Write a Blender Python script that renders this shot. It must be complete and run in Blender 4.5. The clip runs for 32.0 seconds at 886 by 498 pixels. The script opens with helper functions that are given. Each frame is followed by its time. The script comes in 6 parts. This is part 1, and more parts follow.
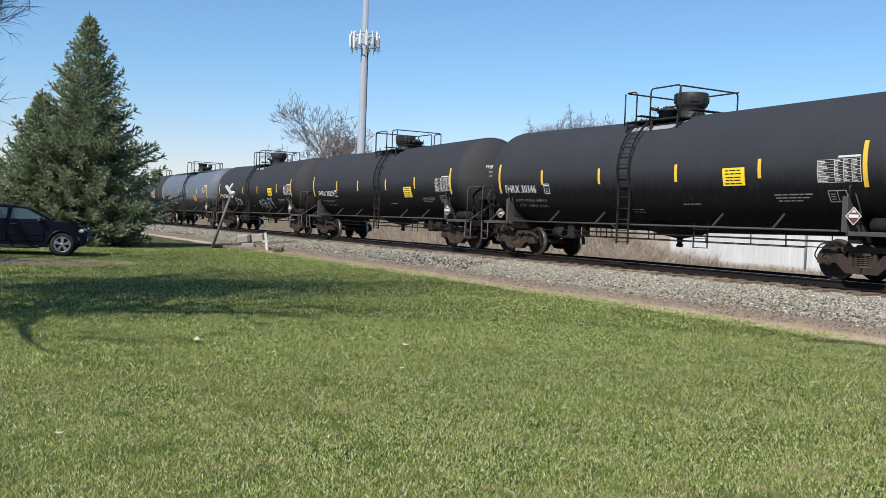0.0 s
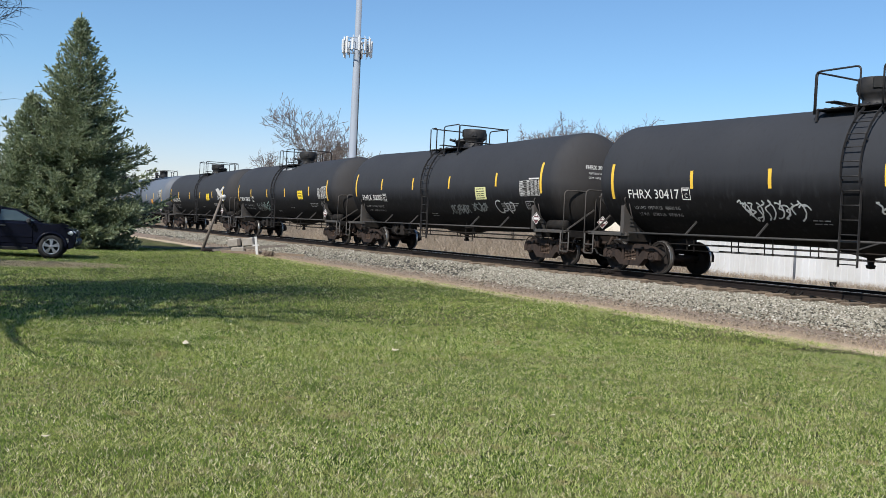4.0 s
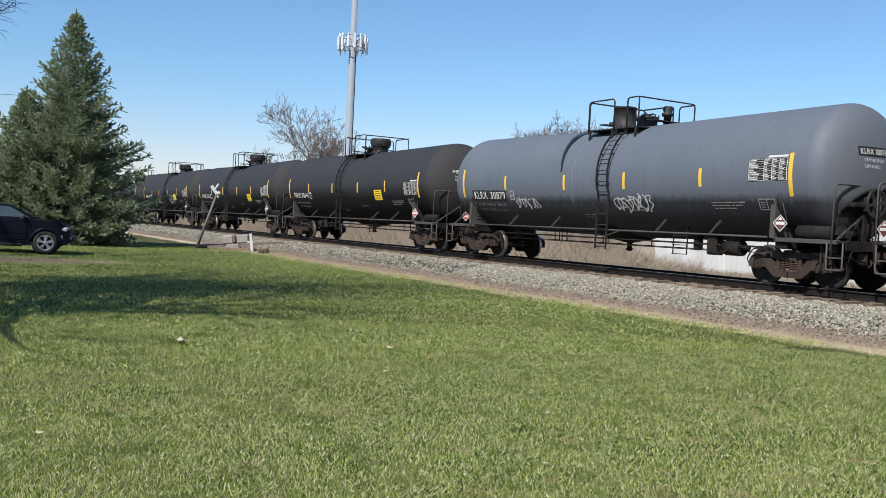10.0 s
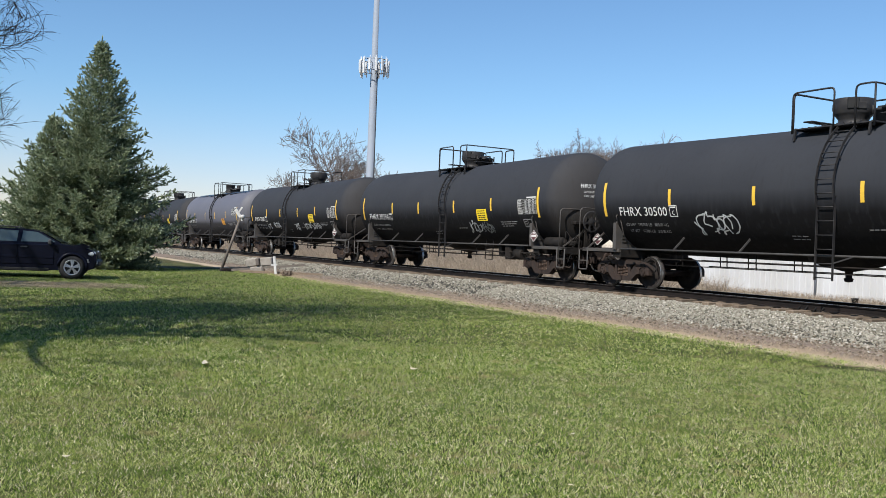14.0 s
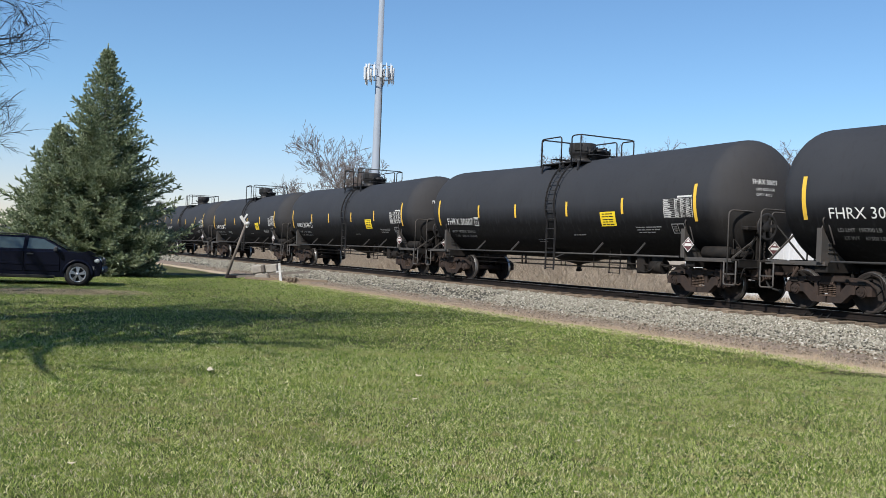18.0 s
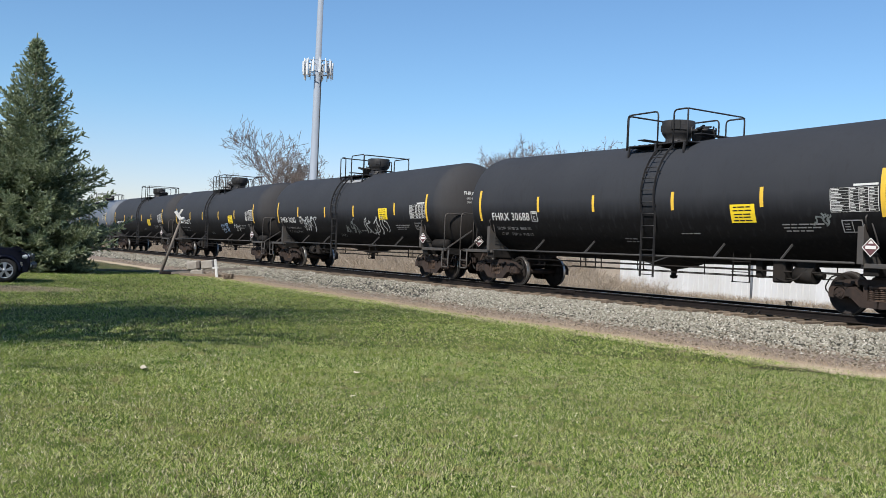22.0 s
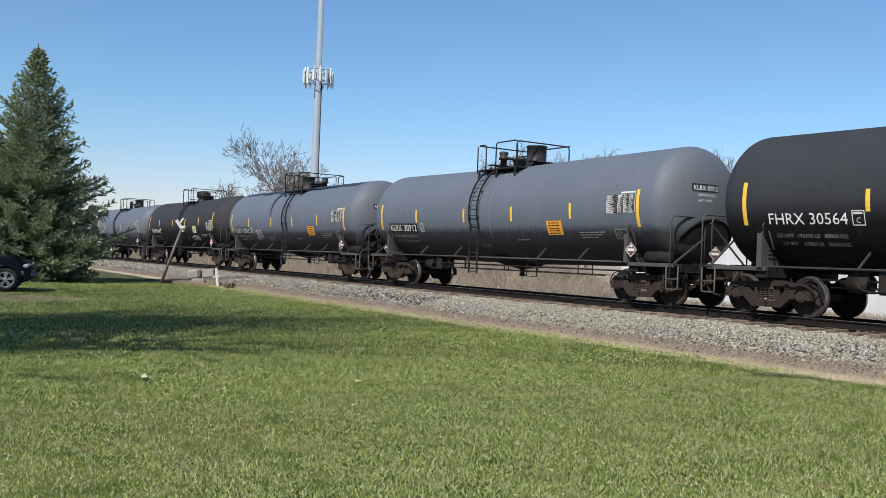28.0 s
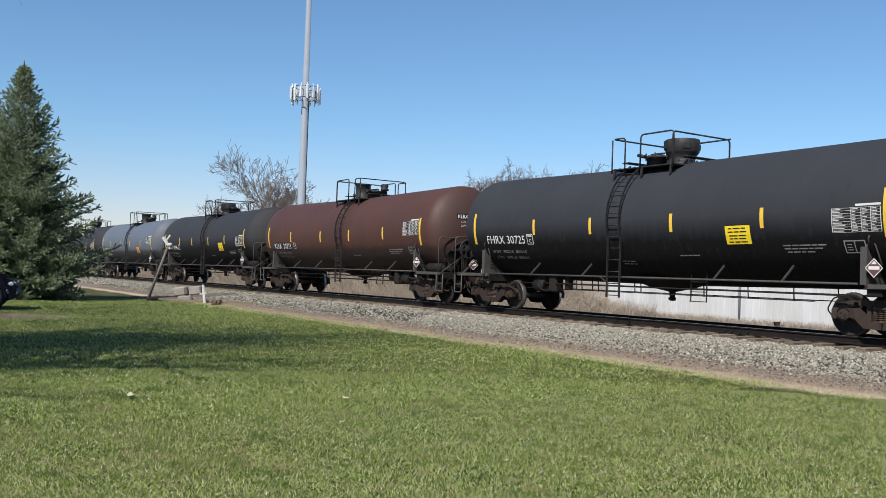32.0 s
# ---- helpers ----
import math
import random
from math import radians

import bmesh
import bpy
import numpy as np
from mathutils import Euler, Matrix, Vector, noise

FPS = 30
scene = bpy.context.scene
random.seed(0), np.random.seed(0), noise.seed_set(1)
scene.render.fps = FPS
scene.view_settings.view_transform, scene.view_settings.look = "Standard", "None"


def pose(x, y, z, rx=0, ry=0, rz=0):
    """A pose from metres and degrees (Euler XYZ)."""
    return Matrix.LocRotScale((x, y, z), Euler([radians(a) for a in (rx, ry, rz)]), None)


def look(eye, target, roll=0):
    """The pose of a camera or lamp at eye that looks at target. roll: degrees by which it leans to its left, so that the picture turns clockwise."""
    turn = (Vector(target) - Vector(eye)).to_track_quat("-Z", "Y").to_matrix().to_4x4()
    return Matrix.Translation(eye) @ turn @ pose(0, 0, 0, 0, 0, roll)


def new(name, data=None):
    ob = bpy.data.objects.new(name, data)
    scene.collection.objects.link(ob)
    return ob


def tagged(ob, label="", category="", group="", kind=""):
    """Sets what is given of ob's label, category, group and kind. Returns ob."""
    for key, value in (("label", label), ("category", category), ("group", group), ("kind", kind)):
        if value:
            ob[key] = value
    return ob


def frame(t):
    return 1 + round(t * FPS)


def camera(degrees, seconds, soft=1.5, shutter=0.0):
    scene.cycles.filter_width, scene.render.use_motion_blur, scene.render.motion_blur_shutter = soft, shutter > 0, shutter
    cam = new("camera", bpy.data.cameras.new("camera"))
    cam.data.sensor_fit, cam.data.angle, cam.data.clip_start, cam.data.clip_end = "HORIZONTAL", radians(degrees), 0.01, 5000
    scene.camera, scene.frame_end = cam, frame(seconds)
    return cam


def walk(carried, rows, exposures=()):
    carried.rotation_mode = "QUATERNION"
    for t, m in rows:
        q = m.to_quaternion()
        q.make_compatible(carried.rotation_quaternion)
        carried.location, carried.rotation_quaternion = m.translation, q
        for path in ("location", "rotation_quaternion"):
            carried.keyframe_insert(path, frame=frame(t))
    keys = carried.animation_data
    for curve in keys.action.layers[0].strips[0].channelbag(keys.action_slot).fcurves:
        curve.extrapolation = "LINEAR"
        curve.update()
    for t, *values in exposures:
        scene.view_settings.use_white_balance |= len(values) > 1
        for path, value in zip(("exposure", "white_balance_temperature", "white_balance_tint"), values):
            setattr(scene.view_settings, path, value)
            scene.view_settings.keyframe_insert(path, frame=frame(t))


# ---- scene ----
EYE = (0.0, 0.0, 0.997)


def aim(yaw, pitch, roll):
    a, b = radians(yaw), radians(pitch)
    way = Vector((math.cos(a) * math.cos(b), math.sin(a) * math.cos(b), math.sin(b)))
    return look(EYE, Vector(EYE) + way, roll)


cam = camera(52.13, 32.0, soft=0.75)
PATH = [
    (0.0, aim(150.56, -1.73, 2.12)),
    (0.5, aim(150.71, -1.77, 2.07)),
    (1.0, aim(150.79, -1.77, 2.13)),
    (1.5, aim(151.03, -1.69, 2.15)),
    (2.0, aim(151.15, -1.65, 2.18)),
    (2.5, aim(151.19, -1.66, 2.28)),
    (4.5, aim(149.67, -1.26, 2.82)),
    (5.0, aim(149.61, -1.26, 2.86)),
    (5.5, aim(149.60, -1.26, 2.85)),
    (6.0, aim(149.61, -1.27, 2.87)),
    (6.5, aim(149.67, -1.30, 2.88)),
    (7.0, aim(149.67, -1.37, 2.85)),
    (7.5, aim(149.62, -1.34, 2.90)),
    (8.0, aim(149.69, -1.37, 2.86)),
    (8.5, aim(149.68, -1.36, 2.89)),
    (9.0, aim(149.70, -1.41, 2.87)),
    (9.5, aim(149.71, -1.42, 2.90)),
    (10.0, aim(149.66, -1.48, 2.88)),
    (10.5, aim(149.80, -1.39, 2.89)),
    (11.0, aim(149.88, -1.43, 2.84)),
    (11.5, aim(149.95, -1.34, 2.78)),
    (12.0, aim(150.44, -1.01, 2.60)),
    (12.5, aim(150.62, -0.90, 2.53)),
    (13.0, aim(150.61, -0.89, 2.52)),
    (13.5, aim(150.69, -0.83, 2.47)),
    (14.0, aim(151.15, -0.22, 2.31)),
    (14.5, aim(151.35, 0.02, 2.22)),
    (15.0, aim(151.37, 0.05, 2.27)),
    (15.5, aim(151.38, 0.03, 2.24)),
    (17.5, aim(151.55, 0.20, 2.23)),
    (18.0, aim(151.48, 0.18, 2.23)),
    (18.5, aim(147.58, 0.24, 2.32)),
    (19.0, aim(147.62, 0.16, 2.41)),
    (19.5, aim(147.59, 0.17, 2.39)),
    (20.0, aim(147.59, 0.17, 2.39)),
    (20.5, aim(147.59, 0.14, 2.40)),
    (21.0, aim(147.61, 0.06, 2.41)),
    (21.5, aim(147.64, 0.11, 2.38)),
    (22.0, aim(147.61, 0.13, 2.44)),
    (22.5, aim(147.65, 0.13, 2.45)),
    (23.0, aim(147.68, 0.06, 2.40)),
    (23.5, aim(147.65, 0.12, 2.52)),
    (24.0, aim(147.80, -0.03, 2.48)),
    (24.5, aim(147.97, 0.02, 2.49)),
    (25.0, aim(147.80, 0.05, 2.53)),
    (25.5, aim(147.78, -0.03, 2.53)),
    (27.5, aim(147.80, 0.12, 2.40)),
    (28.0, aim(147.68, 0.63, 2.25)),
    (28.5, aim(147.56, 0.75, 2.14)),
    (29.0, aim(147.45, 0.88, 2.11)),
    (29.5, aim(147.32, 1.07, 2.14)),
    (30.0, aim(147.14, 1.22, 2.07)),
    (30.5, aim(147.04, 1.32, 2.09)),
    (31.0, aim(147.05, 1.34, 2.05)),
    (31.5, aim(146.97, 1.54, 1.96)),
    (32.0, aim(146.94, 1.66, 1.97)),
]
walk(cam, PATH, exposures=[(0.0, 0.34), (15.0, 0.33), (25.0, 0.33), (27.8, 0.25), (32.0, 0.21)])

# train: seconds and the leading car's place along the track
RUN = [(0.0, -19.41), (2.0, 18.94), (4.0, 57.29), (6.0, 95.73), (8.0, 134.09), (10.0, 172.49), (12.0, 210.97), (14.0, 249.53), (16.0, 288.12), (18.0, 326.79), (20.0, 365.50), (22.0, 404.23), (24.0, 442.88), (26.0, 481.64), (28.0, 520.42), (30.0, 559.18), (32.0, 597.98)]


# ---- light ----
world = bpy.data.worlds.new("sky")
world.use_nodes = True
scene.world = world
wn = world.node_tree.nodes
sky = wn.new("ShaderNodeTexSky")
sky.sky_type = "NISHITA"
sky.sun_disc = False
SUN_EL, SUN_AZ = 45.0, 298.0
sky.sun_elevation = radians(SUN_EL)
sky.sun_rotation = radians(90.0 - SUN_AZ)
sky.air_density, sky.dust_density, sky.ozone_density = 1.0, 0.35, 1.5
wn["Background"].inputs[1].default_value = 0.10
tint = wn.new("ShaderNodeMix")
tint.data_type, tint.blend_type = "RGBA", "MULTIPLY"
tint.inputs[0].default_value, tint.inputs[7].default_value = 1.0, (0.735, 0.96, 1.14, 1)
# spring haze whitens the lowest few degrees all round
place = wn.new("ShaderNodeTexCoord")
height = wn.new("ShaderNodeSeparateXYZ")
haze = wn.new("ShaderNodeValToRGB")
haze.color_ramp.interpolation = "EASE"
haze.color_ramp.elements[0].position, haze.color_ramp.elements[0].color = 0.02, (0.94, 0.90, 1.06, 1)
haze.color_ramp.elements[1].position, haze.color_ramp.elements[1].color = 0.17, (0.735, 0.96, 1.14, 1)
world.node_tree.links.new(place.outputs["Generated"], height.inputs[0])
world.node_tree.links.new(height.outputs["Z"], haze.inputs[0])
world.node_tree.links.new(haze.outputs[0], tint.inputs[7])
world.node_tree.links.new(sky.outputs[0], tint.inputs[6])
world.node_tree.links.new(tint.outputs[2], wn["Background"].inputs[0])
sun = new("sun", bpy.data.lights.new("sun", "SUN"))
sun.data.energy, sun.data.angle, sun.data.color = 5.0, radians(0.53), (1.0, 0.95, 0.88)
sa, se = radians(SUN_AZ), radians(SUN_EL)
sun.matrix_world = look((60 * math.cos(sa) * math.cos(se), 60 * math.sin(sa) * math.cos(se), 60 * math.sin(se)), (0, 0, 0))


# ---- materials ----
def mat(name, base, rough=0.6, metal=0.0, var=None, scale=3.0, amount=0.5, bump=0.0, bump_scale=60.0, fine=0.25, stretch=(1, 1, 1), specular=0.5, per_object=0.0):
    """A painted or natural surface: two scales of noise blend base into var, a fine relief, a little change from piece to piece."""
    m = bpy.data.materials.new(name)
    m.use_nodes = True
    nt = m.node_tree
    b = nt.nodes["Principled BSDF"]
    b.inputs["Metallic"].default_value = metal
    b.inputs["Specular IOR Level"].default_value = specular
    var = var or tuple(c * 0.6 for c in base)
    co = nt.nodes.new("ShaderNodeTexCoord")
    mp = nt.nodes.new("ShaderNodeMapping")
    mp.inputs["Scale"].default_value = stretch
    nt.links.new(co.outputs["Object"], mp.inputs["Vector"])
    n1 = nt.nodes.new("ShaderNodeTexNoise")
    n1.inputs["Scale"].default_value, n1.inputs["Detail"].default_value = scale, 6
    n2 = nt.nodes.new("ShaderNodeTexNoise")
    n2.inputs["Scale"].default_value, n2.inputs["Detail"].default_value = scale * 14, 4
    for n in (n1, n2):
        nt.links.new(mp.outputs[0], n.inputs["Vector"])
    ramp = nt.nodes.new("ShaderNodeValToRGB")
    ramp.color_ramp.elements[0].position, ramp.color_ramp.elements[1].position = 0.36, 0.7
    mixf = nt.nodes.new("ShaderNodeMath")
    mixf.operation = "MULTIPLY_ADD"
    mixf.inputs[1].default_value = fine
    sub = nt.nodes.new("ShaderNodeMath")
    sub.operation = "SUBTRACT"
    sub.inputs[1].default_value = 0.5
    nt.links.new(n2.outputs["Fac"], sub.inputs[0])
    nt.links.new(sub.outputs[0], mixf.inputs[0])
    nt.links.new(n1.outputs["Fac"], mixf.inputs[2])
    nt.links.new(mixf.outputs[0], ramp.inputs[0])
    mul = nt.nodes.new("ShaderNodeMath")
    mul.operation = "MULTIPLY"
    mul.inputs[1].default_value = amount
    nt.links.new(ramp.outputs[0], mul.inputs[0])
    mix = nt.nodes.new("ShaderNodeMix")
    mix.data_type = "RGBA"
    mix.inputs[6].default_value, mix.inputs[7].default_value = (*base, 1), (*var, 1)
    nt.links.new(mul.outputs[0], mix.inputs[0])
    last = mix.outputs[2]
    if per_object:
        info = nt.nodes.new("ShaderNodeObjectInfo")
        hsv = nt.nodes.new("ShaderNodeHueSaturation")
        mr = nt.nodes.new("ShaderNodeMapRange")
        mr.inputs["To Min"].default_value, mr.inputs["To Max"].default_value = 1 - per_object, 1 + per_object
        nt.links.new(info.outputs["Random"], mr.inputs[0])
        nt.links.new(mr.outputs[0], hsv.inputs["Value"])
        nt.links.new(last, hsv.inputs["Color"])
        last = hsv.outputs[0]
    nt.links.new(last, b.inputs["Base Color"])
    rr = nt.nodes.new("ShaderNodeMapRange")
    rr.inputs["To Min"].default_value, rr.inputs["To Max"].default_value = max(0.03, rough - 0.08), min(1, rough + 0.1)
    nt.links.new(n2.outputs["Fac"], rr.inputs[0])
    nt.links.new(rr.outputs[0], b.inputs["Roughness"])
    if bump:
        n3 = nt.nodes.new("ShaderNodeTexNoise")
        n3.inputs["Scale"].default_value, n3.inputs["Detail"].default_value = bump_scale, 5
        bp = nt.nodes.new("ShaderNodeBump")
        bp.inputs["Strength"].default_value, bp.inputs["Distance"].default_value = bump, 0.02
        nt.links.new(mp.outputs[0], n3.inputs["Vector"])
        nt.links.new(n3.outputs["Fac"], bp.inputs["Height"])
        nt.links.new(bp.outputs[0], b.inputs["Normal"])
    return m


def island_mat(name, cols, rough=0.8, trans=0.0, specular=0.3):
    """For joined small pieces: each takes its colour between cols at random."""
    m = bpy.data.materials.new(name)
    m.use_nodes = True
    nt = m.node_tree
    b = nt.nodes["Principled BSDF"]
    b.inputs["Roughness"].default_value = rough
    b.inputs["Specular IOR Level"].default_value = specular
    g = nt.nodes.new("ShaderNodeNewGeometry")
    ramp = nt.nodes.new("ShaderNodeValToRGB")
    el = ramp.color_ramp.elements
    while len(el) < len(cols):
        el.new(0.5)
    for i, c in enumerate(cols):
        el[i].position = i / (len(cols) - 1)
        el[i].color = (*c, 1)
    nt.links.new(g.outputs["Random Per Island"], ramp.inputs[0])
    nt.links.new(ramp.outputs[0], b.inputs["Base Color"])
    if trans:
        t = nt.nodes.new("ShaderNodeBsdfTranslucent")
        nt.links.new(ramp.outputs[0], t.inputs[0])
        ms = nt.nodes.new("ShaderNodeMixShader")
        ms.inputs[0].default_value = trans
        nt.links.new(b.outputs[0], ms.inputs[1])
        nt.links.new(t.outputs[0], ms.inputs[2])
        nt.links.new(ms.outputs[0], nt.nodes["Material Output"].inputs[0])
    return m


def tank_mat(name, base, low, dust, streak, low_at=2.1, rough=0.6, gloss=0.35, road=(0.10, 0.098, 0.096), edge=(0.16, -0.06)):
    """Tank paint: dusty flanks, darker low down (on black tanks this is shade put into the paint), thin runs from the
    top.
    """
    m = mat(name, base, rough, 0, dust, 0.7, 0.5, 0.05, 30, fine=0.35, specular=gloss)
    nt = m.node_tree
    b = nt.nodes["Principled BSDF"]
    src = b.inputs["Base Color"].links[0].from_socket
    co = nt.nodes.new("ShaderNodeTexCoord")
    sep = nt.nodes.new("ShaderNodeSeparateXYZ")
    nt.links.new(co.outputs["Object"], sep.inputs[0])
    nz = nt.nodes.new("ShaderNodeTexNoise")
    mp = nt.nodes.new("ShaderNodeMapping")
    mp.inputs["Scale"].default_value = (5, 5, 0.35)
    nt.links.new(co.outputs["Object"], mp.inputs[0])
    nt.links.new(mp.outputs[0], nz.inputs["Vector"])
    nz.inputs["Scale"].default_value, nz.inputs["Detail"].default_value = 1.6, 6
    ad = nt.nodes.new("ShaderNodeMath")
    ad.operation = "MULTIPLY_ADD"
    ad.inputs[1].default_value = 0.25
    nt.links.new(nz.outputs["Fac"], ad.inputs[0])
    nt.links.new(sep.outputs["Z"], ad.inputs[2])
    # low colour below low_at; on black tanks it stands for shade
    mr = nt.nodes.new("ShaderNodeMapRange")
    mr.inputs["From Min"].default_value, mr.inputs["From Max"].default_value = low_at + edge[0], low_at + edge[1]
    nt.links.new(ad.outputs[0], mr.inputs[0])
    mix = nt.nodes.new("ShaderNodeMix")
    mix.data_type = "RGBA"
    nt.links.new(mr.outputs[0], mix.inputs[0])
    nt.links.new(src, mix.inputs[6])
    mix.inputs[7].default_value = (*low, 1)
    ms = nt.nodes.new("ShaderNodeMapRange")
    ms.inputs["From Min"].default_value, ms.inputs["From Max"].default_value = 0.55, 0.75
    ms.inputs["To Max"].default_value = 0.5
    nt.links.new(nz.outputs["Fac"], ms.inputs[0])
    mix2 = nt.nodes.new("ShaderNodeMix")
    mix2.data_type = "RGBA"
    nt.links.new(ms.outputs[0], mix2.inputs[0])
    nt.links.new(mix.outputs[2], mix2.inputs[6])
    mix2.inputs[7].default_value = (*streak, 1)
    # road dust thrown up on both dished ends
    far = nt.nodes.new("ShaderNodeMath")
    far.operation = "ABSOLUTE"
    nt.links.new(sep.outputs["X"], far.inputs[0])
    patchy = nt.nodes.new("ShaderNodeTexNoise")
    patchy.inputs["Scale"].default_value, patchy.inputs["Detail"].default_value = 1.8, 5
    nt.links.new(co.outputs["Object"], patchy.inputs["Vector"])
    wide = nt.nodes.new("ShaderNodeMath")
    wide.operation = "MULTIPLY_ADD"
    wide.inputs[1].default_value = 0.6
    nt.links.new(patchy.outputs["Fac"], wide.inputs[0])
    nt.links.new(far.outputs[0], wide.inputs[2])
    ends = nt.nodes.new("ShaderNodeMapRange")
    ends.inputs["From Min"].default_value, ends.inputs["From Max"].default_value = 7.72, 8.35
    ends.inputs["To Max"].default_value = 0.42
    nt.links.new(wide.outputs[0], ends.inputs[0])
    mix3 = nt.nodes.new("ShaderNodeMix")
    mix3.data_type = "RGBA"
    nt.links.new(ends.outputs[0], mix3.inputs[0])
    nt.links.new(mix2.outputs[2], mix3.inputs[6])
    mix3.inputs[7].default_value = (*road, 1)
    nt.links.new(mix3.outputs[2], b.inputs["Base Color"])
    return m


def lawn_mat():
    """Grass blades: each its own green, yellower and drier in drifts, with scattered dead blades."""
    m = island_mat("blade", [(0.020, 0.046, 0.006), (0.060, 0.120, 0.015), (0.148, 0.240, 0.034), (0.28, 0.38, 0.077), (0.47, 0.52, 0.17), (0.82, 0.78, 0.47)], 0.7, 0.3, 0.12)
    nt = m.node_tree
    b = nt.nodes["Principled BSDF"]
    src = b.inputs["Base Color"].links[0].from_socket
    co = nt.nodes.new("ShaderNodeTexCoord")
    last = src
    for scale, lo, hi, top, col in ((0.7, 0.45, 0.75, 0.45, (0.26, 0.28, 0.075, 1)), (4.5, 0.58, 0.72, 0.75, (0.36, 0.30, 0.14, 1)), (2.1, 0.30, 0.44, -0.6, (0.085, 0.155, 0.021, 1))):
        n = nt.nodes.new("ShaderNodeTexNoise")
        n.inputs["Scale"].default_value, n.inputs["Detail"].default_value = scale, 4
        nt.links.new(co.outputs["Object"], n.inputs["Vector"])
        r = nt.nodes.new("ShaderNodeMapRange")
        r.inputs["From Min"].default_value, r.inputs["From Max"].default_value = (lo, hi) if top > 0 else (hi, lo)
        r.inputs["To Max"].default_value = abs(top)
        nt.links.new(n.outputs["Fac"], r.inputs[0])
        mx = nt.nodes.new("ShaderNodeMix")
        mx.data_type = "RGBA"
        nt.links.new(r.outputs[0], mx.inputs[0])
        nt.links.new(last, mx.inputs[6])
        mx.inputs[7].default_value = col
        last = mx.outputs[2]
    for node in nt.nodes:
        if node.type == "BSDF_TRANSLUCENT":
            nt.links.new(last, node.inputs[0])
    nt.links.new(last, b.inputs["Base Color"])
    return m


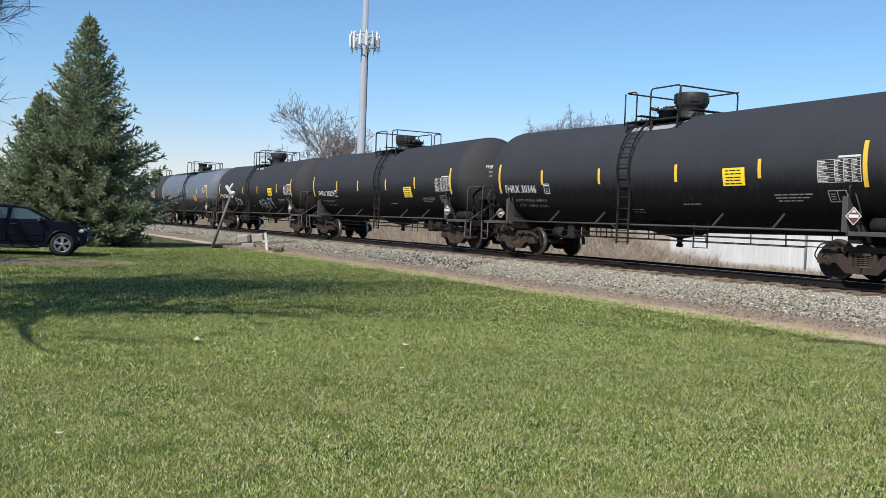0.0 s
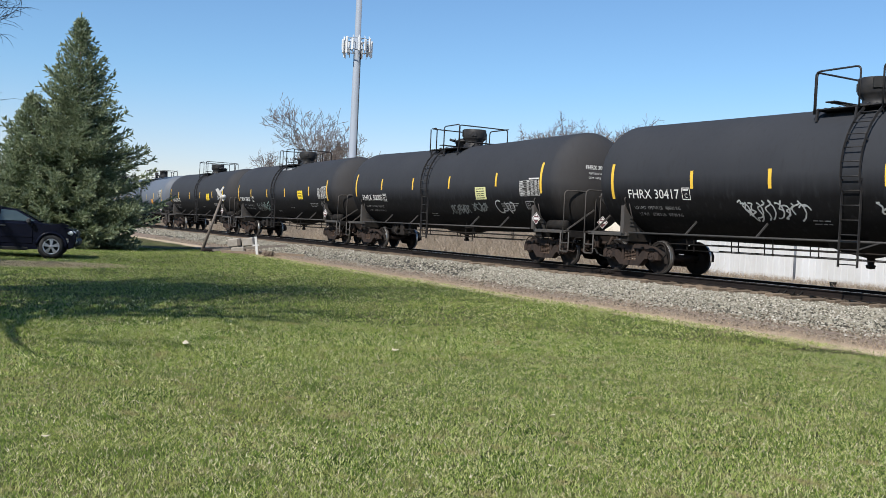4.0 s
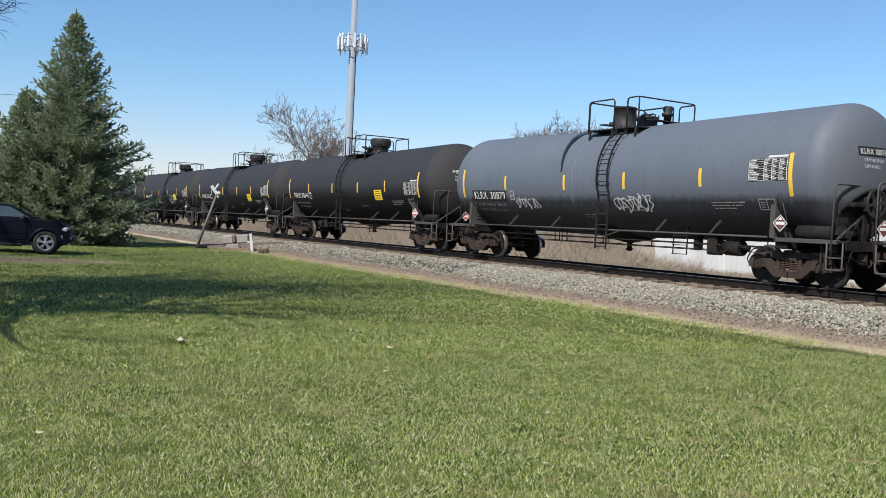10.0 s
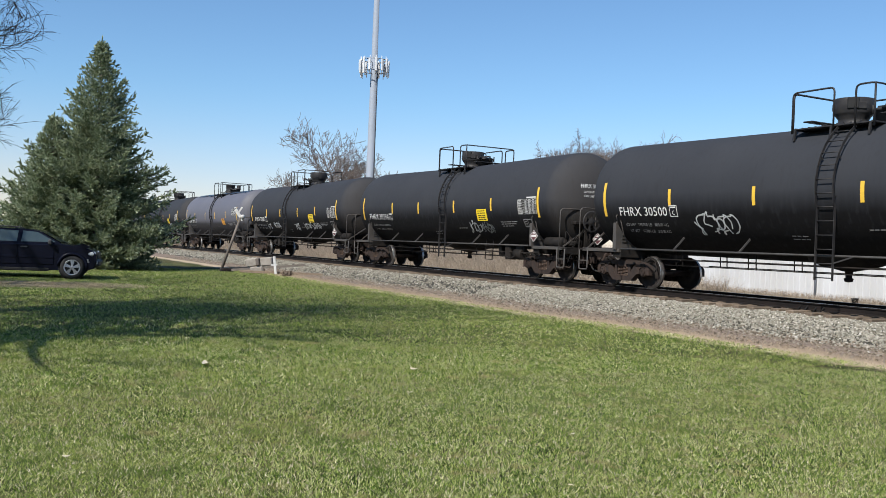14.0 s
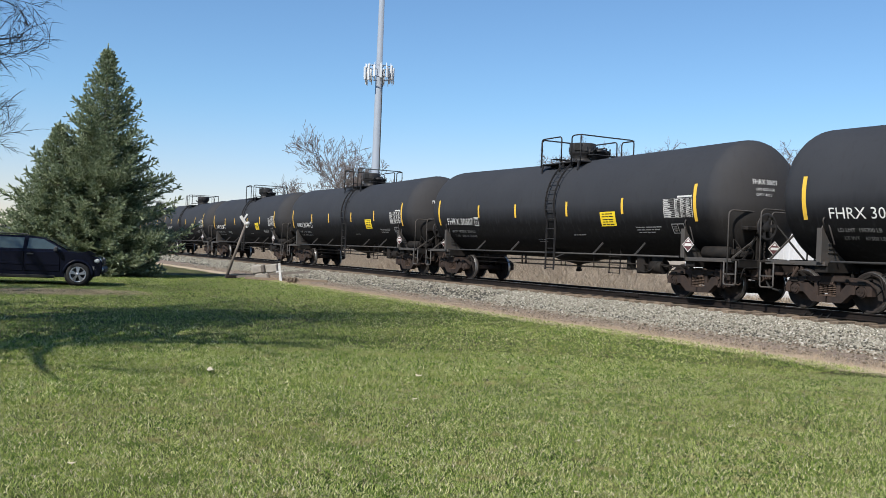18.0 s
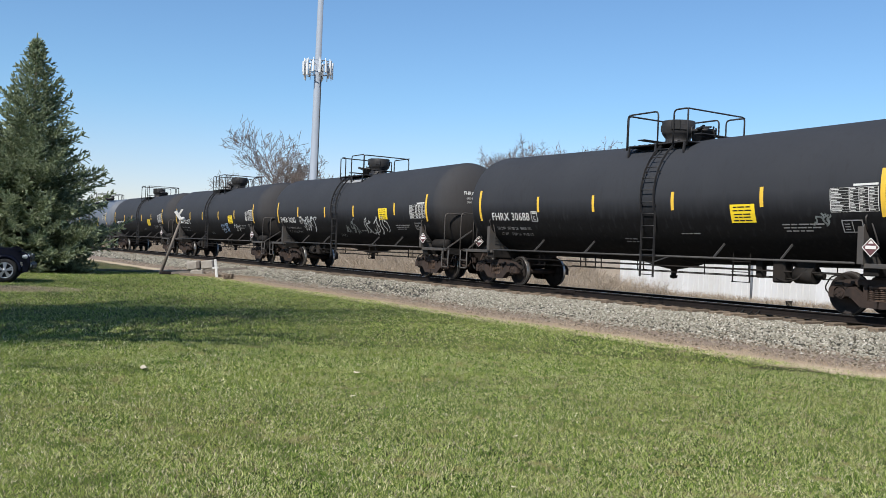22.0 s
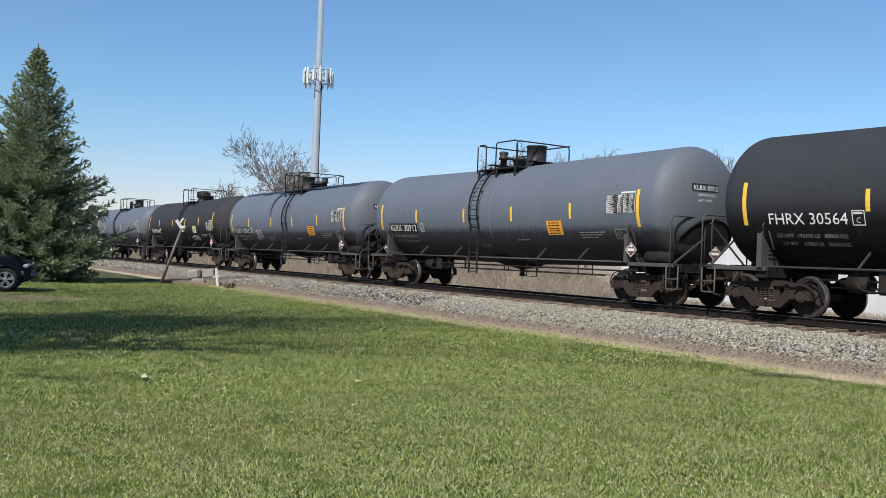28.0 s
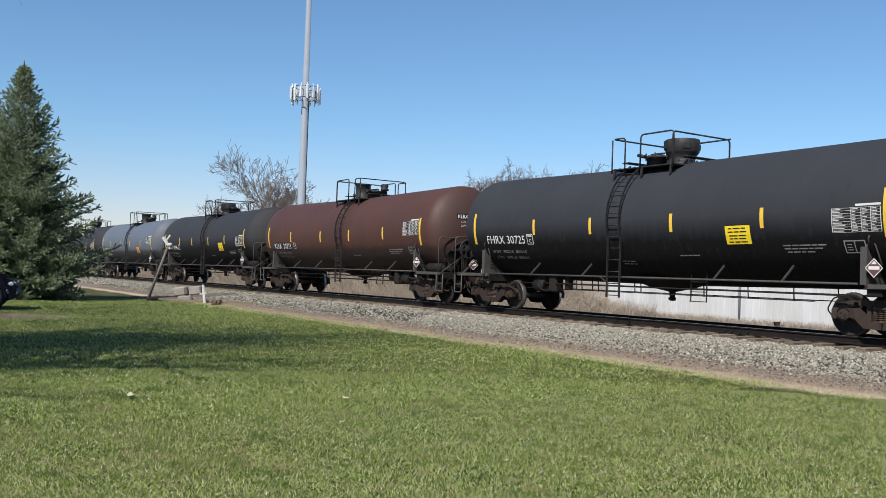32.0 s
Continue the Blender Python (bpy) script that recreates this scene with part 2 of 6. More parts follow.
M = {
    # black tank: low and its edge put the lower flank's shade into the paint
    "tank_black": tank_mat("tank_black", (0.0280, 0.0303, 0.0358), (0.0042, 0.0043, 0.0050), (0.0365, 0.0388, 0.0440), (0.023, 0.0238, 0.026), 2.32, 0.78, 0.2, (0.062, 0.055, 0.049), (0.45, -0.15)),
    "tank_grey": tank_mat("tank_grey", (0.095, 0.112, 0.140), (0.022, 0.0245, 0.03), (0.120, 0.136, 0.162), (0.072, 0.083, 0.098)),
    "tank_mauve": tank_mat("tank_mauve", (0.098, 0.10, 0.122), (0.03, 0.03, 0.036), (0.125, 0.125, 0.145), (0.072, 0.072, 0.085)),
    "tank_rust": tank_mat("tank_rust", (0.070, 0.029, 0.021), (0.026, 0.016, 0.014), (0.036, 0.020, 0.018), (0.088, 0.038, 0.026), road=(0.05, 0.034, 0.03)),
    "spill": mat("spill", (0.012, 0.012, 0.014), 0.35, 0, (0.03, 0.03, 0.035), 2, 0.6),
    "grey_steel": mat("grey_steel", (0.07, 0.068, 0.067), 0.7, 0.0, (0.04, 0.037, 0.035), 4, 0.7, specular=0.2),
    "saddle": mat("saddle", (0.05, 0.048, 0.046), 0.65, 0.0, (0.075, 0.062, 0.052), 3, 0.8, 0.1, 40),
    "frame": mat("frame", (0.012, 0.0115, 0.011), 0.75, 0.0, (0.028, 0.023, 0.02), 3, 0.8, 0.1, 40, specular=0.15),
    "pipe": mat("pipe", (0.026, 0.026, 0.028), 0.5, 0.1, (0.06, 0.055, 0.05), 4, 0.5, specular=0.15),
    "truck": mat("truck", (0.028, 0.0225, 0.0205), 0.85, 0.0, (0.052, 0.036, 0.029), 4, 0.9, 0.25, 60, per_object=0.2, specular=0.15),
    "spring": mat("spring", (0.085, 0.058, 0.044), 0.8, 0.0, (0.04, 0.03, 0.026), 8, 0.8, 0.2, 60, specular=0.15),
    "wheel": mat("wheel", (0.03, 0.025, 0.023), 0.8, 0.0, (0.012, 0.011, 0.01), 6, 0.8, 0.1, 50, per_object=0.35, specular=0.15),
    "tread": mat("tread", (0.45, 0.44, 0.43), 0.3, 0.9, (0.25, 0.24, 0.23), 8, 0.5),
    "yellow": mat("yellow", (0.72, 0.455, 0.045), 0.5, 0, (0.52, 0.34, 0.06), 3, 0.5),
    "label_yellow": mat("label_yellow", (0.85, 0.62, 0.02), 0.5, 0, (0.7, 0.5, 0.03), 5, 0.4),
    "label_pale": mat("label_pale", (0.62, 0.62, 0.30), 0.5, 0, (0.5, 0.5, 0.28), 5, 0.5),
    "label_orange": mat("label_orange", (0.75, 0.33, 0.03), 0.5, 0, (0.55, 0.25, 0.03), 5, 0.5),
    "white": mat("white", (0.72, 0.72, 0.70), 0.6, 0, (0.5, 0.5, 0.48), 4, 0.6),
    "table_white": mat("table_white", (0.62, 0.62, 0.60), 0.6, 0, (0.36, 0.36, 0.35), 4, 0.6),
    "faded": mat("faded", (0.30, 0.30, 0.30), 0.7, 0, (0.16, 0.16, 0.16), 6, 0.8),
    "ink": mat("ink", (0.015, 0.015, 0.015), 0.6, 0, (0.03, 0.03, 0.03), 6, 0.5, specular=0.15),
    "maroon": mat("maroon", (0.10, 0.035, 0.04), 0.5, 0, (0.06, 0.03, 0.03), 6, 0.5),
    "plate_grey": mat("plate_grey", (0.26, 0.27, 0.28), 0.6, 0, (0.18, 0.185, 0.19), 4, 0.6),
    "red": mat("red", (0.42, 0.10, 0.10), 0.5, 0, (0.35, 0.05, 0.04), 6, 0.5),
    "paint_white": mat("paint_white", (0.50, 0.52, 0.52), 0.6, 0, (0.25, 0.27, 0.27), 6, 0.7),
    "faint": mat("faint", (0.17, 0.19, 0.19), 0.6, 0, (0.07, 0.08, 0.08), 7, 0.8),
    "paint_green": mat("paint_green", (0.30, 0.42, 0.38), 0.6, 0, (0.15, 0.24, 0.22), 6, 0.7),
    "paint_blue": mat("paint_blue", (0.28, 0.42, 0.60), 0.6, 0, (0.15, 0.22, 0.35), 6, 0.7),
    "rail_top": mat("rail_top", (0.42, 0.41, 0.40), 0.28, 0.9, (0.3, 0.28, 0.27), 5, 0.5),
    "rail_side": mat("rail_side", (0.011, 0.0095, 0.009), 0.8, 0.1, (0.022, 0.016, 0.014), 5, 0.8, 0.2, 60, specular=0.15),
    "tie": mat("tie", (0.13, 0.098, 0.07), 0.9, 0, (0.22, 0.165, 0.115), 3, 0.8, 0.5, 40, stretch=(6, 1, 6), per_object=0.3),
    "bark": mat("bark", (0.16, 0.13, 0.105), 0.9, 0, (0.09, 0.072, 0.06), 6, 0.8, 0.6, 30, stretch=(4, 4, 1)),
    "twig": mat("twig", (0.175, 0.145, 0.13), 0.9, 0, (0.115, 0.095, 0.087), 3, 0.7),
    "twig_dark": mat("twig_dark", (0.085, 0.073, 0.066), 0.9, 0, (0.055, 0.048, 0.045), 3, 0.7),
    "galv": mat("galv", (0.225, 0.255, 0.295), 0.6, 0.0, (0.19, 0.217, 0.25), 0.6, 0.4),
    "antenna": mat("antenna", (0.58, 0.59, 0.59), 0.5, 0, (0.45, 0.46, 0.46), 2, 0.5),
    "siding": mat("siding", (0.54, 0.55, 0.56), 0.5, 0, (0.40, 0.395, 0.375), 1.2, 0.6, stretch=(1, 1, 0.25)),
    "roof": mat("roof", (0.42, 0.43, 0.44), 0.45, 0.4, (0.34, 0.34, 0.34), 1, 0.6),
    "concrete": mat("concrete", (0.30, 0.275, 0.24), 0.9, 0, (0.20, 0.175, 0.145), 4, 0.8, 0.4, 50),
    "dull_white": mat("dull_white", (0.52, 0.52, 0.50), 0.6, 0, (0.34, 0.325, 0.30), 5, 0.6),
    "wood_grey": mat("wood_grey", (0.155, 0.13, 0.11), 0.9, 0, (0.09, 0.077, 0.065), 4, 0.8, 0.4, 40, stretch=(1, 1, 0.2)),
    "car_paint": mat("car_paint", (0.004, 0.005, 0.011), 0.22, 0.0, (0.006, 0.007, 0.014), 1, 0.5, specular=0.12),
    "glass_dark": mat("glass_dark", (0.035, 0.052, 0.055), 0.05, 0, (0.05, 0.07, 0.07), 3, 0.6, specular=1.0),
    "rubber": mat("rubber", (0.022, 0.022, 0.022), 0.85, 0, (0.04, 0.04, 0.038), 6, 0.6, 0.2, 60, specular=0.15),
    "alloy": mat("alloy", (0.34, 0.35, 0.37), 0.32, 0.8, (0.4, 0.4, 0.42), 5, 0.5),
    "lamp_glass": mat("lamp_glass", (0.55, 0.57, 0.58), 0.12, 0.2, (0.4, 0.42, 0.44), 8, 0.5),
    "plastic": mat("plastic", (0.03, 0.03, 0.032), 0.6, 0, (0.05, 0.05, 0.05), 5, 0.5),
    "stone": island_mat("stone", [(0.075, 0.070, 0.055), (0.215, 0.203, 0.160), (0.31, 0.295, 0.235), (0.145, 0.130, 0.102), (0.26, 0.245, 0.195), (0.38, 0.355, 0.295), (0.185, 0.160, 0.125), (0.50, 0.475, 0.415)]),
    "blade": lawn_mat(),
    "thatch": island_mat("thatch", [(0.34, 0.29, 0.17), (0.52, 0.46, 0.31), (0.68, 0.62, 0.46)], 0.8, 0.1),
    "dead_leaf": island_mat("dead_leaf", [(0.55, 0.47, 0.34), (0.66, 0.58, 0.45)], 0.8, 0.2),
    "reed": island_mat("reed", [(0.30, 0.25, 0.19), (0.42, 0.355, 0.28), (0.24, 0.195, 0.15), (0.52, 0.45, 0.36)], 0.8, 0.3),
    "clod": island_mat("clod", [(0.075, 0.06, 0.042), (0.14, 0.11, 0.08), (0.24, 0.20, 0.15), (0.30, 0.27, 0.22)], 0.95),
    "straw": island_mat("straw", [(0.40, 0.31, 0.21), (0.52, 0.42, 0.30), (0.32, 0.245, 0.165), (0.46, 0.37, 0.26)], 0.8, 0.3),
    "needle": island_mat("needle", [(0.13, 0.170, 0.092), (0.225, 0.272, 0.152), (0.32, 0.365, 0.222), (0.45, 0.495, 0.355)], 0.6, 0.3),
}


# ---- mesh helpers ----
def mesh_of(name, bm, material):
    me = bpy.data.meshes.new(name)
    bm.normal_update()
    bm.to_mesh(me)
    bm.free()
    for m in material if isinstance(material, (list, tuple)) else (material,):
        me.materials.append(M[m] if isinstance(m, str) else m)
    return me


def part(name, bm, material, parent=None, label="", at=None):
    """Links a bmesh (or a mesh made before) as one object, under a thing or a part."""
    me = bm if isinstance(bm, bpy.types.Mesh) else mesh_of(name, bm, material)
    ob = new(name, me)
    if at is not None:
        ob.matrix_basis = at
    if parent is not None:
        ob.parent = parent
    if label:
        tagged(ob, label)
    return ob


def empty(name, at):
    ob = new(name)
    ob.empty_display_size = 0.3
    ob.matrix_basis = at
    return ob


def box(bm, c, s, m=None, bevel=0.0):
    x, y, z = (v / 2 for v in s)
    b = min(bevel, x * 0.9, y * 0.9, z * 0.9)
    pts = []
    if b <= 0:
        for sx in (-1, 1):
            for sy in (-1, 1):
                for sz in (-1, 1):
                    pts.append(Vector((sx * x, sy * y, sz * z)))
        fs = [(0, 1, 3, 2), (4, 6, 7, 5), (0, 4, 5, 1), (2, 3, 7, 6), (0, 2, 6, 4), (1, 5, 7, 3)]
    else:
        # chamfered box: three points a corner
        for sx in (-1, 1):
            for sy in (-1, 1):
                for sz in (-1, 1):
                    pts += [Vector((sx * x, sy * (y - b), sz * (z - b))), Vector((sx * (x - b), sy * y, sz * (z - b))), Vector((sx * (x - b), sy * (y - b), sz * z))]
        idx = lambda a, b2, c2, k: ((a * 2 + b2) * 2 + c2) * 3 + k
        fs = []
        for s2 in (0, 1):
            q = [(0, 0), (1, 0), (1, 1), (0, 1)]
            fs.append([idx(s2, a, b2, 0) for a, b2 in q])
            fs.append([idx(a, s2, b2, 1) for a, b2 in q])
            fs.append([idx(a, b2, s2, 2) for a, b2 in q])
        for a in (0, 1):
            for b2 in (0, 1):
                fs.append([idx(a, b2, 0, 0), idx(a, b2, 1, 0), idx(a, b2, 1, 1), idx(a, b2, 0, 1)])
                fs.append([idx(a, 0, b2, 0), idx(a, 1, b2, 0), idx(a, 1, b2, 2), idx(a, 0, b2, 2)])
                fs.append([idx(0, a, b2, 1), idx(1, a, b2, 1), idx(1, a, b2, 2), idx(0, a, b2, 2)])
                for c2 in (0, 1):
                    fs.append([idx(a, b2, c2, k) for k in range(3)])
    m = m or Matrix.Identity(4)
    vs = [bm.verts.new(Vector(c) + m.to_3x3() @ p) for p in pts]
    made = []
    mid = Vector(c)
    for f in fs:
        face = bm.faces.new([vs[i] for i in f])
        face.normal_update()
        if face.normal.dot(face.calc_center_median() - mid) < 0:
            face.normal_flip()
        made.append(face)
    return made


def ring(bm, c, u, v, r, n):
    return [bm.verts.new(c + (u * math.cos(2 * math.pi * i / n) + v * math.sin(2 * math.pi * i / n)) * r) for i in range(n)]


def bridge(bm, a, b, smooth=True, slot=0):
    n = len(a)
    for i in range(n):
        f = bm.faces.new((a[i], a[(i + 1) % n], b[(i + 1) % n], b[i]))
        f.smooth, f.material_index = smooth, slot


def axes_of(d):
    d = d.normalized()
    u = d.orthogonal().normalized()
    return u, d.cross(u)


def cyl(bm, p0, p1, r0, r1=None, n=12, caps=True, slot=0, smooth=True):
    p0, p1 = Vector(p0), Vector(p1)
    r1 = r0 if r1 is None else r1
    u, v = axes_of(p1 - p0)
    a, b = ring(bm, p0, u, v, r0, n), ring(bm, p1, u, v, r1, n)
    bridge(bm, a, b, smooth, slot)
    if caps:
        f = bm.faces.new(a[::-1])
        f.material_index = slot
        f = bm.faces.new(b)
        f.material_index = slot


def tube(bm, pts, r, n=6, caps=True, slot=0):
    """A round bar along a line of points, mitred at its bends."""
    pts = [Vector(p) for p in pts]
    radii = r if isinstance(r, (list, tuple)) else [r] * len(pts)
    prev, u = None, None
    for i, p in enumerate(pts):
        d = (pts[min(i + 1, len(pts) - 1)] - pts[max(i - 1, 0)]).normalized()
        if u is None:
            u, _ = axes_of(d)
        u = (u - d * u.dot(d)).normalized()
        rg = ring(bm, p, u, d.cross(u), radii[i], n)
        if prev:
            bridge(bm, prev, rg, True, slot)
        elif caps:
            bm.faces.new(rg[::-1]).material_index = slot
        prev = rg
    if caps:
        bm.faces.new(prev).material_index = slot


def lathe(bm, profile, centre=(0, 0, 0), axis="x", n=48, slot=0, smooth=True):
    """Turns (along, radius) pairs about an axis."""
    c = Vector(centre)
    ax = {"x": Vector((1, 0, 0)), "y": Vector((0, 1, 0)), "z": Vector((0, 0, 1))}[axis]
    u = {"x": Vector((0, 1, 0)), "y": Vector((0, 0, 1)), "z": Vector((1, 0, 0))}[axis]
    v = ax.cross(u)
    prev = None
    for a, r in profile:
        if r < 1e-6:
            cur = [bm.verts.new(c + ax * a)]
        else:
            cur = ring(bm, c + ax * a, u, v, r, n)
        if prev:
            if len(prev) == 1 and len(cur) > 1:
                for i in range(n):
                    f = bm.faces.new((prev[0], cur[(i + 1) % n], cur[i]))
                    f.smooth, f.material_index = smooth, slot
            elif len(cur) == 1:
                for i in range(n):
                    f = bm.faces.new((prev[i], prev[(i + 1) % n], cur[0]))
                    f.smooth, f.material_index = smooth, slot
            else:
                bridge(bm, prev, cur, smooth, slot)
        prev = cur


def slab(bm, outline, origin, ax, ay, thick, slot=0):
    """A flat plate: an outline in the plane of ax and ay, thick across it."""
    o, ax, ay = Vector(origin), Vector(ax), Vector(ay)
    nrm = ax.cross(ay).normalized() * thick / 2
    a = [bm.verts.new(o + ax * x + ay * y - nrm) for x, y in outline]
    b = [bm.verts.new(o + ax * x + ay * y + nrm) for x, y in outline]
    bm.faces.new(a[::-1]).material_index = slot
    bm.faces.new(b).material_index = slot
    bridge(bm, a, b, False, slot)


def beam(bm, p0, p1, w, h, up=(0, 1, 0), slot=0):
    """A square bar from p0 to p1; w across, h along up."""
    p0, p1, up = Vector(p0), Vector(p1), Vector(up)
    d = (p1 - p0).normalized()
    s = d.cross(up).normalized() * w / 2
    q = s.cross(d).normalized() * h / 2
    a = [bm.verts.new(p0 + i * s + j * q) for i, j in ((-1, -1), (1, -1), (1, 1), (-1, 1))]
    b = [bm.verts.new(p1 + i * s + j * q) for i, j in ((-1, -1), (1, -1), (1, 1), (-1, 1))]
    bm.faces.new(a).material_index = slot
    bm.faces.new(b[::-1]).material_index = slot
    for i in range(4):
        bm.faces.new((b[i], b[(i + 1) % 4], a[(i + 1) % 4], a[i])).material_index = slot


def raw(name, verts, faces, material, kind="", label="", category="", smooth=False):
    me = bpy.data.meshes.new(name)
    me.from_pydata(verts, [], faces)
    me.materials.append(M[material] if isinstance(material, str) else material)
    if smooth:
        me.polygons.foreach_set("use_smooth", [True] * len(faces))
    me.update()
    ob = new(name, me)
    return tagged(ob, label, category, "", kind)


# ---- the train ----
TRACK_Y = 18.69        # centre line of the track
PITCH = 17.58          # coupler to coupler
R, ZC = 1.635, 2.655     # tank radius and axis height over the rail
LH, LR, HEAD = 7.47, 7.36, 0.80  # straight tank before and behind the middle, depth of its dished ends
TRUCK = 6.75           # truck centre from the car's middle
WB = 0.889             # half the truck's wheelbase
WHEEL = 0.457


def sag(u):
    """The shell slopes a little from both ends down to the outlet in the middle."""
    return -0.085 * max(0.0, 1 - abs(u) / LH)


def on_tank(u, s, z0, lift=0.004):
    """A place on the tank's flank: u along the car, s up round the shell from height z0."""
    a = math.asin((z0 - ZC) / R) + s / R
    return Vector((u + 0.1, -(R + lift) * math.cos(a), ZC + sag(u + 0.1) + (R + lift) * math.sin(a)))


def on_head(w, z, lift=0.006):
    """A place on the dished front end."""
    q = 1 - (w * w + (z - ZC) ** 2) / (R * R)
    return Vector((LH + HEAD * math.sqrt(max(0.0, q)) + lift, w, z))


def patch(bm, u0, u1, z0, s0, s1, lift=0.004, slot=0, nu=1, ns=4):
    """A thin sheet that follows the tank's curve."""
    g = [[bm.verts.new(on_tank(u0 + (u1 - u0) * i / nu, s0 + (s1 - s0) * j / ns, z0, lift)) for j in range(ns + 1)] for i in range(nu + 1)]
    for i in range(nu):
        for j in range(ns):
            f = bm.faces.new((g[i][j], g[i + 1][j], g[i + 1][j + 1], g[i][j + 1]))
            f.material_index = slot


GLYPHS = {}


def letters(text):
    """The flat outline mesh of a word in the built-in font, one unit high, as (points, faces, width)."""
    if text not in GLYPHS:
        cu = bpy.data.curves.new("word", "FONT")
        cu.body, cu.size, cu.resolution_u = text, 1.0, 2
        ob = new("word", cu)
        me = bpy.data.meshes.new_from_object(ob.evaluated_get(bpy.context.evaluated_depsgraph_get()))
        pts = [tuple(v.co) for v in me.vertices]
        faces = [tuple(f.vertices) for f in me.polygons]
        bpy.data.objects.remove(ob)
        bpy.data.curves.remove(cu)
        bpy.data.meshes.remove(me)
        top = max(v[1] for v in pts)
        pts = [(x / top, y / top) for x, y, _ in pts]
        GLYPHS[text] = (pts, faces, max(q[0] for q in pts))
    return GLYPHS[text]


def word(bm, text, u, z, height, width=None, place=on_tank, slot=0, lift=0.010):
    pts, faces, w = letters(text)
    k = width / w if width else height
    if place is on_tank:
        vs = [bm.verts.new(on_tank(u + x * k, y * height, z, lift)) for x, y in pts]
    else:
        vs = [bm.verts.new(on_head(u + x * k, z + y * height, 0.010)) for x, y in pts]
    for f in faces:
        bm.faces.new([vs[i] for i in f]).material_index = slot


def bars(bm, u, z, widths, height, gap, rnd, lift=0.005, slot=0):
    """A line of small print that cannot be read: plain bars of its size."""
    for w in widths:
        patch(bm, u, u + w, z, 0, height, lift, slot, 1, 1)
        u += w + gap
    return u


def tank_mesh(kind):
    bm = bmesh.new()
    prof = [(-LR - HEAD, 0.0)]
    for i in range(1, 13):
        a = math.pi / 2 * i / 12
        prof.append((-LR - HEAD * math.cos(a), R * math.sin(a)))
    for i in range(1, 13):
        prof.append((-LR + (LH + LR) * i / 12, R))
    for i in range(1, 13):
        a = math.pi / 2 * i / 12
        prof.append((LH + HEAD * math.sin(a), R * math.cos(a)))
    prof[-1] = (LH + HEAD, 0.0)
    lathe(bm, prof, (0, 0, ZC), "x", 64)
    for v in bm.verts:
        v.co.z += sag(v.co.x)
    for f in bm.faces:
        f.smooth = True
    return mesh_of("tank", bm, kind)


def ladder_mesh():
    bm = bmesh.new()
    u0, u1 = 0.46, 0.92
    arc = [(-1.64, 0.56), (-1.64, 1.2), (-1.64, 2.2)]
    for i in range(9):
        a = radians(-12 + i * 9.0)
        arc.append((-(R + 0.10) * math.cos(a), ZC + (R + 0.10) * math.sin(a)))
    for u in (u0, u1):
        for (w0, z0), (w1, z1) in zip(arc[:-1], arc[1:]):
            beam(bm, (u, w0, z0), (u, w1, z1), 0.065, 0.014, (1, 0, 0))
    run = [Vector((0, w, z)) for w, z in arc]
    n = 13
    for k in range(n):
        d = 0.06 + k * 0.315
        for a, b in zip(run[:-1], run[1:]):
            e = (b - a).length
            if d <= e:
                p = a + (b - a) * d / e
                cyl(bm, (u0, p.y, p.z), (u1, p.y, p.z), 0.013, n=6)
                break
            d -= e
    for a in (-8, 22, 50):
        for u in (u0, u1):
            q = Vector((u, -math.cos(radians(a)), math.sin(radians(a))))
            beam(bm, (u, q.y * R, ZC + q.z * R), (u, q.y * (R + 0.11), ZC + q.z * (R + 0.11)), 0.05, 0.012, (1, 0, 0))
    beam(bm, (u1, -1.62, 0.95), (u1 + 0.42, -1.5, 1.11), 0.03, 0.03)
    return mesh_of("ladder", bm, "pipe")


def bent(corners, r=0.12, n=4):
    """A line of points with its corners rounded."""
    out = [Vector(corners[0])]
    for a, b, c in zip(corners[:-2], corners[1:-1], corners[2:]):
        a, b, c = Vector(a), Vector(b), Vector(c)
        p, q = b + (a - b).normalized() * r, b + (c - b).normalized() * r
        for i in range(n + 1):
            t = i / n
            out.append(p * (1 - t) ** 2 + b * 2 * t * (1 - t) + q * t * t)
    out.append(Vector(corners[-1]))
    return out


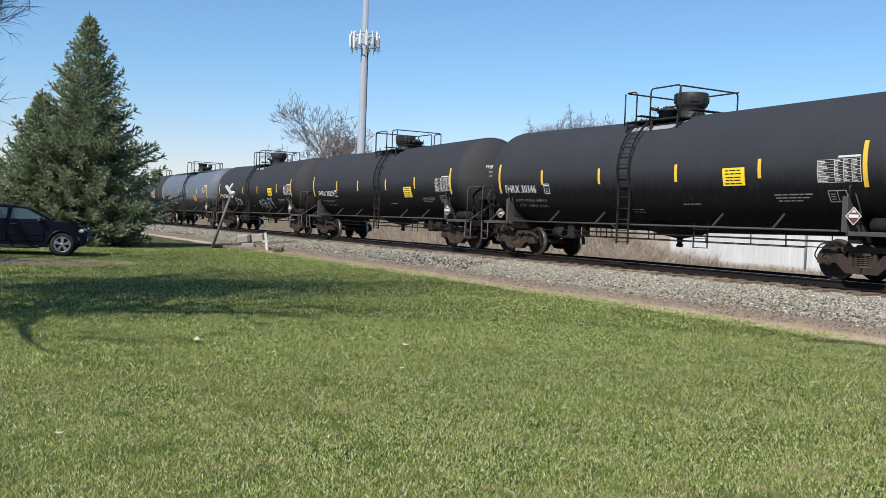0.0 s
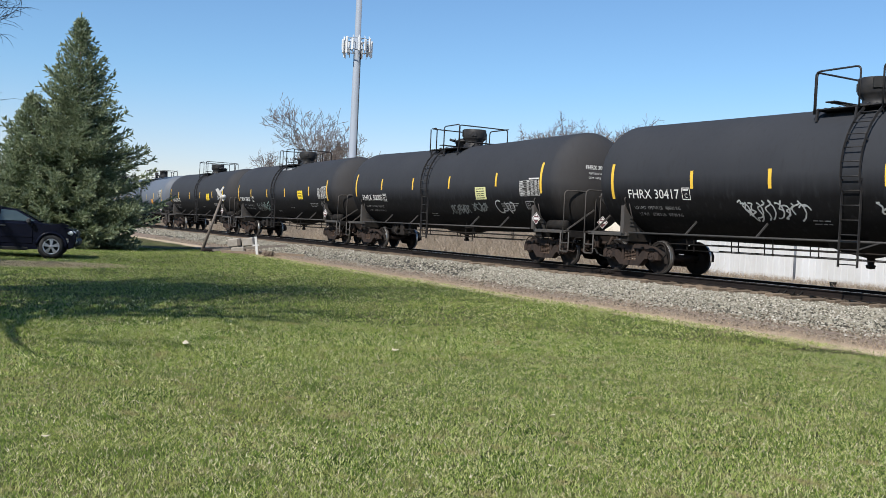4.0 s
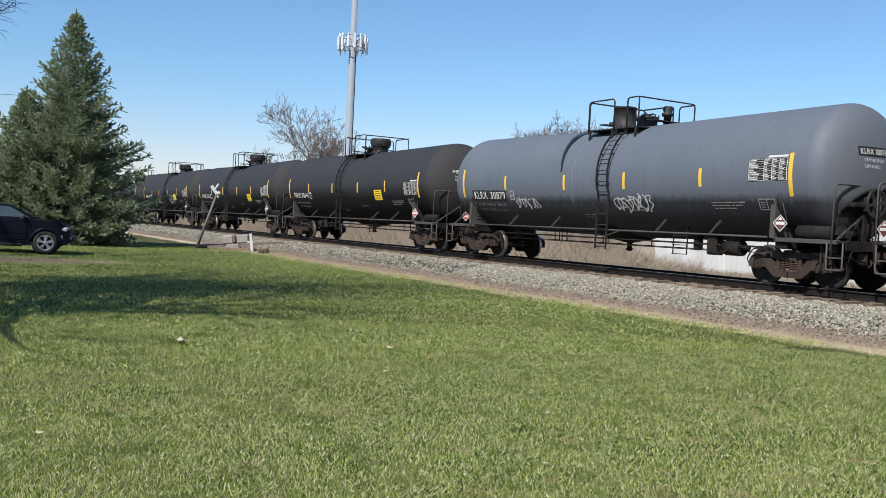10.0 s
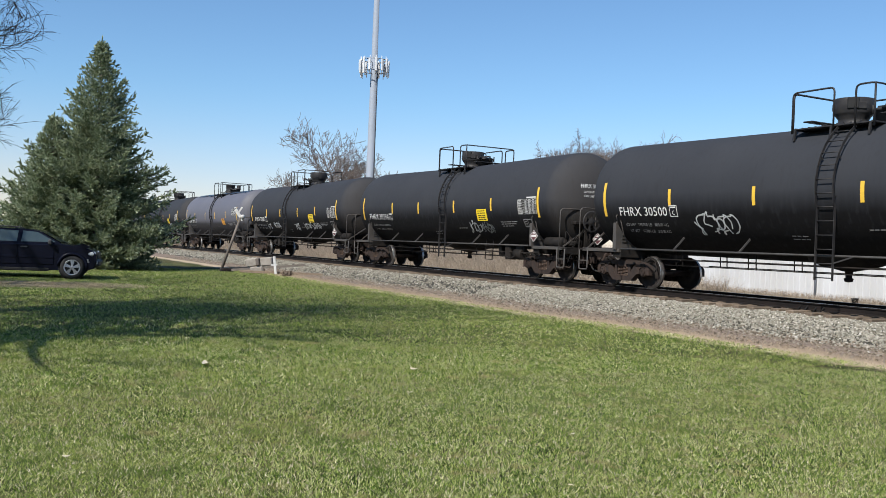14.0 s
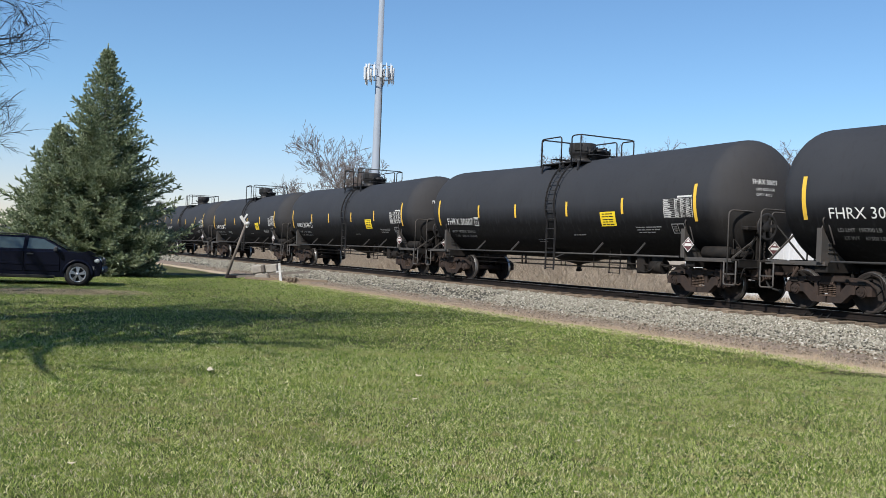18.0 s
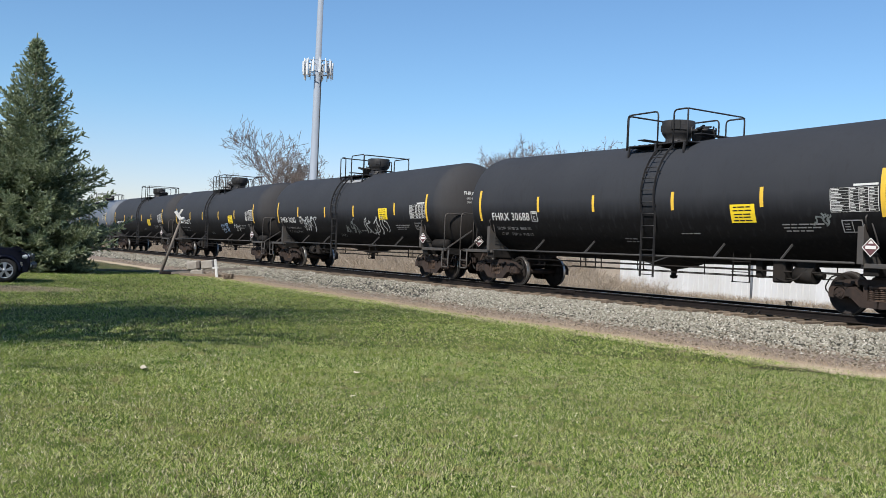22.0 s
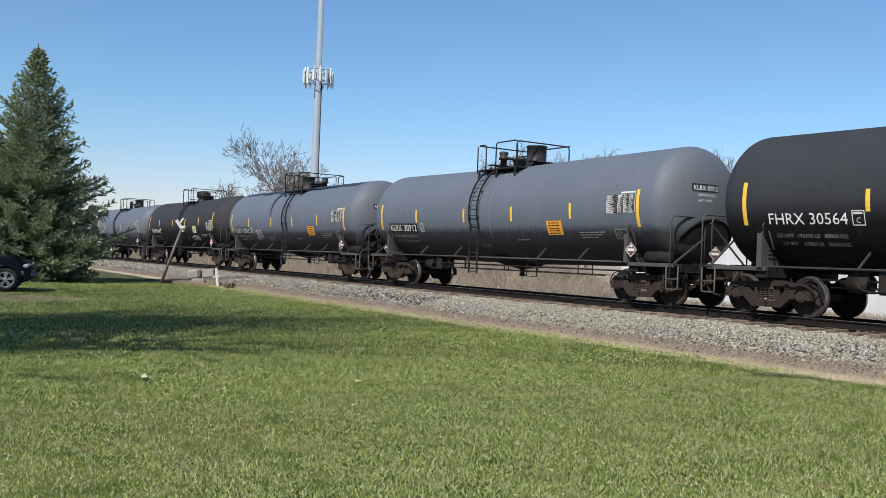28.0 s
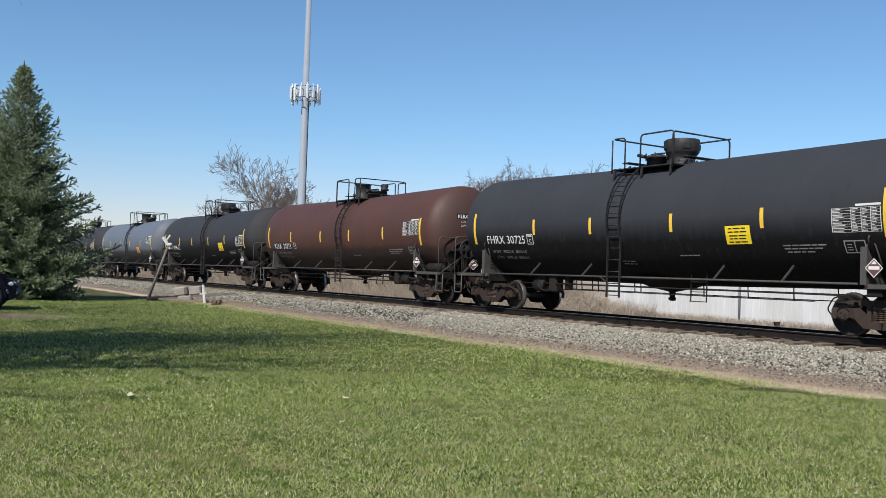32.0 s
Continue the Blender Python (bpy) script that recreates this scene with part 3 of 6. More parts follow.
def car_meshes():
    """The pieces that all cars share, made once."""
    P = {}

    def keep(name, bm, m):
        P[name] = mesh_of(name, bm, m)

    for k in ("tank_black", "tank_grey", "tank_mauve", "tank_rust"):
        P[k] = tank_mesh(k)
    P["ladder"] = ladder_mesh()
    for k in ("tank_grey", "tank_mauve", "tank_rust"):
        bm = bmesh.new()
        lathe(bm, [(-0.06, R - 0.002), (-0.035, R + 0.012), (0.035, R + 0.012), (0.06, R - 0.002)], (0, 0, ZC), "x", 64)
        P["weld_" + k] = mesh_of("weld_band", bm, k)
    # black product that ran down from the walkway on some grey tanks
    bm = bmesh.new()
    prev = None
    for i in range(21):
        s = 0.1 + 2.3 * i / 20
        a = math.pi / 2 - s / R
        c = -1.25 - 0.35 * math.sin(s * 1.1) * math.exp(-s * 0.3) + 0.05 * noise.noise(Vector((s * 3, 1, 0)))
        w = 0.13 * (1 - 0.75 * (i / 20) ** 2) * (0.8 + 0.5 * noise.noise(Vector((s * 4, 5, 0))))
        row = [bm.verts.new((c + e * w, -(R + 0.006) * math.cos(a), ZC + (R + 0.006) * math.sin(a))) for e in (-1, 0, 1)]
        if prev:
            for j in range(2):
                bm.faces.new((prev[j], prev[j + 1], row[j + 1], row[j])).smooth = True
        prev = row
    keep("streak", bm, "spill")
    # walkway round the fittings: a curved pad and a grating carried on brackets
    bm = bmesh.new()
    for s in (-1, 1):
        box(bm, (0.31, s * 0.86, 4.08), (2.2, 0.46, 0.035), bevel=0.008)
        for i in range(12):
            box(bm, (-0.7 + i * 0.184, s * 0.86, 4.102), (0.03, 0.44, 0.018))
        for u in (-0.7, 0.3, 1.3):
            beam(bm, (u, s * 1.08, 4.07), (u, s * 0.72, 4.09), 0.05, 0.06, (0, 0, 1))
            beam(bm, (u, s * 1.08, 4.06), (u, s * 1.12, 3.80), 0.05, 0.05, (1, 0, 0))
    for u in (-0.72, 1.34):
        box(bm, (u, 0, 4.32), (0.26, 1.3, 0.03), bevel=0.008)
    keep("walkway", bm, "pipe")
    bm = bmesh.new()
    z = 4.93
    tube(bm, bent([(-0.75, -1.1, 3.98), (-0.75, -1.1, z), (-0.75, 1.1, z), (-0.75, 1.1, 3.98)]), 0.023)
    tube(bm, bent([(-0.78, -1.1, 3.98), (-0.78, -1.1, z + 0.02), (0.36, -1.1, z + 0.02), (0.36, -1.1, 4.02)]), 0.023)
    tube(bm, bent([(-0.78, 1.1, z + 0.02), (0.5, 1.1, z + 0.02), (0.5, 1.1, 4.02)]), 0.023)
    keep("guard_rail", bm, "pipe")
    bm = bmesh.new()
    tube(bm, bent([(0.92, -1.1, 3.98), (0.92, -1.1, z), (1.37, -1.1, z), (1.37, 1.1, z), (1.37, 1.1, 3.98)]), 0.023)
    tube(bm, bent([(1.40, -1.1, 3.98), (1.40, -1.1, z - 0.02)], 0.1), 0.023)
    tube(bm, bent([(1.37, 1.1, z - 0.02), (0.75, 1.1, z - 0.02), (0.75, 1.1, 4.0)]), 0.023)
    keep("guard_rail_b", bm, "pipe")
    # valve housing: a drum that widens above its flange, with a flap over the port
    bm = bmesh.new()
    lathe(bm, [(4.10, 0.0), (4.10, 0.41), (4.25, 0.41), (4.27, 0.34), (4.40, 0.34), (4.50, 0.42), (4.54, 0.445), (4.86, 0.45), (4.875, 0.44), (4.86, 0.42), (4.84, 0.0)], (-0.1, 0, 0), "z", 32)
    for i in range(12):
        a = math.pi * 2 * i / 12
        cyl(bm, (-0.1 + 0.385 * math.cos(a), 0.385 * math.sin(a), 4.24), (-0.1 + 0.385 * math.cos(a), 0.385 * math.sin(a), 4.31), 0.02, n=6)
    for a in (120, 215, 330):
        q = Vector((math.cos(radians(a)), math.sin(radians(a)), 0)) * 0.45
        box(bm, (-0.1 + q.x, q.y, 4.68), (0.20, 0.035, 0.17), Matrix.Rotation(radians(a + 90), 4, "Z"), 0.012)
    box(bm, (-0.1 + 0.45 * math.cos(radians(305)), 0.45 * math.sin(radians(305)), 4.73), (0.26, 0.05, 0.27), Matrix.Rotation(radians(35), 4, "Z"), 0.05)
    for f in list(bm.faces)[-26:]:
        f.material_index = 1
    keep("valve_housing", bm, ("pipe", "ink"))
    bm = bmesh.new()
    lathe(bm, [(4.10, 0.0), (4.10, 0.36), (4.24, 0.36), (4.25, 0.325), (4.82, 0.325), (4.83, 0.35), (4.87, 0.35), (4.885, 0.31), (4.89, 0.0)], (-0.1, 0, 0), "z", 28)
    cyl(bm, (-0.40, -0.18, 4.38), (-0.52, -0.24, 4.38), 0.07, n=10)
    box(bm, (-0.1, -0.33, 4.86), (0.12, 0.06, 0.05), bevel=0.012)
    keep("valve_drum", bm, "pipe")
    # plate welded to the shell under the walkway
    bm = bmesh.new()
    rows = []
    for k in range(5):
        e = k / 4
        rows.append([bm.verts.new(on_tank(u, 0.34 * e, 3.86, 0.012)) for u in (-0.95 + 0.36 * (1 - e), -0.5, 0.0, 0.5, 0.98 + 0.05 * e)])
    for a, b in zip(rows[:-1], rows[1:]):
        for k in range(4):
            bm.faces.new((a[k], a[k + 1], b[k + 1], b[k])).smooth = True
    keep("walkway_plate", bm, "plate_grey")
    bm = bmesh.new()
    lathe(bm, [(4.1, 0.0), (4.1, 0.30), (4.46, 0.30), (4.47, 0.34), (4.52, 0.34), (4.56, 0.2), (4.57, 0.0)], (0.86, 0.1, 0), "z", 24)
    for i in range(6):
        a = math.pi * 2 * i / 6
        cyl(bm, (0.86 + 0.33 * math.cos(a), 0.1 + 0.33 * math.sin(a), 4.40), (0.86 + 0.33 * math.cos(a), 0.1 + 0.33 * math.sin(a), 4.60), 0.025, n=6)
    cyl(bm, (1.0, -0.25, 4.50), (1.22, -0.30, 4.56), 0.05, n=8)
    box(bm, (0.86, 0.1, 4.6), (0.5, 0.06, 0.05), bevel=0.01)
    keep("manway", bm, "pipe")
    bm = bmesh.new()
    lathe(bm, [(4.1, 0.0), (4.1, 0.12), (4.5, 0.11), (4.5, 0.17), (4.58, 0.17), (4.62, 0.12), (4.72, 0.17), (4.78, 0.12), (4.79, 0.0)], (1.0, -0.3, 0), "z", 16)
    keep("vent", bm, "pipe")
    # side rail along the car and its slanted struts
    bm = bmesh.new()
    tube(bm, [(-6.35, -1.5, 1.11), (6.45, -1.5, 1.11)], 0.026, 8)
    keep("side_rail", bm, "grey_steel")
    bm = bmesh.new()
    beam(bm, (0, -1.5, 1.11), (0.06, -1.14, 1.50), 0.05, 0.02, (1, 0, 0))
    keep("strut", bm, "grey_steel")
    # draft sill with end deck
    bm = bmesh.new()
    box(bm, (7.35, 0, 0.95), (2.5, 0.42, 0.38), bevel=0.02)
    keep("draft_sill", bm, "frame")
    bm = bmesh.new()
    box(bm, (6.72, 0, 0.98), (0.34, 2.7, 0.26), bevel=0.02)
    keep("body_bolster", bm, "frame")
    bm = bmesh.new()
    box(bm, (8.28, 0, 1.07), (0.42, 2.86, 0.06), bevel=0.012)
    box(bm, (8.475, 0, 0.99), (0.03, 2.86, 0.20), bevel=0.006)
    keep("end_deck", bm, "frame")
    bm = bmesh.new()
    box(bm, (7.4, -1.36, 1.06), (1.7, 0.14, 0.10), bevel=0.01)
    for k in range(7):
        box(bm, (6.95 + 0.09 * k, -1.432, 1.06), (0.05, 0.004, 0.03), bevel=0.0)
    keep("side_sill", bm, "saddle")
    bm = bmesh.new()
    lathe(bm, [(6.98, 0.0), (6.98, 0.12), (7.03, 0.17), (7.85, 0.17), (7.90, 0.12), (7.90, 0.0)], (0, -1.1, 1.25), "x", 20)
    keep("air_reservoir", bm, "frame")
    # saddle web between bolster and tank
    bm = bmesh.new()
    edge = [(1.49, 1.08), (1.49, 1.86), (1.45, 1.95), (1.40, 1.94)]
    for i in range(5):
        w = 1.30 - i * 0.16
        edge.append((w, ZC - math.sqrt(R * R - w * w) - 0.003))
    edge.append((0.55, 1.08))
    slab(bm, [(-w, z) for w, z in edge], (0, 0, 0), (0, 1, 0), (0, 0, 1), 0.025)
    box(bm, (-0.06, -1.48, 1.48), (0.14, 0.025, 0.78), bevel=0.008)
    for z in (1.32, 1.42, 1.52):
        box(bm, (0.02, -1.1, z), (0.03, 0.34, 0.025))
    keep("saddle", bm, "saddle")
    bm = bmesh.new()
    tube(bm, bent([(0.03, -1.40, 1.80), (0.10, -1.60, 2.08), (0.10, -1.46, 2.12), (0.32, -1.45, 1.5)], 0.1), 0.018, 6)
    keep("grab_iron", bm, "saddle")
    # crossover rails at a car's end
    bm = bmesh.new()
    tube(bm, bent([(8.12, -1.43, 0.62), (8.12, -1.43, 2.34), (8.2, -0.25, 2.34), (8.2, -0.25, 1.1)], 0.15), 0.02, 6)
    beam(bm, (8.15, -1.3, 1.12), (8.2, -0.3, 1.78), 0.045, 0.03, (1, 0, 0))
    keep("end_rail", bm, "saddle")
    bm = bmesh.new()
    tube(bm, bent([(8.42, -0.24, 1.1), (8.42, -0.24, 2.34), (8.42, 1.43, 2.34), (8.42, 1.43, 0.62)], 0.15), 0.02, 6)
    beam(bm, (8.42, -0.3, 2.2), (8.42, 1.1, 1.1), 0.045, 0.03, (1, 0, 0))
    keep("end_rail_b", bm, "saddle")
    # step under the deck's corner
    bm = bmesh.new()
    tube(bm, bent([(8.0, -1.42, 1.05), (8.0, -1.42, 0.45), (8.4, -1.42, 0.45), (8.4, -1.42, 1.05)], 0.06), 0.022, 6)
    beam(bm, (8.0, -1.42, 0.72), (8.4, -1.42, 0.72), 0.03, 0.05, (0, 1, 0))
    keep("step", bm, "saddle")
    # coupler, hose and uncoupling bar
    bm = bmesh.new()
    box(bm, (8.52, 0, 0.85), (0.35, 0.18, 0.22), bevel=0.03)
    box(bm, (8.70, 0.06, 0.85), (0.22, 0.32, 0.30), bevel=0.06)
    box(bm, (8.66, -0.16, 0.85), (0.26, 0.12, 0.28), bevel=0.04)
    keep("coupler", bm, "truck")
    bm = bmesh.new()
    tube(bm, bent([(8.4, -0.35, 0.75), (8.5, -0.38, 0.42), (8.75, -0.2, 0.33)], 0.15), 0.028, 6)
    box(bm, (8.76, -0.19, 0.33), (0.12, 0.07, 0.10), bevel=0.02)
    tube(bm, [(7.6, -0.42, 0.80), (8.42, -0.36, 0.76)], 0.022, 6)
    keep("air_hose", bm, "rubber")
    bm = bmesh.new()
    tube(bm, bent([(8.5, -1.35, 0.62), (8.5, -1.25, 0.88), (8.52, -0.2, 0.92), (8.66, -0.05, 1.02)], 0.08), 0.015, 6)
    keep("uncoupling_bar", bm, "frame")
    # hand brake: stand, gear case, spoked wheel
    bm = bmesh.new()
    beam(bm, (8.2, -0.42, 1.1), (8.2, -0.42, 2.1), 0.16, 0.05, (1, 0, 0))
    box(bm, (8.28, -0.42, 1.92), (0.16, 0.30, 0.34), bevel=0.03)
    box(bm, (8.18, -0.75, 1.9), (0.2, 0.4, 0.12), bevel=0.03)
    beam(bm, (8.18, -0.95, 1.1), (8.18, -0.5, 1.72), 0.05, 0.05, (1, 0, 0))
    tube(bm, [(8.32, -0.46, 1.75), (8.32, -0.50, 1.1)], 0.02, 6)
    keep("brake_stand", bm, "frame")
    bm = bmesh.new()
    lathe(bm, [(8.35, 0.0), (8.35, 0.06), (8.40, 0.07), (8.40, 0.12), (8.43, 0.29), (8.42, 0.335), (8.445, 0.355), (8.47, 0.335), (8.46, 0.29), (8.43, 0.12), (8.46, 0.07), (8.46, 0.0)], (0, -0.42, 1.95), "x", 36)
    gone = []
    for f in bm.faces:
        c = f.calc_center_median() - Vector((0, -0.42, 1.95))
        r = math.hypot(c.y, c.z)
        if 0.17 < r < 0.27 and (math.degrees(math.atan2(c.z, c.y)) + 360) % 60 > 18:
            gone.append(f)
    bmesh.ops.delete(bm, geom=gone, context="FACES")
    keep("brake_wheel", bm, "pipe")
    bm = bmesh.new()
    beam(bm, (6.60, -1.40, 1.44), (6.84, -1.50, 1.44), 0.06, 0.16, (0, 0, 1))
    keep("placard_bracket", bm, "saddle")
    # hoses, rods and valves that hang below the end deck
    bm = bmesh.new()
    r3 = random.Random(31)
    beam(bm, (8.05, -1.25, 0.90), (8.05, 1.25, 0.90), 0.14, 0.16, (0, 0, 1))
    for k in range(11):
        w = -1.25 + 0.19 * k
        x = 7.72 + r3.uniform(0.0, 0.75)
        lowest = r3.uniform(0.34, 0.62)
        tube(bm, bent([(x, w, 0.98), (x + r3.uniform(-0.12, 0.12), w + r3.uniform(-0.05, 0.1), lowest), (x + r3.uniform(-0.3, 0.3), w + r3.uniform(0.1, 0.35), lowest + r3.uniform(-0.06, 0.1)), (x + r3.uniform(-0.2, 0.2), w + 0.3, 0.96)], 0.09), r3.uniform(0.018, 0.038), 6)
        if k % 2:
            box(bm, (x, w, r3.uniform(0.66, 0.86)), (r3.uniform(0.16, 0.30), r3.uniform(0.14, 0.24), r3.uniform(0.18, 0.34)), Matrix.Rotation(r3.uniform(-0.6, 0.6), 4, "Z"), 0.025)
        else:
            beam(bm, (x, w, 1.0), (x + r3.uniform(-0.25, 0.25), w + r3.uniform(-0.1, 0.1), 0.62), 0.05, 0.018, (0, 1, 0))
    tube(bm, [(7.5, -1.2, 0.80), (8.45, -1.12, 0.74)], 0.022, 6)
    tube(bm, [(7.45, -0.9, 0.72), (8.5, -0.75, 0.68)], 0.03, 6)
    keep("deck_gear", bm, "truck")
    # a padded ring that stiffens the end of the grey tanks
    bm = bmesh.new()
    tube(bm, [on_head(-0.97 * math.cos(a), 1.64 + 0.66 * math.sin(a), 0.02) for a in [radians(12 + 12 * k) for k in range(14)]], 0.034, 8)
    g = [[bm.verts.new(on_head(-0.97 * math.cos(radians(15 * k)) * f, 1.64 + 0.66 * math.sin(radians(15 * k)) * f, 0.012)) for k in range(13)] for f in (0.02, 0.35, 0.7, 1.0)]
    for a, b in zip(g[:-1], g[1:]):
        for k in range(12):
            bm.faces.new((a[k], a[k + 1], b[k + 1], b[k]))
    keep("head_brace", bm, "ink")
    # valves, pipes and levers crowded on the end deck by the hand brake
    bm = bmesh.new()
    r2 = random.Random(12)
    for k in range(7):
        x, w = 7.75 + r2.uniform(0, 0.6), -1.15 + 0.2 * k
        box(bm, (x, w, 1.17 + r2.uniform(0, 0.16)), (r2.uniform(0.08, 0.2), r2.uniform(0.1, 0.2), r2.uniform(0.14, 0.32)), Matrix.Rotation(r2.uniform(-0.5, 0.5), 4, "Z"), 0.02)
        tube(bm, bent([(x, w, 1.3), (x + r2.uniform(-0.2, 0.2), w + 0.1, 1.48 + r2.uniform(0, 0.2)), (x + r2.uniform(-0.4, 0.3), w + 0.3, 1.25), (x, w + 0.35, 0.95)], 0.08), 0.018, 6)
    cyl(bm, (8.1, -1.0, 1.26), (8.1, -0.55, 1.26), 0.10, n=12)
    for k in range(9):
        box(bm, (8.42, -0.46 + 0.012 * (k % 2), 1.66 - 0.07 * k), (0.03, 0.05, 0.06), Matrix.Rotation(radians(90 * (k % 2)), 4, "Z"), 0.01)
    keep("brake_gear", bm, "frame")
    # under the tank: outlet, skids, brake gear, long rods
    bm = bmesh.new()
    lathe(bm, [(1.16, 0.98), (0.98, 0.88), (0.86, 0.56), (0.79, 0.22), (0.76, 0.09), (0.62, 0.07), (0.60, 0.11), (0.53, 0.09), (0.51, 0.0)], (0.1, 0, 0), "z", 20)
    keep("bottom_outlet", bm, "frame")
    bm = bmesh.new()
    tube(bm, [(-5.6, 0, 0.86), (5.8, 0, 0.86)], 0.02, 6)
    keep("brake_rod", bm, "frame")
    bm = bmesh.new()
    tube(bm, [(-5.4, 0, 0.70), (4.9, 0, 0.70)], 0.013, 6)
    keep("train_line", bm, "frame")
    bm = bmesh.new()
    beam(bm, (0, 0, 1.44), (0, 0.05, 0.68), 0.035, 0.012, (1, 0, 0))
    keep("rod_hanger", bm, "frame")
    bm = bmesh.new()
    cyl(bm, (4.45, -0.6, 0.80), (4.95, -0.6, 0.80), 0.20, n=18)
    cyl(bm, (4.95, -0.6, 0.80), (5.15, -0.6, 0.80), 0.08, n=12)
    box(bm, (4.05, -0.6, 0.90), (0.34, 0.34, 0.62), bevel=0.04)
    box(bm, (4.72, -0.6, 1.02), (0.5, 0.2, 0.24), bevel=0.03)
    box(bm, (3.45, -0.6, 0.92), (0.18, 0.22, 0.48), bevel=0.03)
    tube(bm, bent([(4.0, -0.75, 0.7), (4.3, -0.8, 0.62), (4.6, -0.8, 0.7), (4.8, -0.75, 0.95)], 0.08), 0.025, 6)
    beam(bm, (3.3, -0.55, 1.16), (5.2, -0.5, 1.16), 0.06, 0.05, (0, 0, 1))
    keep("brake_cylinder", bm, "frame")
    bm = bmesh.new()
    for u in (2.25, 2.75):
        beam(bm, (u, -0.95, 1.30), (u + 0.05, -1.02, 0.55), 0.03, 0.02, (1, 0, 0))
    for z in (0.56, 0.8, 1.05):
        beam(bm, (2.27, -1.02, z), (2.8, -1.02, z), 0.02, 0.03)
    keep("rod_guard", bm, "frame")
    # truck: cast side frame, springs, bolster
    bm = bmesh.new()
    y = -1.0

    def cast(outline, thick):
        for s in (-1, 1):
            pts = [(s * px, pz) for px, pz in outline]
            slab(bm, pts if s > 0 else pts[::-1], (0, y, 0), (1, 0, 0), (0, 0, 1), thick)

    cast([(0.02, 0.77), (0.30, 0.78), (0.62, 0.77), (0.93, 0.73), (1.08, 0.66), (1.15, 0.55), (1.15, 0.38), (1.03, 0.38), (1.02, 0.53), (0.97, 0.59), (0.80, 0.59), (0.74, 0.53), (0.72, 0.60), (0.56, 0.65), (0.28, 0.66), (0.02, 0.66)], 0.17)
    cast([(0.02, 0.32), (0.27, 0.33), (0.52, 0.62), (0.70, 0.60), (0.75, 0.50), (0.74, 0.40), (0.64, 0.40), (0.40, 0.19), (0.02, 0.18)], 0.19)
    cast([(0.25, 0.74), (0.35, 0.74), (0.34, 0.30), (0.25, 0.32)], 0.15)
    keep("side_frame", bm, "truck")
    bm = bmesh.new()
    for i in range(4):
        for k in range(6):
            cyl(bm, (-0.18 + i * 0.12, y - 0.03, 0.345 + k * 0.042), (-0.18 + i * 0.12, y - 0.03, 0.37 + k * 0.042), 0.055, 0.055, 8)
    box(bm, (0, y, 0.62), (0.42, 0.2, 0.06), bevel=0.01)
    box(bm, (0, y, 0.335), (0.46, 0.2, 0.02), bevel=0.004)
    keep("spring_pack", bm, "spring")
    bm = bmesh.new()
    box(bm, (0, 0, 0.70), (0.36, 2.2, 0.26), bevel=0.04)
    cyl(bm, (0, 0, 0.80), (0, 0, 0.90), 0.2, n=16)
    for s in (-1, 1):
        beam(bm, (s * 0.45, -0.8, 0.42), (s * 0.45, 0.8, 0.42), 0.1, 0.1, (0, 0, 1))
        for w in (-0.72, 0.72):
            box(bm, (s * 0.40, w, 0.47), (0.06, 0.1, 0.32), bevel=0.01)
    keep("truck_bolster", bm, "truck")
    # brake levers, push rods and a safety chain between the wheels
    bm = bmesh.new()
    for s in (-1, 1):
        beam(bm, (s * 0.40, -0.62, 0.40), (s * 0.26, -0.58, 0.92), 0.06, 0.025, (0, 1, 0))
        beam(bm, (s * 0.52, -0.86, 0.64), (s * 0.98, -0.86, 0.86), 0.05, 0.03, (0, 1, 0))
        tube(bm, bent([(s * 0.98, -0.90, 0.86), (s * 1.22, -0.92, 0.80), (s * 1.34, -0.95, 0.55), (s * 1.18, -0.98, 0.40)], 0.08), 0.016, 6)
        box(bm, (s * 0.90, -1.09, 0.66), (0.22, 0.05, 0.10), bevel=0.02)
        box(bm, (s * 0.56, -1.12, 0.70), (0.10, 0.04, 0.08), bevel=0.015)
    tube(bm, [(-0.26, -0.58, 0.88), (0.26, -0.58, 0.90)], 0.02, 6)
    tube(bm, [(-0.40, -0.62, 0.28), (0.40, -0.62, 0.28)], 0.025, 6)
    for k in range(9):
        a = 0.4 * math.sin(k * 0.39)
        box(bm, (-0.5 + k * 0.12, -0.50, 0.92 - a * 0.35), (0.09, 0.03, 0.05), Matrix.Rotation(radians(90 * (k % 2)), 4, "X"), 0.01)
    keep("brake_rigging", bm, "frame")
    # wheelset: axle with bearings, and a wheel
    bm = bmesh.new()
    cyl(bm, (0, -0.98, 0), (0, 0.98, 0), 0.085, n=14)
    for s in (-1, 1):
        cyl(bm, (0, s * 0.92, 0), (0, s * 1.08, 0), 0.125, n=16)
        cyl(bm, (0, s * 1.08, 0), (0, s * 1.105, 0), 0.095, n=12)
        for i in range(3):
            a = math.pi * 2 * i / 3
            cyl(bm, (0.055 * math.cos(a), s * 1.1, 0.055 * math.sin(a)), (0.055 * math.cos(a), s * 1.125, 0.055 * math.sin(a)), 0.02, n=6)
    keep("axle", bm, "truck")
    bm = bmesh.new()
    # flange is on the inner side; y grows inward for the wheel nearer the viewer
    lathe(bm, [(-0.80, 0.10), (-0.80, 0.16), (-0.76, 0.18), (-0.735, 0.35), (-0.80, 0.385), (-0.80, 0.445)], (0, 0, 0), "y", 28)
    lathe(bm, [(-0.80, 0.445), (-0.79, WHEEL - 0.004), (-0.70, WHEEL)], (0, 0, 0), "y", 28, 1)
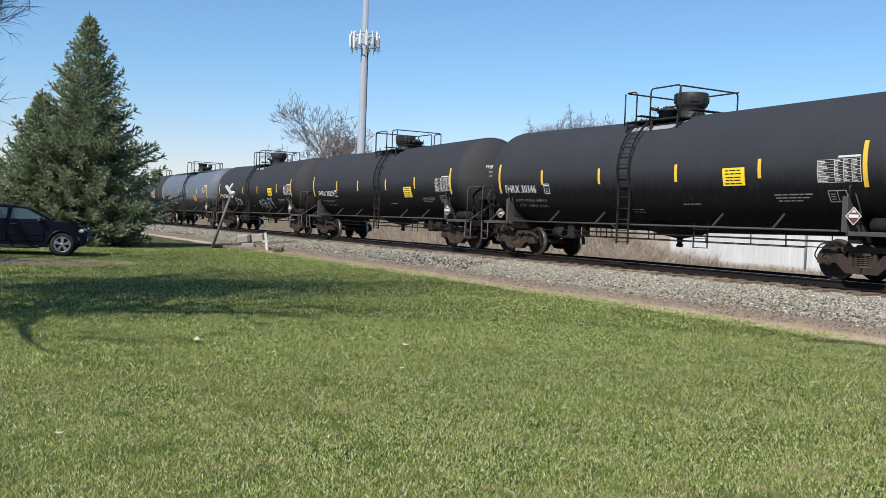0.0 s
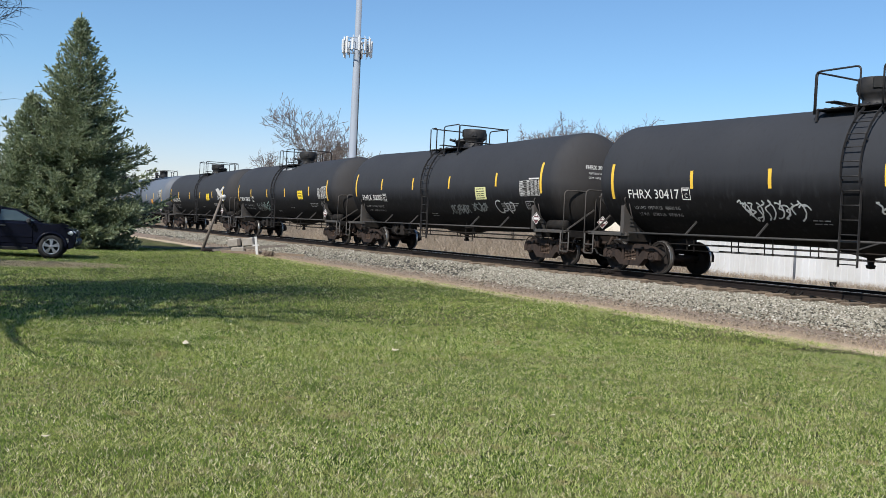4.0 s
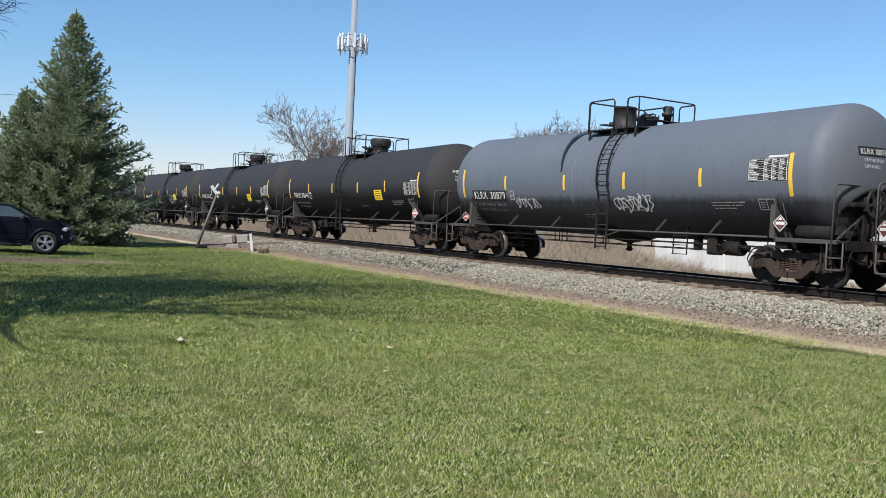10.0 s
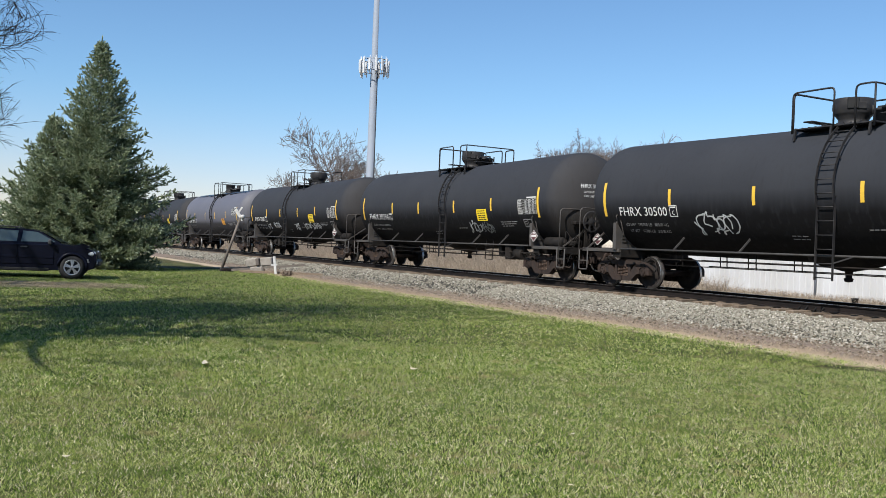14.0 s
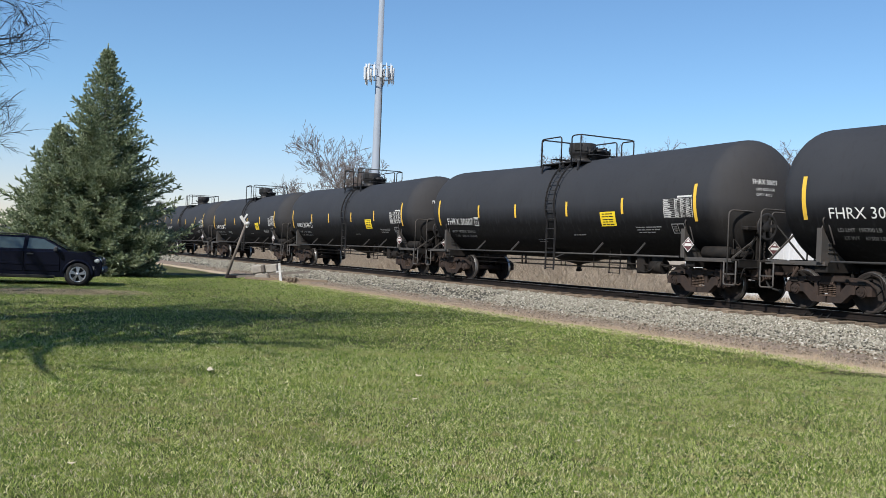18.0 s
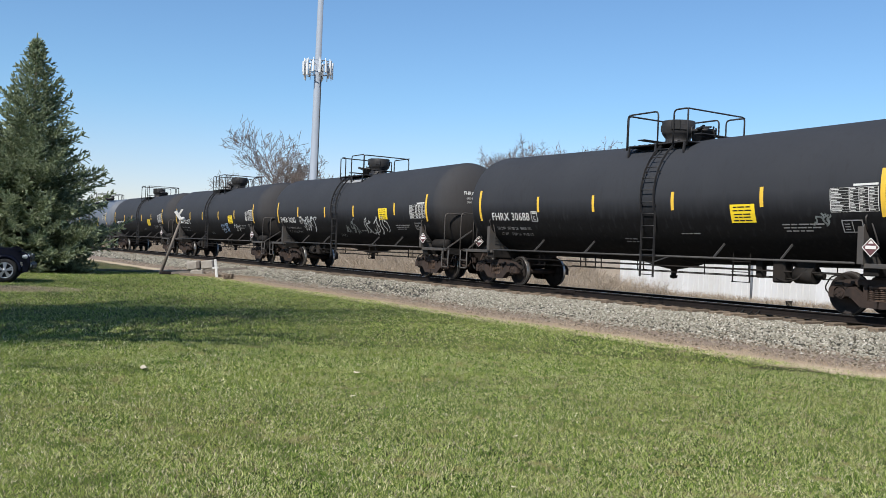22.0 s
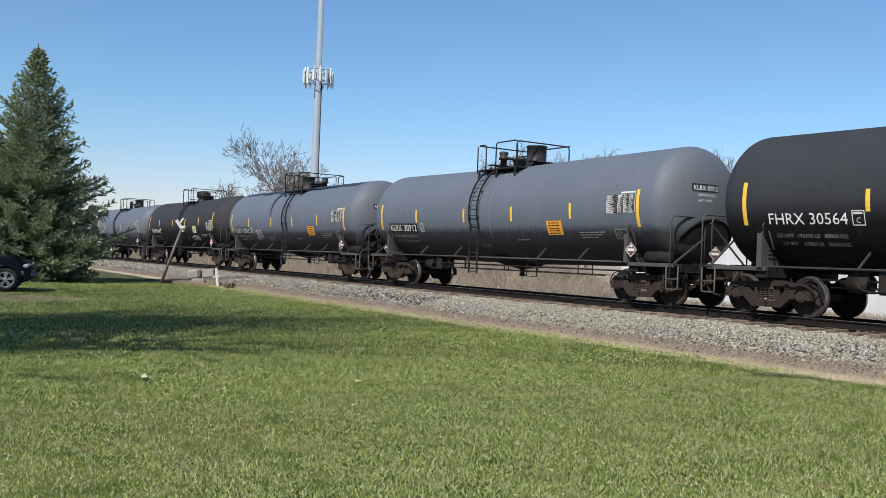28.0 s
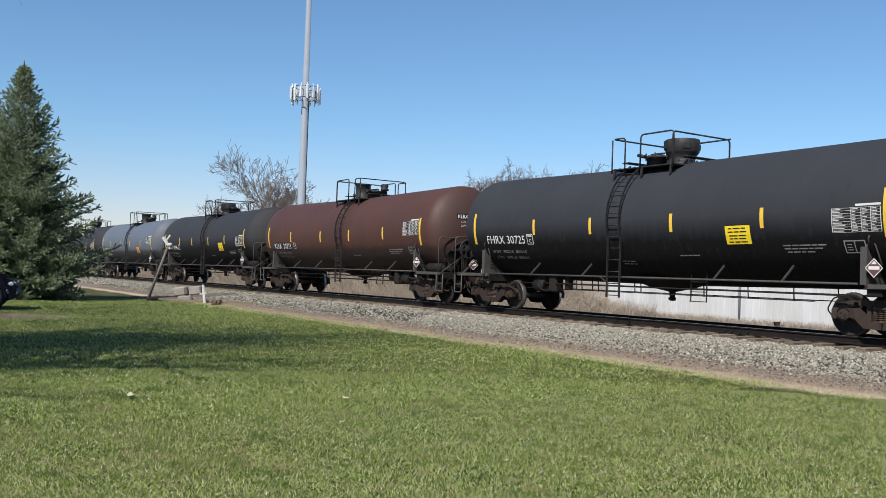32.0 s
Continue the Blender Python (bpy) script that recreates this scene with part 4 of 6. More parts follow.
    lathe(bm, [(-0.70, WHEEL), (-0.69, 0.480), (-0.672, 0.482), (-0.665, 0.46), (-0.665, 0.385), (-0.70, 0.35), (-0.70, 0.18), (-0.66, 0.16), (-0.66, 0.10)], (0, 0, 0), "y", 28)
    for i in range(5):
        a = math.pi * 2 * i / 5
        cyl(bm, (0.26 * math.cos(a), -0.755, 0.26 * math.sin(a)), (0.26 * math.cos(a), -0.735, 0.26 * math.sin(a)), 0.02, n=6)
    keep("wheel", bm, ("wheel", "tread"))
    # decals that all cars share
    bm = bmesh.new()
    patch(bm, -0.055, 0.055, 2.06, 0.0, 1.0, 0.005, ns=6)
    keep("end_stripe", bm, "yellow")
    bm = bmesh.new()
    patch(bm, -0.05, 0.05, 2.34, 0.0, 0.46, 0.005, ns=4)
    keep("stripe", bm, "yellow")
    for nm, m in (("placard", "maroon"), ("placard_red", "red")):
        bm = bmesh.new()
        slab(bm, [(-0.17, 0), (0, -0.20), (0.17, 0), (0, 0.20)], (0, 0, 0), (1, 0, 0), (0, 0, 1), 0.01)
        keep(nm, bm, m)
    bm = bmesh.new()
    slab(bm, [(-0.055, 0.08), (0.055, 0.08), (0, 0.15)], (0, -0.008, 0), (1, 0, 0), (0, 0, 1), 0.004)
    slab(bm, [(-0.105, -0.035), (0.105, -0.035), (0.105, 0.035), (-0.105, 0.035)], (0, -0.008, 0), (1, 0, 0), (0, 0, 1), 0.004)
    for s in (-1, 1):
        for e in (-0.165, 0.165):
            beam(bm, (0, -0.009, s * 0.195), (e, -0.009, 0), 0.014, 0.004, (0, 1, 0))
    keep("placard_print", bm, "table_white")
    rnd = random.Random(5)
    bm = bmesh.new()
    W, H, n, m = 1.08, 0.50, 8, 9
    patch(bm, 5.80, 5.84 + W, 2.3, -0.015, H + 0.015, 0.003, 1, 1, 4)
    for j in range(m + 1):
        patch(bm, 5.82, 5.82 + W, 2.3, H * j / m - 0.0035, H * j / m + 0.0035, 0.006, 0, 1, 1)
    for u in (5.82, 5.82 + 0.44, 5.82 + 0.66, 5.82 + 0.87, 5.82 + W):
        patch(bm, u - 0.008, u + 0.008, 2.3, 0, H, 0.0065, 0, 1, 4)
    for j in range(m):
        for a, b in ((5.84, 6.23), (6.28, 6.45), (6.50, 6.66), (6.71, 6.87)):
            w = (b - a) * (0.35 + 0.4 * rnd.random())
            patch(bm, a, a + w, 2.3, H * (j + 0.34) / m, H * (j + 0.68) / m, 0.007, 2, 1, 1)
    patch(bm, 6.35, 6.9, 2.3, H + 0.03, H + 0.075, 0.006, 0, 1, 1)
    keep("data_table", bm, ("table_white", "ink", "table_white"))
    bm = bmesh.new()
    for u0, u1, s0, s1 in ((6.02, 6.5, 0, 0.025), (6.02, 6.5, 0.27, 0.295), (6.02, 6.045, 0, 0.29), (6.475, 6.5, 0, 0.29), (6.25, 6.27, 0, 0.29)):
        patch(bm, u0, u1, 1.76, s0, s1, 0.006)
    for j in range(3):
        patch(bm, 6.08, 6.2, 1.76, 0.07 + j * 0.06, 0.09 + j * 0.06, 0.006, 0, 1, 1)
    keep("test_box", bm, "faded")
    bm = bmesh.new()
    bars(bm, 4.55, 1.93, (0.2, 0.16, 0.26, 0.12, 0.2), 0.03, 0.03, rnd)
    bars(bm, 4.57, 1.86, (0.16, 0.14, 0.22, 0.1, 0.2), 0.03, 0.03, rnd)
    bars(bm, 4.62, 1.79, (0.12, 0.16, 0.1, 0.18), 0.03, 0.04, rnd)
    bars(bm, 1.5, 1.75, (0.1, 0.1, 0.12, 0.2), 0.03, 0.03, rnd)
    bars(bm, -0.6, 1.62, (0.12, 0.1, 0.16), 0.028, 0.04, rnd)
    bars(bm, -0.6, 1.55, (0.2, 0.1, 0.1), 0.028, 0.04, rnd)
    keep("small_print", bm, "faded")
    for k, m in (("label_yellow", "label_yellow"), ("label_pale", "label_pale"), ("label_orange", "label_orange")):
        bm = bmesh.new()
        patch(bm, 3.05, 3.75, 2.0, 0.0, 0.44, 0.006, 0)
        ink = bmesh.new()
        for s, ws in ((0.36, (0.1, 0.2, 0.12)), (0.28, (0.14, 0.14, 0.18)), (0.19, (0.24, 0.2)), (0.12, (0.1, 0.1, 0.2)), (0.04, (0.14, 0.14, 0.18))):
            u = 3.40 - (sum(ws) + 0.03 * len(ws)) / 2
            for w in ws:
                patch(ink, u, u + w, 2.0, s, s + 0.03, 0.008, 0, 1, 1)
                u += w + 0.03
        keep(k, bm, m)
    keep("sheet_print", ink, "ink")
    return P


CARS = [  # paint, number, notice sheet, turned end for end, older lettering, graffiti: (colour, start, height, length, size)
    ("black", "30346", "yellow", 1, 1, ()),
    ("black", "30229", "yellow", 0, 0, ()),
    ("black", "30445", "yellow", 1, 1, (("paint_white", -3.7, 1.62, 1.3, 0.5), ("paint_white", 1.0, 1.45, 2.5, 0.66))),
    ("grey", "30969", "orange", 0, 0, ()),
    ("black", "30417", "pale", 0, 0, (("paint_white", -2.6, 1.6, 2.0, 0.5), ("paint_white", 1.2, 1.6, 1.7, 0.5), ("paint_white", 3.5, 1.7, 1.8, 0.6))),
    ("black", "30005", "pale", 1, 0, (("faint", 1.1, 1.62, 1.4, 0.35), ("faint", 2.6, 1.7, 1.0, 0.3), ("paint_white", 4.3, 1.62, 0.9, 0.5))),
    ("black", "30428", "yellow", 1, 1, (("faint", -4.1, 1.55, 1.5, 0.5), ("paint_green", -2.75, 1.6, 1.0, 0.55))),
    ("black", "30376", "yellow", 0, 1, ()),
    ("grey", "30925", "orange", 1, 0, ()),
    ("grey", "30946", "", 0, 0, (("ink", 1.9, 2.1, 0.9, 0.3),)),
    ("black", "30261", "yellow", 0, 1, ()),
    ("grey", "30879", "", 0, 0, (("paint_white", -3.9, 1.75, 1.2, 0.35), ("paint_white", 1.0, 1.7, 1.4, 0.5))),
    ("black", "30694", "yellow", 1, 0, ()),
    ("black", "30726", "yellow", 1, 0, ()),
    ("black", "30168", "yellow", 0, 0, (("paint_white", 1.6, 1.7, 1.7, 0.7),)),
    ("black", "30500", "yellow", 0, 0, (("paint_white", -3.6, 1.6, 1.4, 0.6), ("faint", 3.4, 1.7, 0.7, 0.25), ("paint_white", 4.2, 1.68, 0.9, 0.4))),
    ("black", "30294", "yellow", 0, 0, (("paint_white", 2.4, 1.55, 0.6, 0.55), ("faint", 3.0, 1.55, 0.9, 0.4))),
    ("black", "30681", "yellow", 1, 0, (("paint_white", -4.4, 1.6, 0.8, 0.4), ("paint_white", -3.0, 1.7, 1.1, 0.35), ("paint_white", 0.5, 1.6, 0.8, 0.45), ("paint_white", 2.1, 1.65, 2.4, 0.35))),
    ("mauve", "30902", "orange", 0, 0, ()),
    ("black", "30492", "yellow", 0, 0, (("paint_white", -1.6, 1.55, 1.8, 0.5), ("faint", 2.4, 1.7, 0.8, 0.3), ("paint_white", 3.3, 1.6, 1.2, 0.5))),
    ("black", "30607", "yellow", 0, 0, ()),
    ("black", "30544", "yellow", 0, 0, ()),
    ("black", "30568", "yellow", 0, 0, (("faint", -3.6, 1.75, 0.8, 0.18),)),
    ("black", "30036", "pale", 1, 0, ()),
    ("black", "30688", "yellow", 0, 0, (("faint", 5.4, 1.9, 0.4, 0.25),)),
    ("black", "30283", "yellow", 1, 1, (("paint_white", -4.3, 1.72, 1.6, 0.66), ("faint", 0.2, 1.7, 0.35, 0.3), ("faint", 0.8, 1.65, 0.5, 0.6), ("paint_white", 2.0, 1.6, 1.9, 0.66))),
    ("black", "30652", "yellow", 1, 0, (("paint_blue", 1.7, 1.6, 1.0, 0.6), ("paint_white", 3.75, 1.6, 0.9, 0.5))),
    ("black", "30594", "yellow", 0, 0, ()),
    ("grey", "30924", "yellow", 0, 0, (("faint", -3.2, 1.75, 0.8, 0.5), ("paint_white", 1.1, 1.7, 1.4, 0.5), ("faint", 2.7, 1.7, 0.8, 0.3))),
    ("grey", "30899", "yellow", 0, 0, ()),
    ("black", "30564", "yellow", 1, 0, (("paint_white", 1.9, 1.55, 2.3, 0.6),)),
    ("grey", "30912", "orange", 1, 0, ()),
    ("grey", "31012", "orange", 0, 0, (("paint_white", -3.7, 1.7, 0.9, 0.5), ("faint", -1.9, 1.65, 0.7, 0.25))),
    ("black", "30044", "pale", 0, 0, (("paint_white", 2.6, 1.62, 1.4, 0.35),)),
    ("grey", "30904", "", 1, 0, ()),
    ("black", "30725", "yellow", 1, 0, ()),
    ("rust", "30773", "", 0, 0, ()),
    ("black", "30390", "yellow", 0, 0, ()),
    ("grey", "30948", "orange", 0, 0, ()),
    ("black", "30602", "yellow", 1, 0, ()),
    ("black", "30211", "yellow", 0, 0, ()),
    ("black", "30477", "yellow", 1, 0, ()),
    ("black", "30129", "yellow", 0, 0, ()),
    ("black", "30631", "yellow", 0, 0, ()),
]
SPILLED = {3, 8, 18, 28, 29, 32}
STREAKED = {9, 11, 32}
PLAIN_MARK = {8, 28}
PLATED = {0, 2, 6, 25}
NUMBER_AT = {7: (-0.16, 1.88)}
STRIPES = {0: (-4.62, -1.75, 1.42, 4.2), 27: (-3.85, -1.45, 1.47, 4.15), 5: (-4.5, -1.68, 1.2, 4.4), 12: (-4.42, -1.47, 1.37, 4.09), 15: (-4.39, -1.49, 1.47, 4.2), 23: (-4.48, -1.68, 1.14, 4.41), 25: (-4.65, -1.67, 1.13, 4.64), 33: (-4.57, -1.34, 1.49, 4.31)}
SHEET_ALONG = {24: 0.13, 13: 0.2, 23: 0.22, 25: 0.3}
HIGH_SHEET = {0: 0.2, 2: 0.2, 6: 0.2, 7: 0.2, 10: 0.22, 13: -0.09, 25: 0.2, 26: 0.1, 30: 0.1, 5: 0.12, 23: 0.1, 33: 0.08}


def scrawl(colour, u, z, length, size, seed):
    """Spray-can loops: a wandering line laid on the shell."""
    rnd = random.Random(seed)
    bm = bmesh.new()
    size *= 1.12
    n = max(3, int(length / size * 3.0))
    for k in range(n):
        c = u + length * (k + 0.5) / n
        pts = []
        a0, turn = rnd.uniform(0, 6.28), rnd.choice((-1, 1)) * rnd.uniform(2.5, 6.0)
        rx, ry = length / n * rnd.uniform(0.45, 0.85), size * rnd.uniform(0.3, 0.5)
        kink = rnd.uniform(1.0, 2.6)
        for i in range(15):
            t = i / 14
            a = a0 + turn * t
            pts.append((c + rx * math.cos(a) + 0.12 * size * math.cos(kink * a * 2), size * 0.5 + ry * math.sin(a * kink / 1.6) + 0.1 * size * math.sin(3 * a)))
        for (x0, y0), (x1, y1) in zip(pts[:-1], pts[1:]):
            d = Vector((x1 - x0, y1 - y0))
            if d.length < 1e-4:
                continue
            q = Vector((-d.y, d.x)).normalized() * 0.019
            vs = [bm.verts.new(on_tank(x, y, z, 0.005 + 0.0004 * k)) for x, y in ((x0 - q.x, y0 - q.y), (x1 - q.x, y1 - q.y), (x1 + q.x, y1 + q.y), (x0 + q.x, y0 + q.y))]
            bm.faces.new(vs)
    return mesh_of("graffiti", bm, colour)


WHEELSETS = []


def roll_up(d, u):
    """Slides a sheet at u round the shell by d metres."""
    c = ZC + sag(u)
    return Matrix.Translation((0, 0, c)) @ Matrix.Rotation(-d / R, 4, "X") @ Matrix.Translation((0, 0, -c))


def build_car(i, P):
    paint, number, sheet, turned, older, graffiti = CARS[i]
    way = pose(0, 0, 0, 0, 0, 180 if turned else 0)
    rnd = random.Random(100 + i)
    words = {"black": "matt black tank car with yellow reflector stripes on the rails", "grey": "weathered grey tank car with black belly on the rails",
             "mauve": "dull purplish grey tank car with dark belly on the rails", "rust": "rust-brown tank car with faded lettering on the rails"}[paint]
    if graffiti:
        words = "matt black tank car with spray-painted graffiti along its flank" if paint == "black" else "weathered grey tank car with small graffiti scrawls on its flank"
    car = tagged(empty("tank_car", pose(-i * PITCH, TRACK_Y, 0)), words, "tank car", "tank cars of the train")
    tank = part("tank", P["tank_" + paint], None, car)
    if i in SPILLED:
        bm = bmesh.new()
        prev = None
        for k in range(25):
            u = -6.9 + 13.8 * k / 24
            e = 0.34 + 0.12 * noise.noise(Vector((u * 0.9, i, 0)))
            row = [bm.verts.new((u, (R + 0.005) * math.sin(a), ZC + (R + 0.005) * math.cos(a))) for a in [e * (j - 4) / 4 * 1.5 for j in range(9)]]
            if prev:
                for j in range(8):
                    bm.faces.new((prev[j], row[j], row[j + 1], prev[j + 1])).smooth = True
            prev = row
        part("spill", bm, "spill", car, "black spill along the top of the tank")
    if i in STREAKED:
        part("spill", P["streak"], None, car, "black run down the shell")
    if paint != "black":
        for u in (-0.85, 0.28):
            part("weld_band", P["weld_tank_" + paint], None, car, at=pose(u, 0, sag(u)))
    # a turned car shows the ladder of its other flank
    mirror = pose(0.22, 0, 0) @ Matrix.Diagonal((-1.03, 1, 1, 1)) if turned else Matrix.Identity(4)
    part("ladder", P["ladder"], None, car, at=mirror)
    part("walkway", P["walkway"], None, car, at=mirror)
    part("guard_rail", P["guard_rail"], None, car, at=mirror)
    part("guard_rail", P["guard_rail_b"], None, car, at=mirror)
    if i in PLATED:
        part("walkway_plate", P["walkway_plate"], None, car, "pale grey unpainted plate", at=mirror)
    part("valve_housing", P["valve_housing" if paint == "black" else "valve_drum"], None, car, at=mirror @ pose(-0.30, 0, 0) if paint != "black" else mirror if turned else pose(0.15, 0, -0.05))
    part("manway", P["manway"], None, car, at=mirror if paint == "black" else mirror @ pose(-0.40, 0, 0))
    if paint != "black":
        part("vent", P["vent"], None, car, at=mirror if turned else pose(0.25, 0.45, 0))
    for turn in (0, 180):
        part("side_rail", P["side_rail"], None, car, at=pose(0, 0, 0, 0, 0, turn))
    for u in (-4.2, -1.9, 2.75, 4.65):
        part("strut", P["strut"], None, car, at=pose(u, 0, 0))
    part("bottom_outlet", P["bottom_outlet"], None, car)
    for w in (-0.75, 0.95):
        part("brake_rod", P["brake_rod"], None, car, at=pose(0, w, 0))
        part("train_line", P["train_line"], None, car, at=pose(0, w + 0.1, 0))
        for u in (-4.9, -4.65, -2.3, -2.05, 1.8, 4.4):
            part("rod_hanger", P["rod_hanger"], None, car, at=pose(u, w, 0))
    part("brake_cylinder", P["brake_cylinder"], None, car, at=Matrix.Diagonal((-1 if turned else 1, 1, 1, 1)))
    part("rod_guard", P["rod_guard"], None, car, at=pose(-0.65 if turned else 0.65, 0, 0))
    for turn in (0, 180):
        m = pose(0, 0, 0, 0, 0, turn)
        for nm in ("draft_sill", "body_bolster", "end_deck", "air_reservoir", "deck_gear"):
            part(nm, P[nm], None, car, at=m)
        for flip in (1, -1):
            part("side_sill", P["side_sill"], None, car, at=m @ Matrix.Diagonal((1, flip, 1, 1)))
        part("coupler", P["coupler"], None, car, at=m)
        part("air_hose", P["air_hose"], None, car, at=m)
        part("uncoupling_bar", P["uncoupling_bar"], None, car, at=m)
        part("end_rail", P["end_rail"], None, car, at=m)
        part("end_rail", P["end_rail_b"], None, car, at=m)
        for flip in (1, -1):
            part("step", P["step"], None, car, at=m @ Matrix.Diagonal((1, flip, 1, 1)))
    for u in (6.62, -6.62):
        for flip in (1, -1):
            part("saddle", P["saddle"], None, car, at=pose(u, 0, 0) @ Matrix.Diagonal((1, flip, 1, 1)))
        part("grab_iron", P["grab_iron"], None, car, at=pose(u, 0, 0))
    look_of = ("placard_red", "red diamond placard with white edge") if i in (33, 30, 12) else ("placard", "dark maroon diamond placard with white edge")
    side = part("placard", P[look_of[0]], None, car, look_of[1], at=pose(6.82, -1.53, 1.44, 0, 0, 18) @ Matrix.Scale(0.97, 4))
    part("placard_bracket", P["placard_bracket"], None, car)
    end = part("placard", P[look_of[0]], None, car, look_of[1], at=pose(8.53, -0.22, 1.40, 0, 0, 60) @ Matrix.Scale(0.95, 4))
    for face in (side, end):
        tagged(part("placard_print", P["placard_print"], None, face), kind="stuff")
    part("brake_stand", P["brake_stand"], None, car, at=way)
    part("brake_wheel", P["brake_wheel"], None, car, at=way)
    part("brake_gear", P["brake_gear"], None, car, at=way)
    if paint != "black":
        part("head_brace", P["head_brace"], None, car, "black stiffening arc")
    # trucks
    for u in (TRUCK, -TRUCK):
        bol = part("truck_bolster", P["truck_bolster"], None, car, at=pose(u, 0, 0))
        for turn in (0, 180):
            part("side_frame", P["side_frame"], None, bol, at=pose(0, 0, 0, 0, 0, turn))
            part("spring_pack", P["spring_pack"], None, bol, at=pose(0, 0, 0, 0, 0, turn))
        part("brake_rigging", P["brake_rigging"], None, bol)
        for s in (WB, -WB):
            ax = part("axle", P["axle"], None, car)
            ax.matrix_parent_inverse = pose(u + s, 0, WHEEL)
            for turn in (0, 180):
                part("wheel", P["wheel"], None, ax, at=pose(0, 0, 0, 0, 0, turn))
            WHEELSETS.append(ax)
    # stripes and lettering
    raised = roll_up(0.2 if number.startswith("300") else 0.0, 0.1)
    for u in (-7.12, 7.0):
        part("reflector_stripe", P["end_stripe"], None, car, at=pose(u, 0, sag(u + 0.1) - sag(0.1)) @ raised)
    small = STRIPES.get(i, (-4.68, -1.80, 1.09, 4.62) if older and turned else (-4.70, -1.45, 1.42, 4.48) if older else (-4.05, -1.58, 1.38, 4.08)) if paint == "black" else (-4.45, -1.28, 1.42, 4.27)
    for u in small:
        part("reflector_stripe", P["stripe"], None, car, at=pose(u, 0, sag(u + 0.1) - sag(0.1)) @ raised)
    mark = "FHRX " if paint == "black" else "KLRX "
    bm = bmesh.new()
    if paint == "black":
        o, wide = NUMBER_AT.get(i, (-0.32, 1.82) if older else (0.0, 1.98))
        word(bm, mark + number, -6.5 + o, 2.085, 0.25, wide)
        for u0, u1, s0, s1 in ((-4.42, -4.13, 0, 0.02), (-4.42, -4.13, 0.30, 0.32), (-4.42, -4.40, 0, 0.32), (-4.15, -4.13, 0, 0.32)):
            e = 0.13 if older else 0.0
            patch(bm, u0 - e, u1 - e, 2.06, s0, s1, 0.006)
        bars(bm, -4.38 - e, 2.29, (0.2,), 0.04, 0, rnd)
        word(bm, "C", -4.33 - e, 2.11, 0.12, 0.1)
        slots = ("white",)
    else:
        if i not in PLAIN_MARK:
            patch(bm, -6.55, -5.55, 1.97, 0, 0.36, 0.005, 1)
            patch(bm, -5.52, -4.45, 1.97, 0, 0.36, 0.005, 1)
        word(bm, "KLRX", -6.47, 2.03, 0.25, 0.85, lift=0.014)
        word(bm, number, -5.44, 2.03, 0.25, 0.92, lift=0.014)
        for u0, u1, s0, s1 in ((-4.22, -4.0, 0, 0.02), (-4.22, -4.0, 0.28, 0.30), (-4.22, -4.20, 0, 0.3), (-4.02, -4.0, 0, 0.3)):
            patch(bm, u0, u1, 2.02, s0, s1, 0.006)
        word(bm, "C", -4.16, 2.06, 0.1, 0.08)
        slots = ("white", "ink")
    tagged(part("number", bm, slots, car, "white reporting mark and number"), kind="stuff")
    bm = bmesh.new()
    z0 = 3.05
    if paint != "black":
        for a in range(8):
            w0, w1 = -0.74 + a * 0.112, -0.74 + (a + 1) * 0.112
            bm.faces.new([bm.verts.new(on_head(w, z, 0.004)) for w, z in ((w0, z0 - 0.04), (w1, z0 - 0.04), (w1, z0 + 0.17), (w0, z0 + 0.17))]).material_index = 1
    word(bm, mark + number, -0.70, z0, 0.13, 0.82, on_head)
    word(bm, "CAPY " + ("30110 US GAL" if paint == "black" else "30139 GAL"), -0.60, z0 - 0.16, 0.07, 0.62, on_head)
    word(bm, "CAPY 114000 L", -0.60, z0 - 0.30, 0.07, 0.5, on_head)
    tagged(part("end_lettering", bm, slots if paint != "black" else ("white",), car, "white capacity lettering"), kind="stuff")
    bm = bmesh.new()
    word(bm, "LD LMT  195700 LB   88800 KG", -6.35, 1.80, 0.095, 1.75)
    word(bm, "LT WT    67300 LB   30500 KG", -6.25, 1.63, 0.095, 1.65)
    tagged(part("weight_lettering", bm, "faded", car, "faded weight lettering"), kind="stuff")
    part("data_table", P["data_table"], None, car, "black panel with white ruled data table", at=roll_up(-0.12 if paint == "black" else 0.14, 6.4))
    part("test_box", P["test_box"], None, car)
    tagged(part("small_print", P["small_print"], None, car), kind="stuff")
    if sheet:
        e = SHEET_ALONG.get(i, 0.0) if paint == "black" else 0.1
        up = HIGH_SHEET.get(i, 0.0) if paint == "black" else -0.12
        notice = part("label_sheet", P["label_" + sheet], None, car, at=pose(e, 0.0, sag(3.5 + e) - sag(3.5)) @ roll_up(up, 3.5), label={"yellow": "yellow notice", "pale": "pale yellow notice", "orange": "orange-yellow notice"}[sheet])
        tagged(part("sheet_print", P["sheet_print"], None, notice), kind="stuff")
    for k, g in enumerate(graffiti):
        part("graffiti", scrawl(*g, seed=i * 10 + k), None, car, "sprayed scrawl")
    return car


P = car_meshes()
TRAIN = [build_car(i, P) for i in range(len(CARS))]


# ---- ground and track ----
LAWN = -0.54


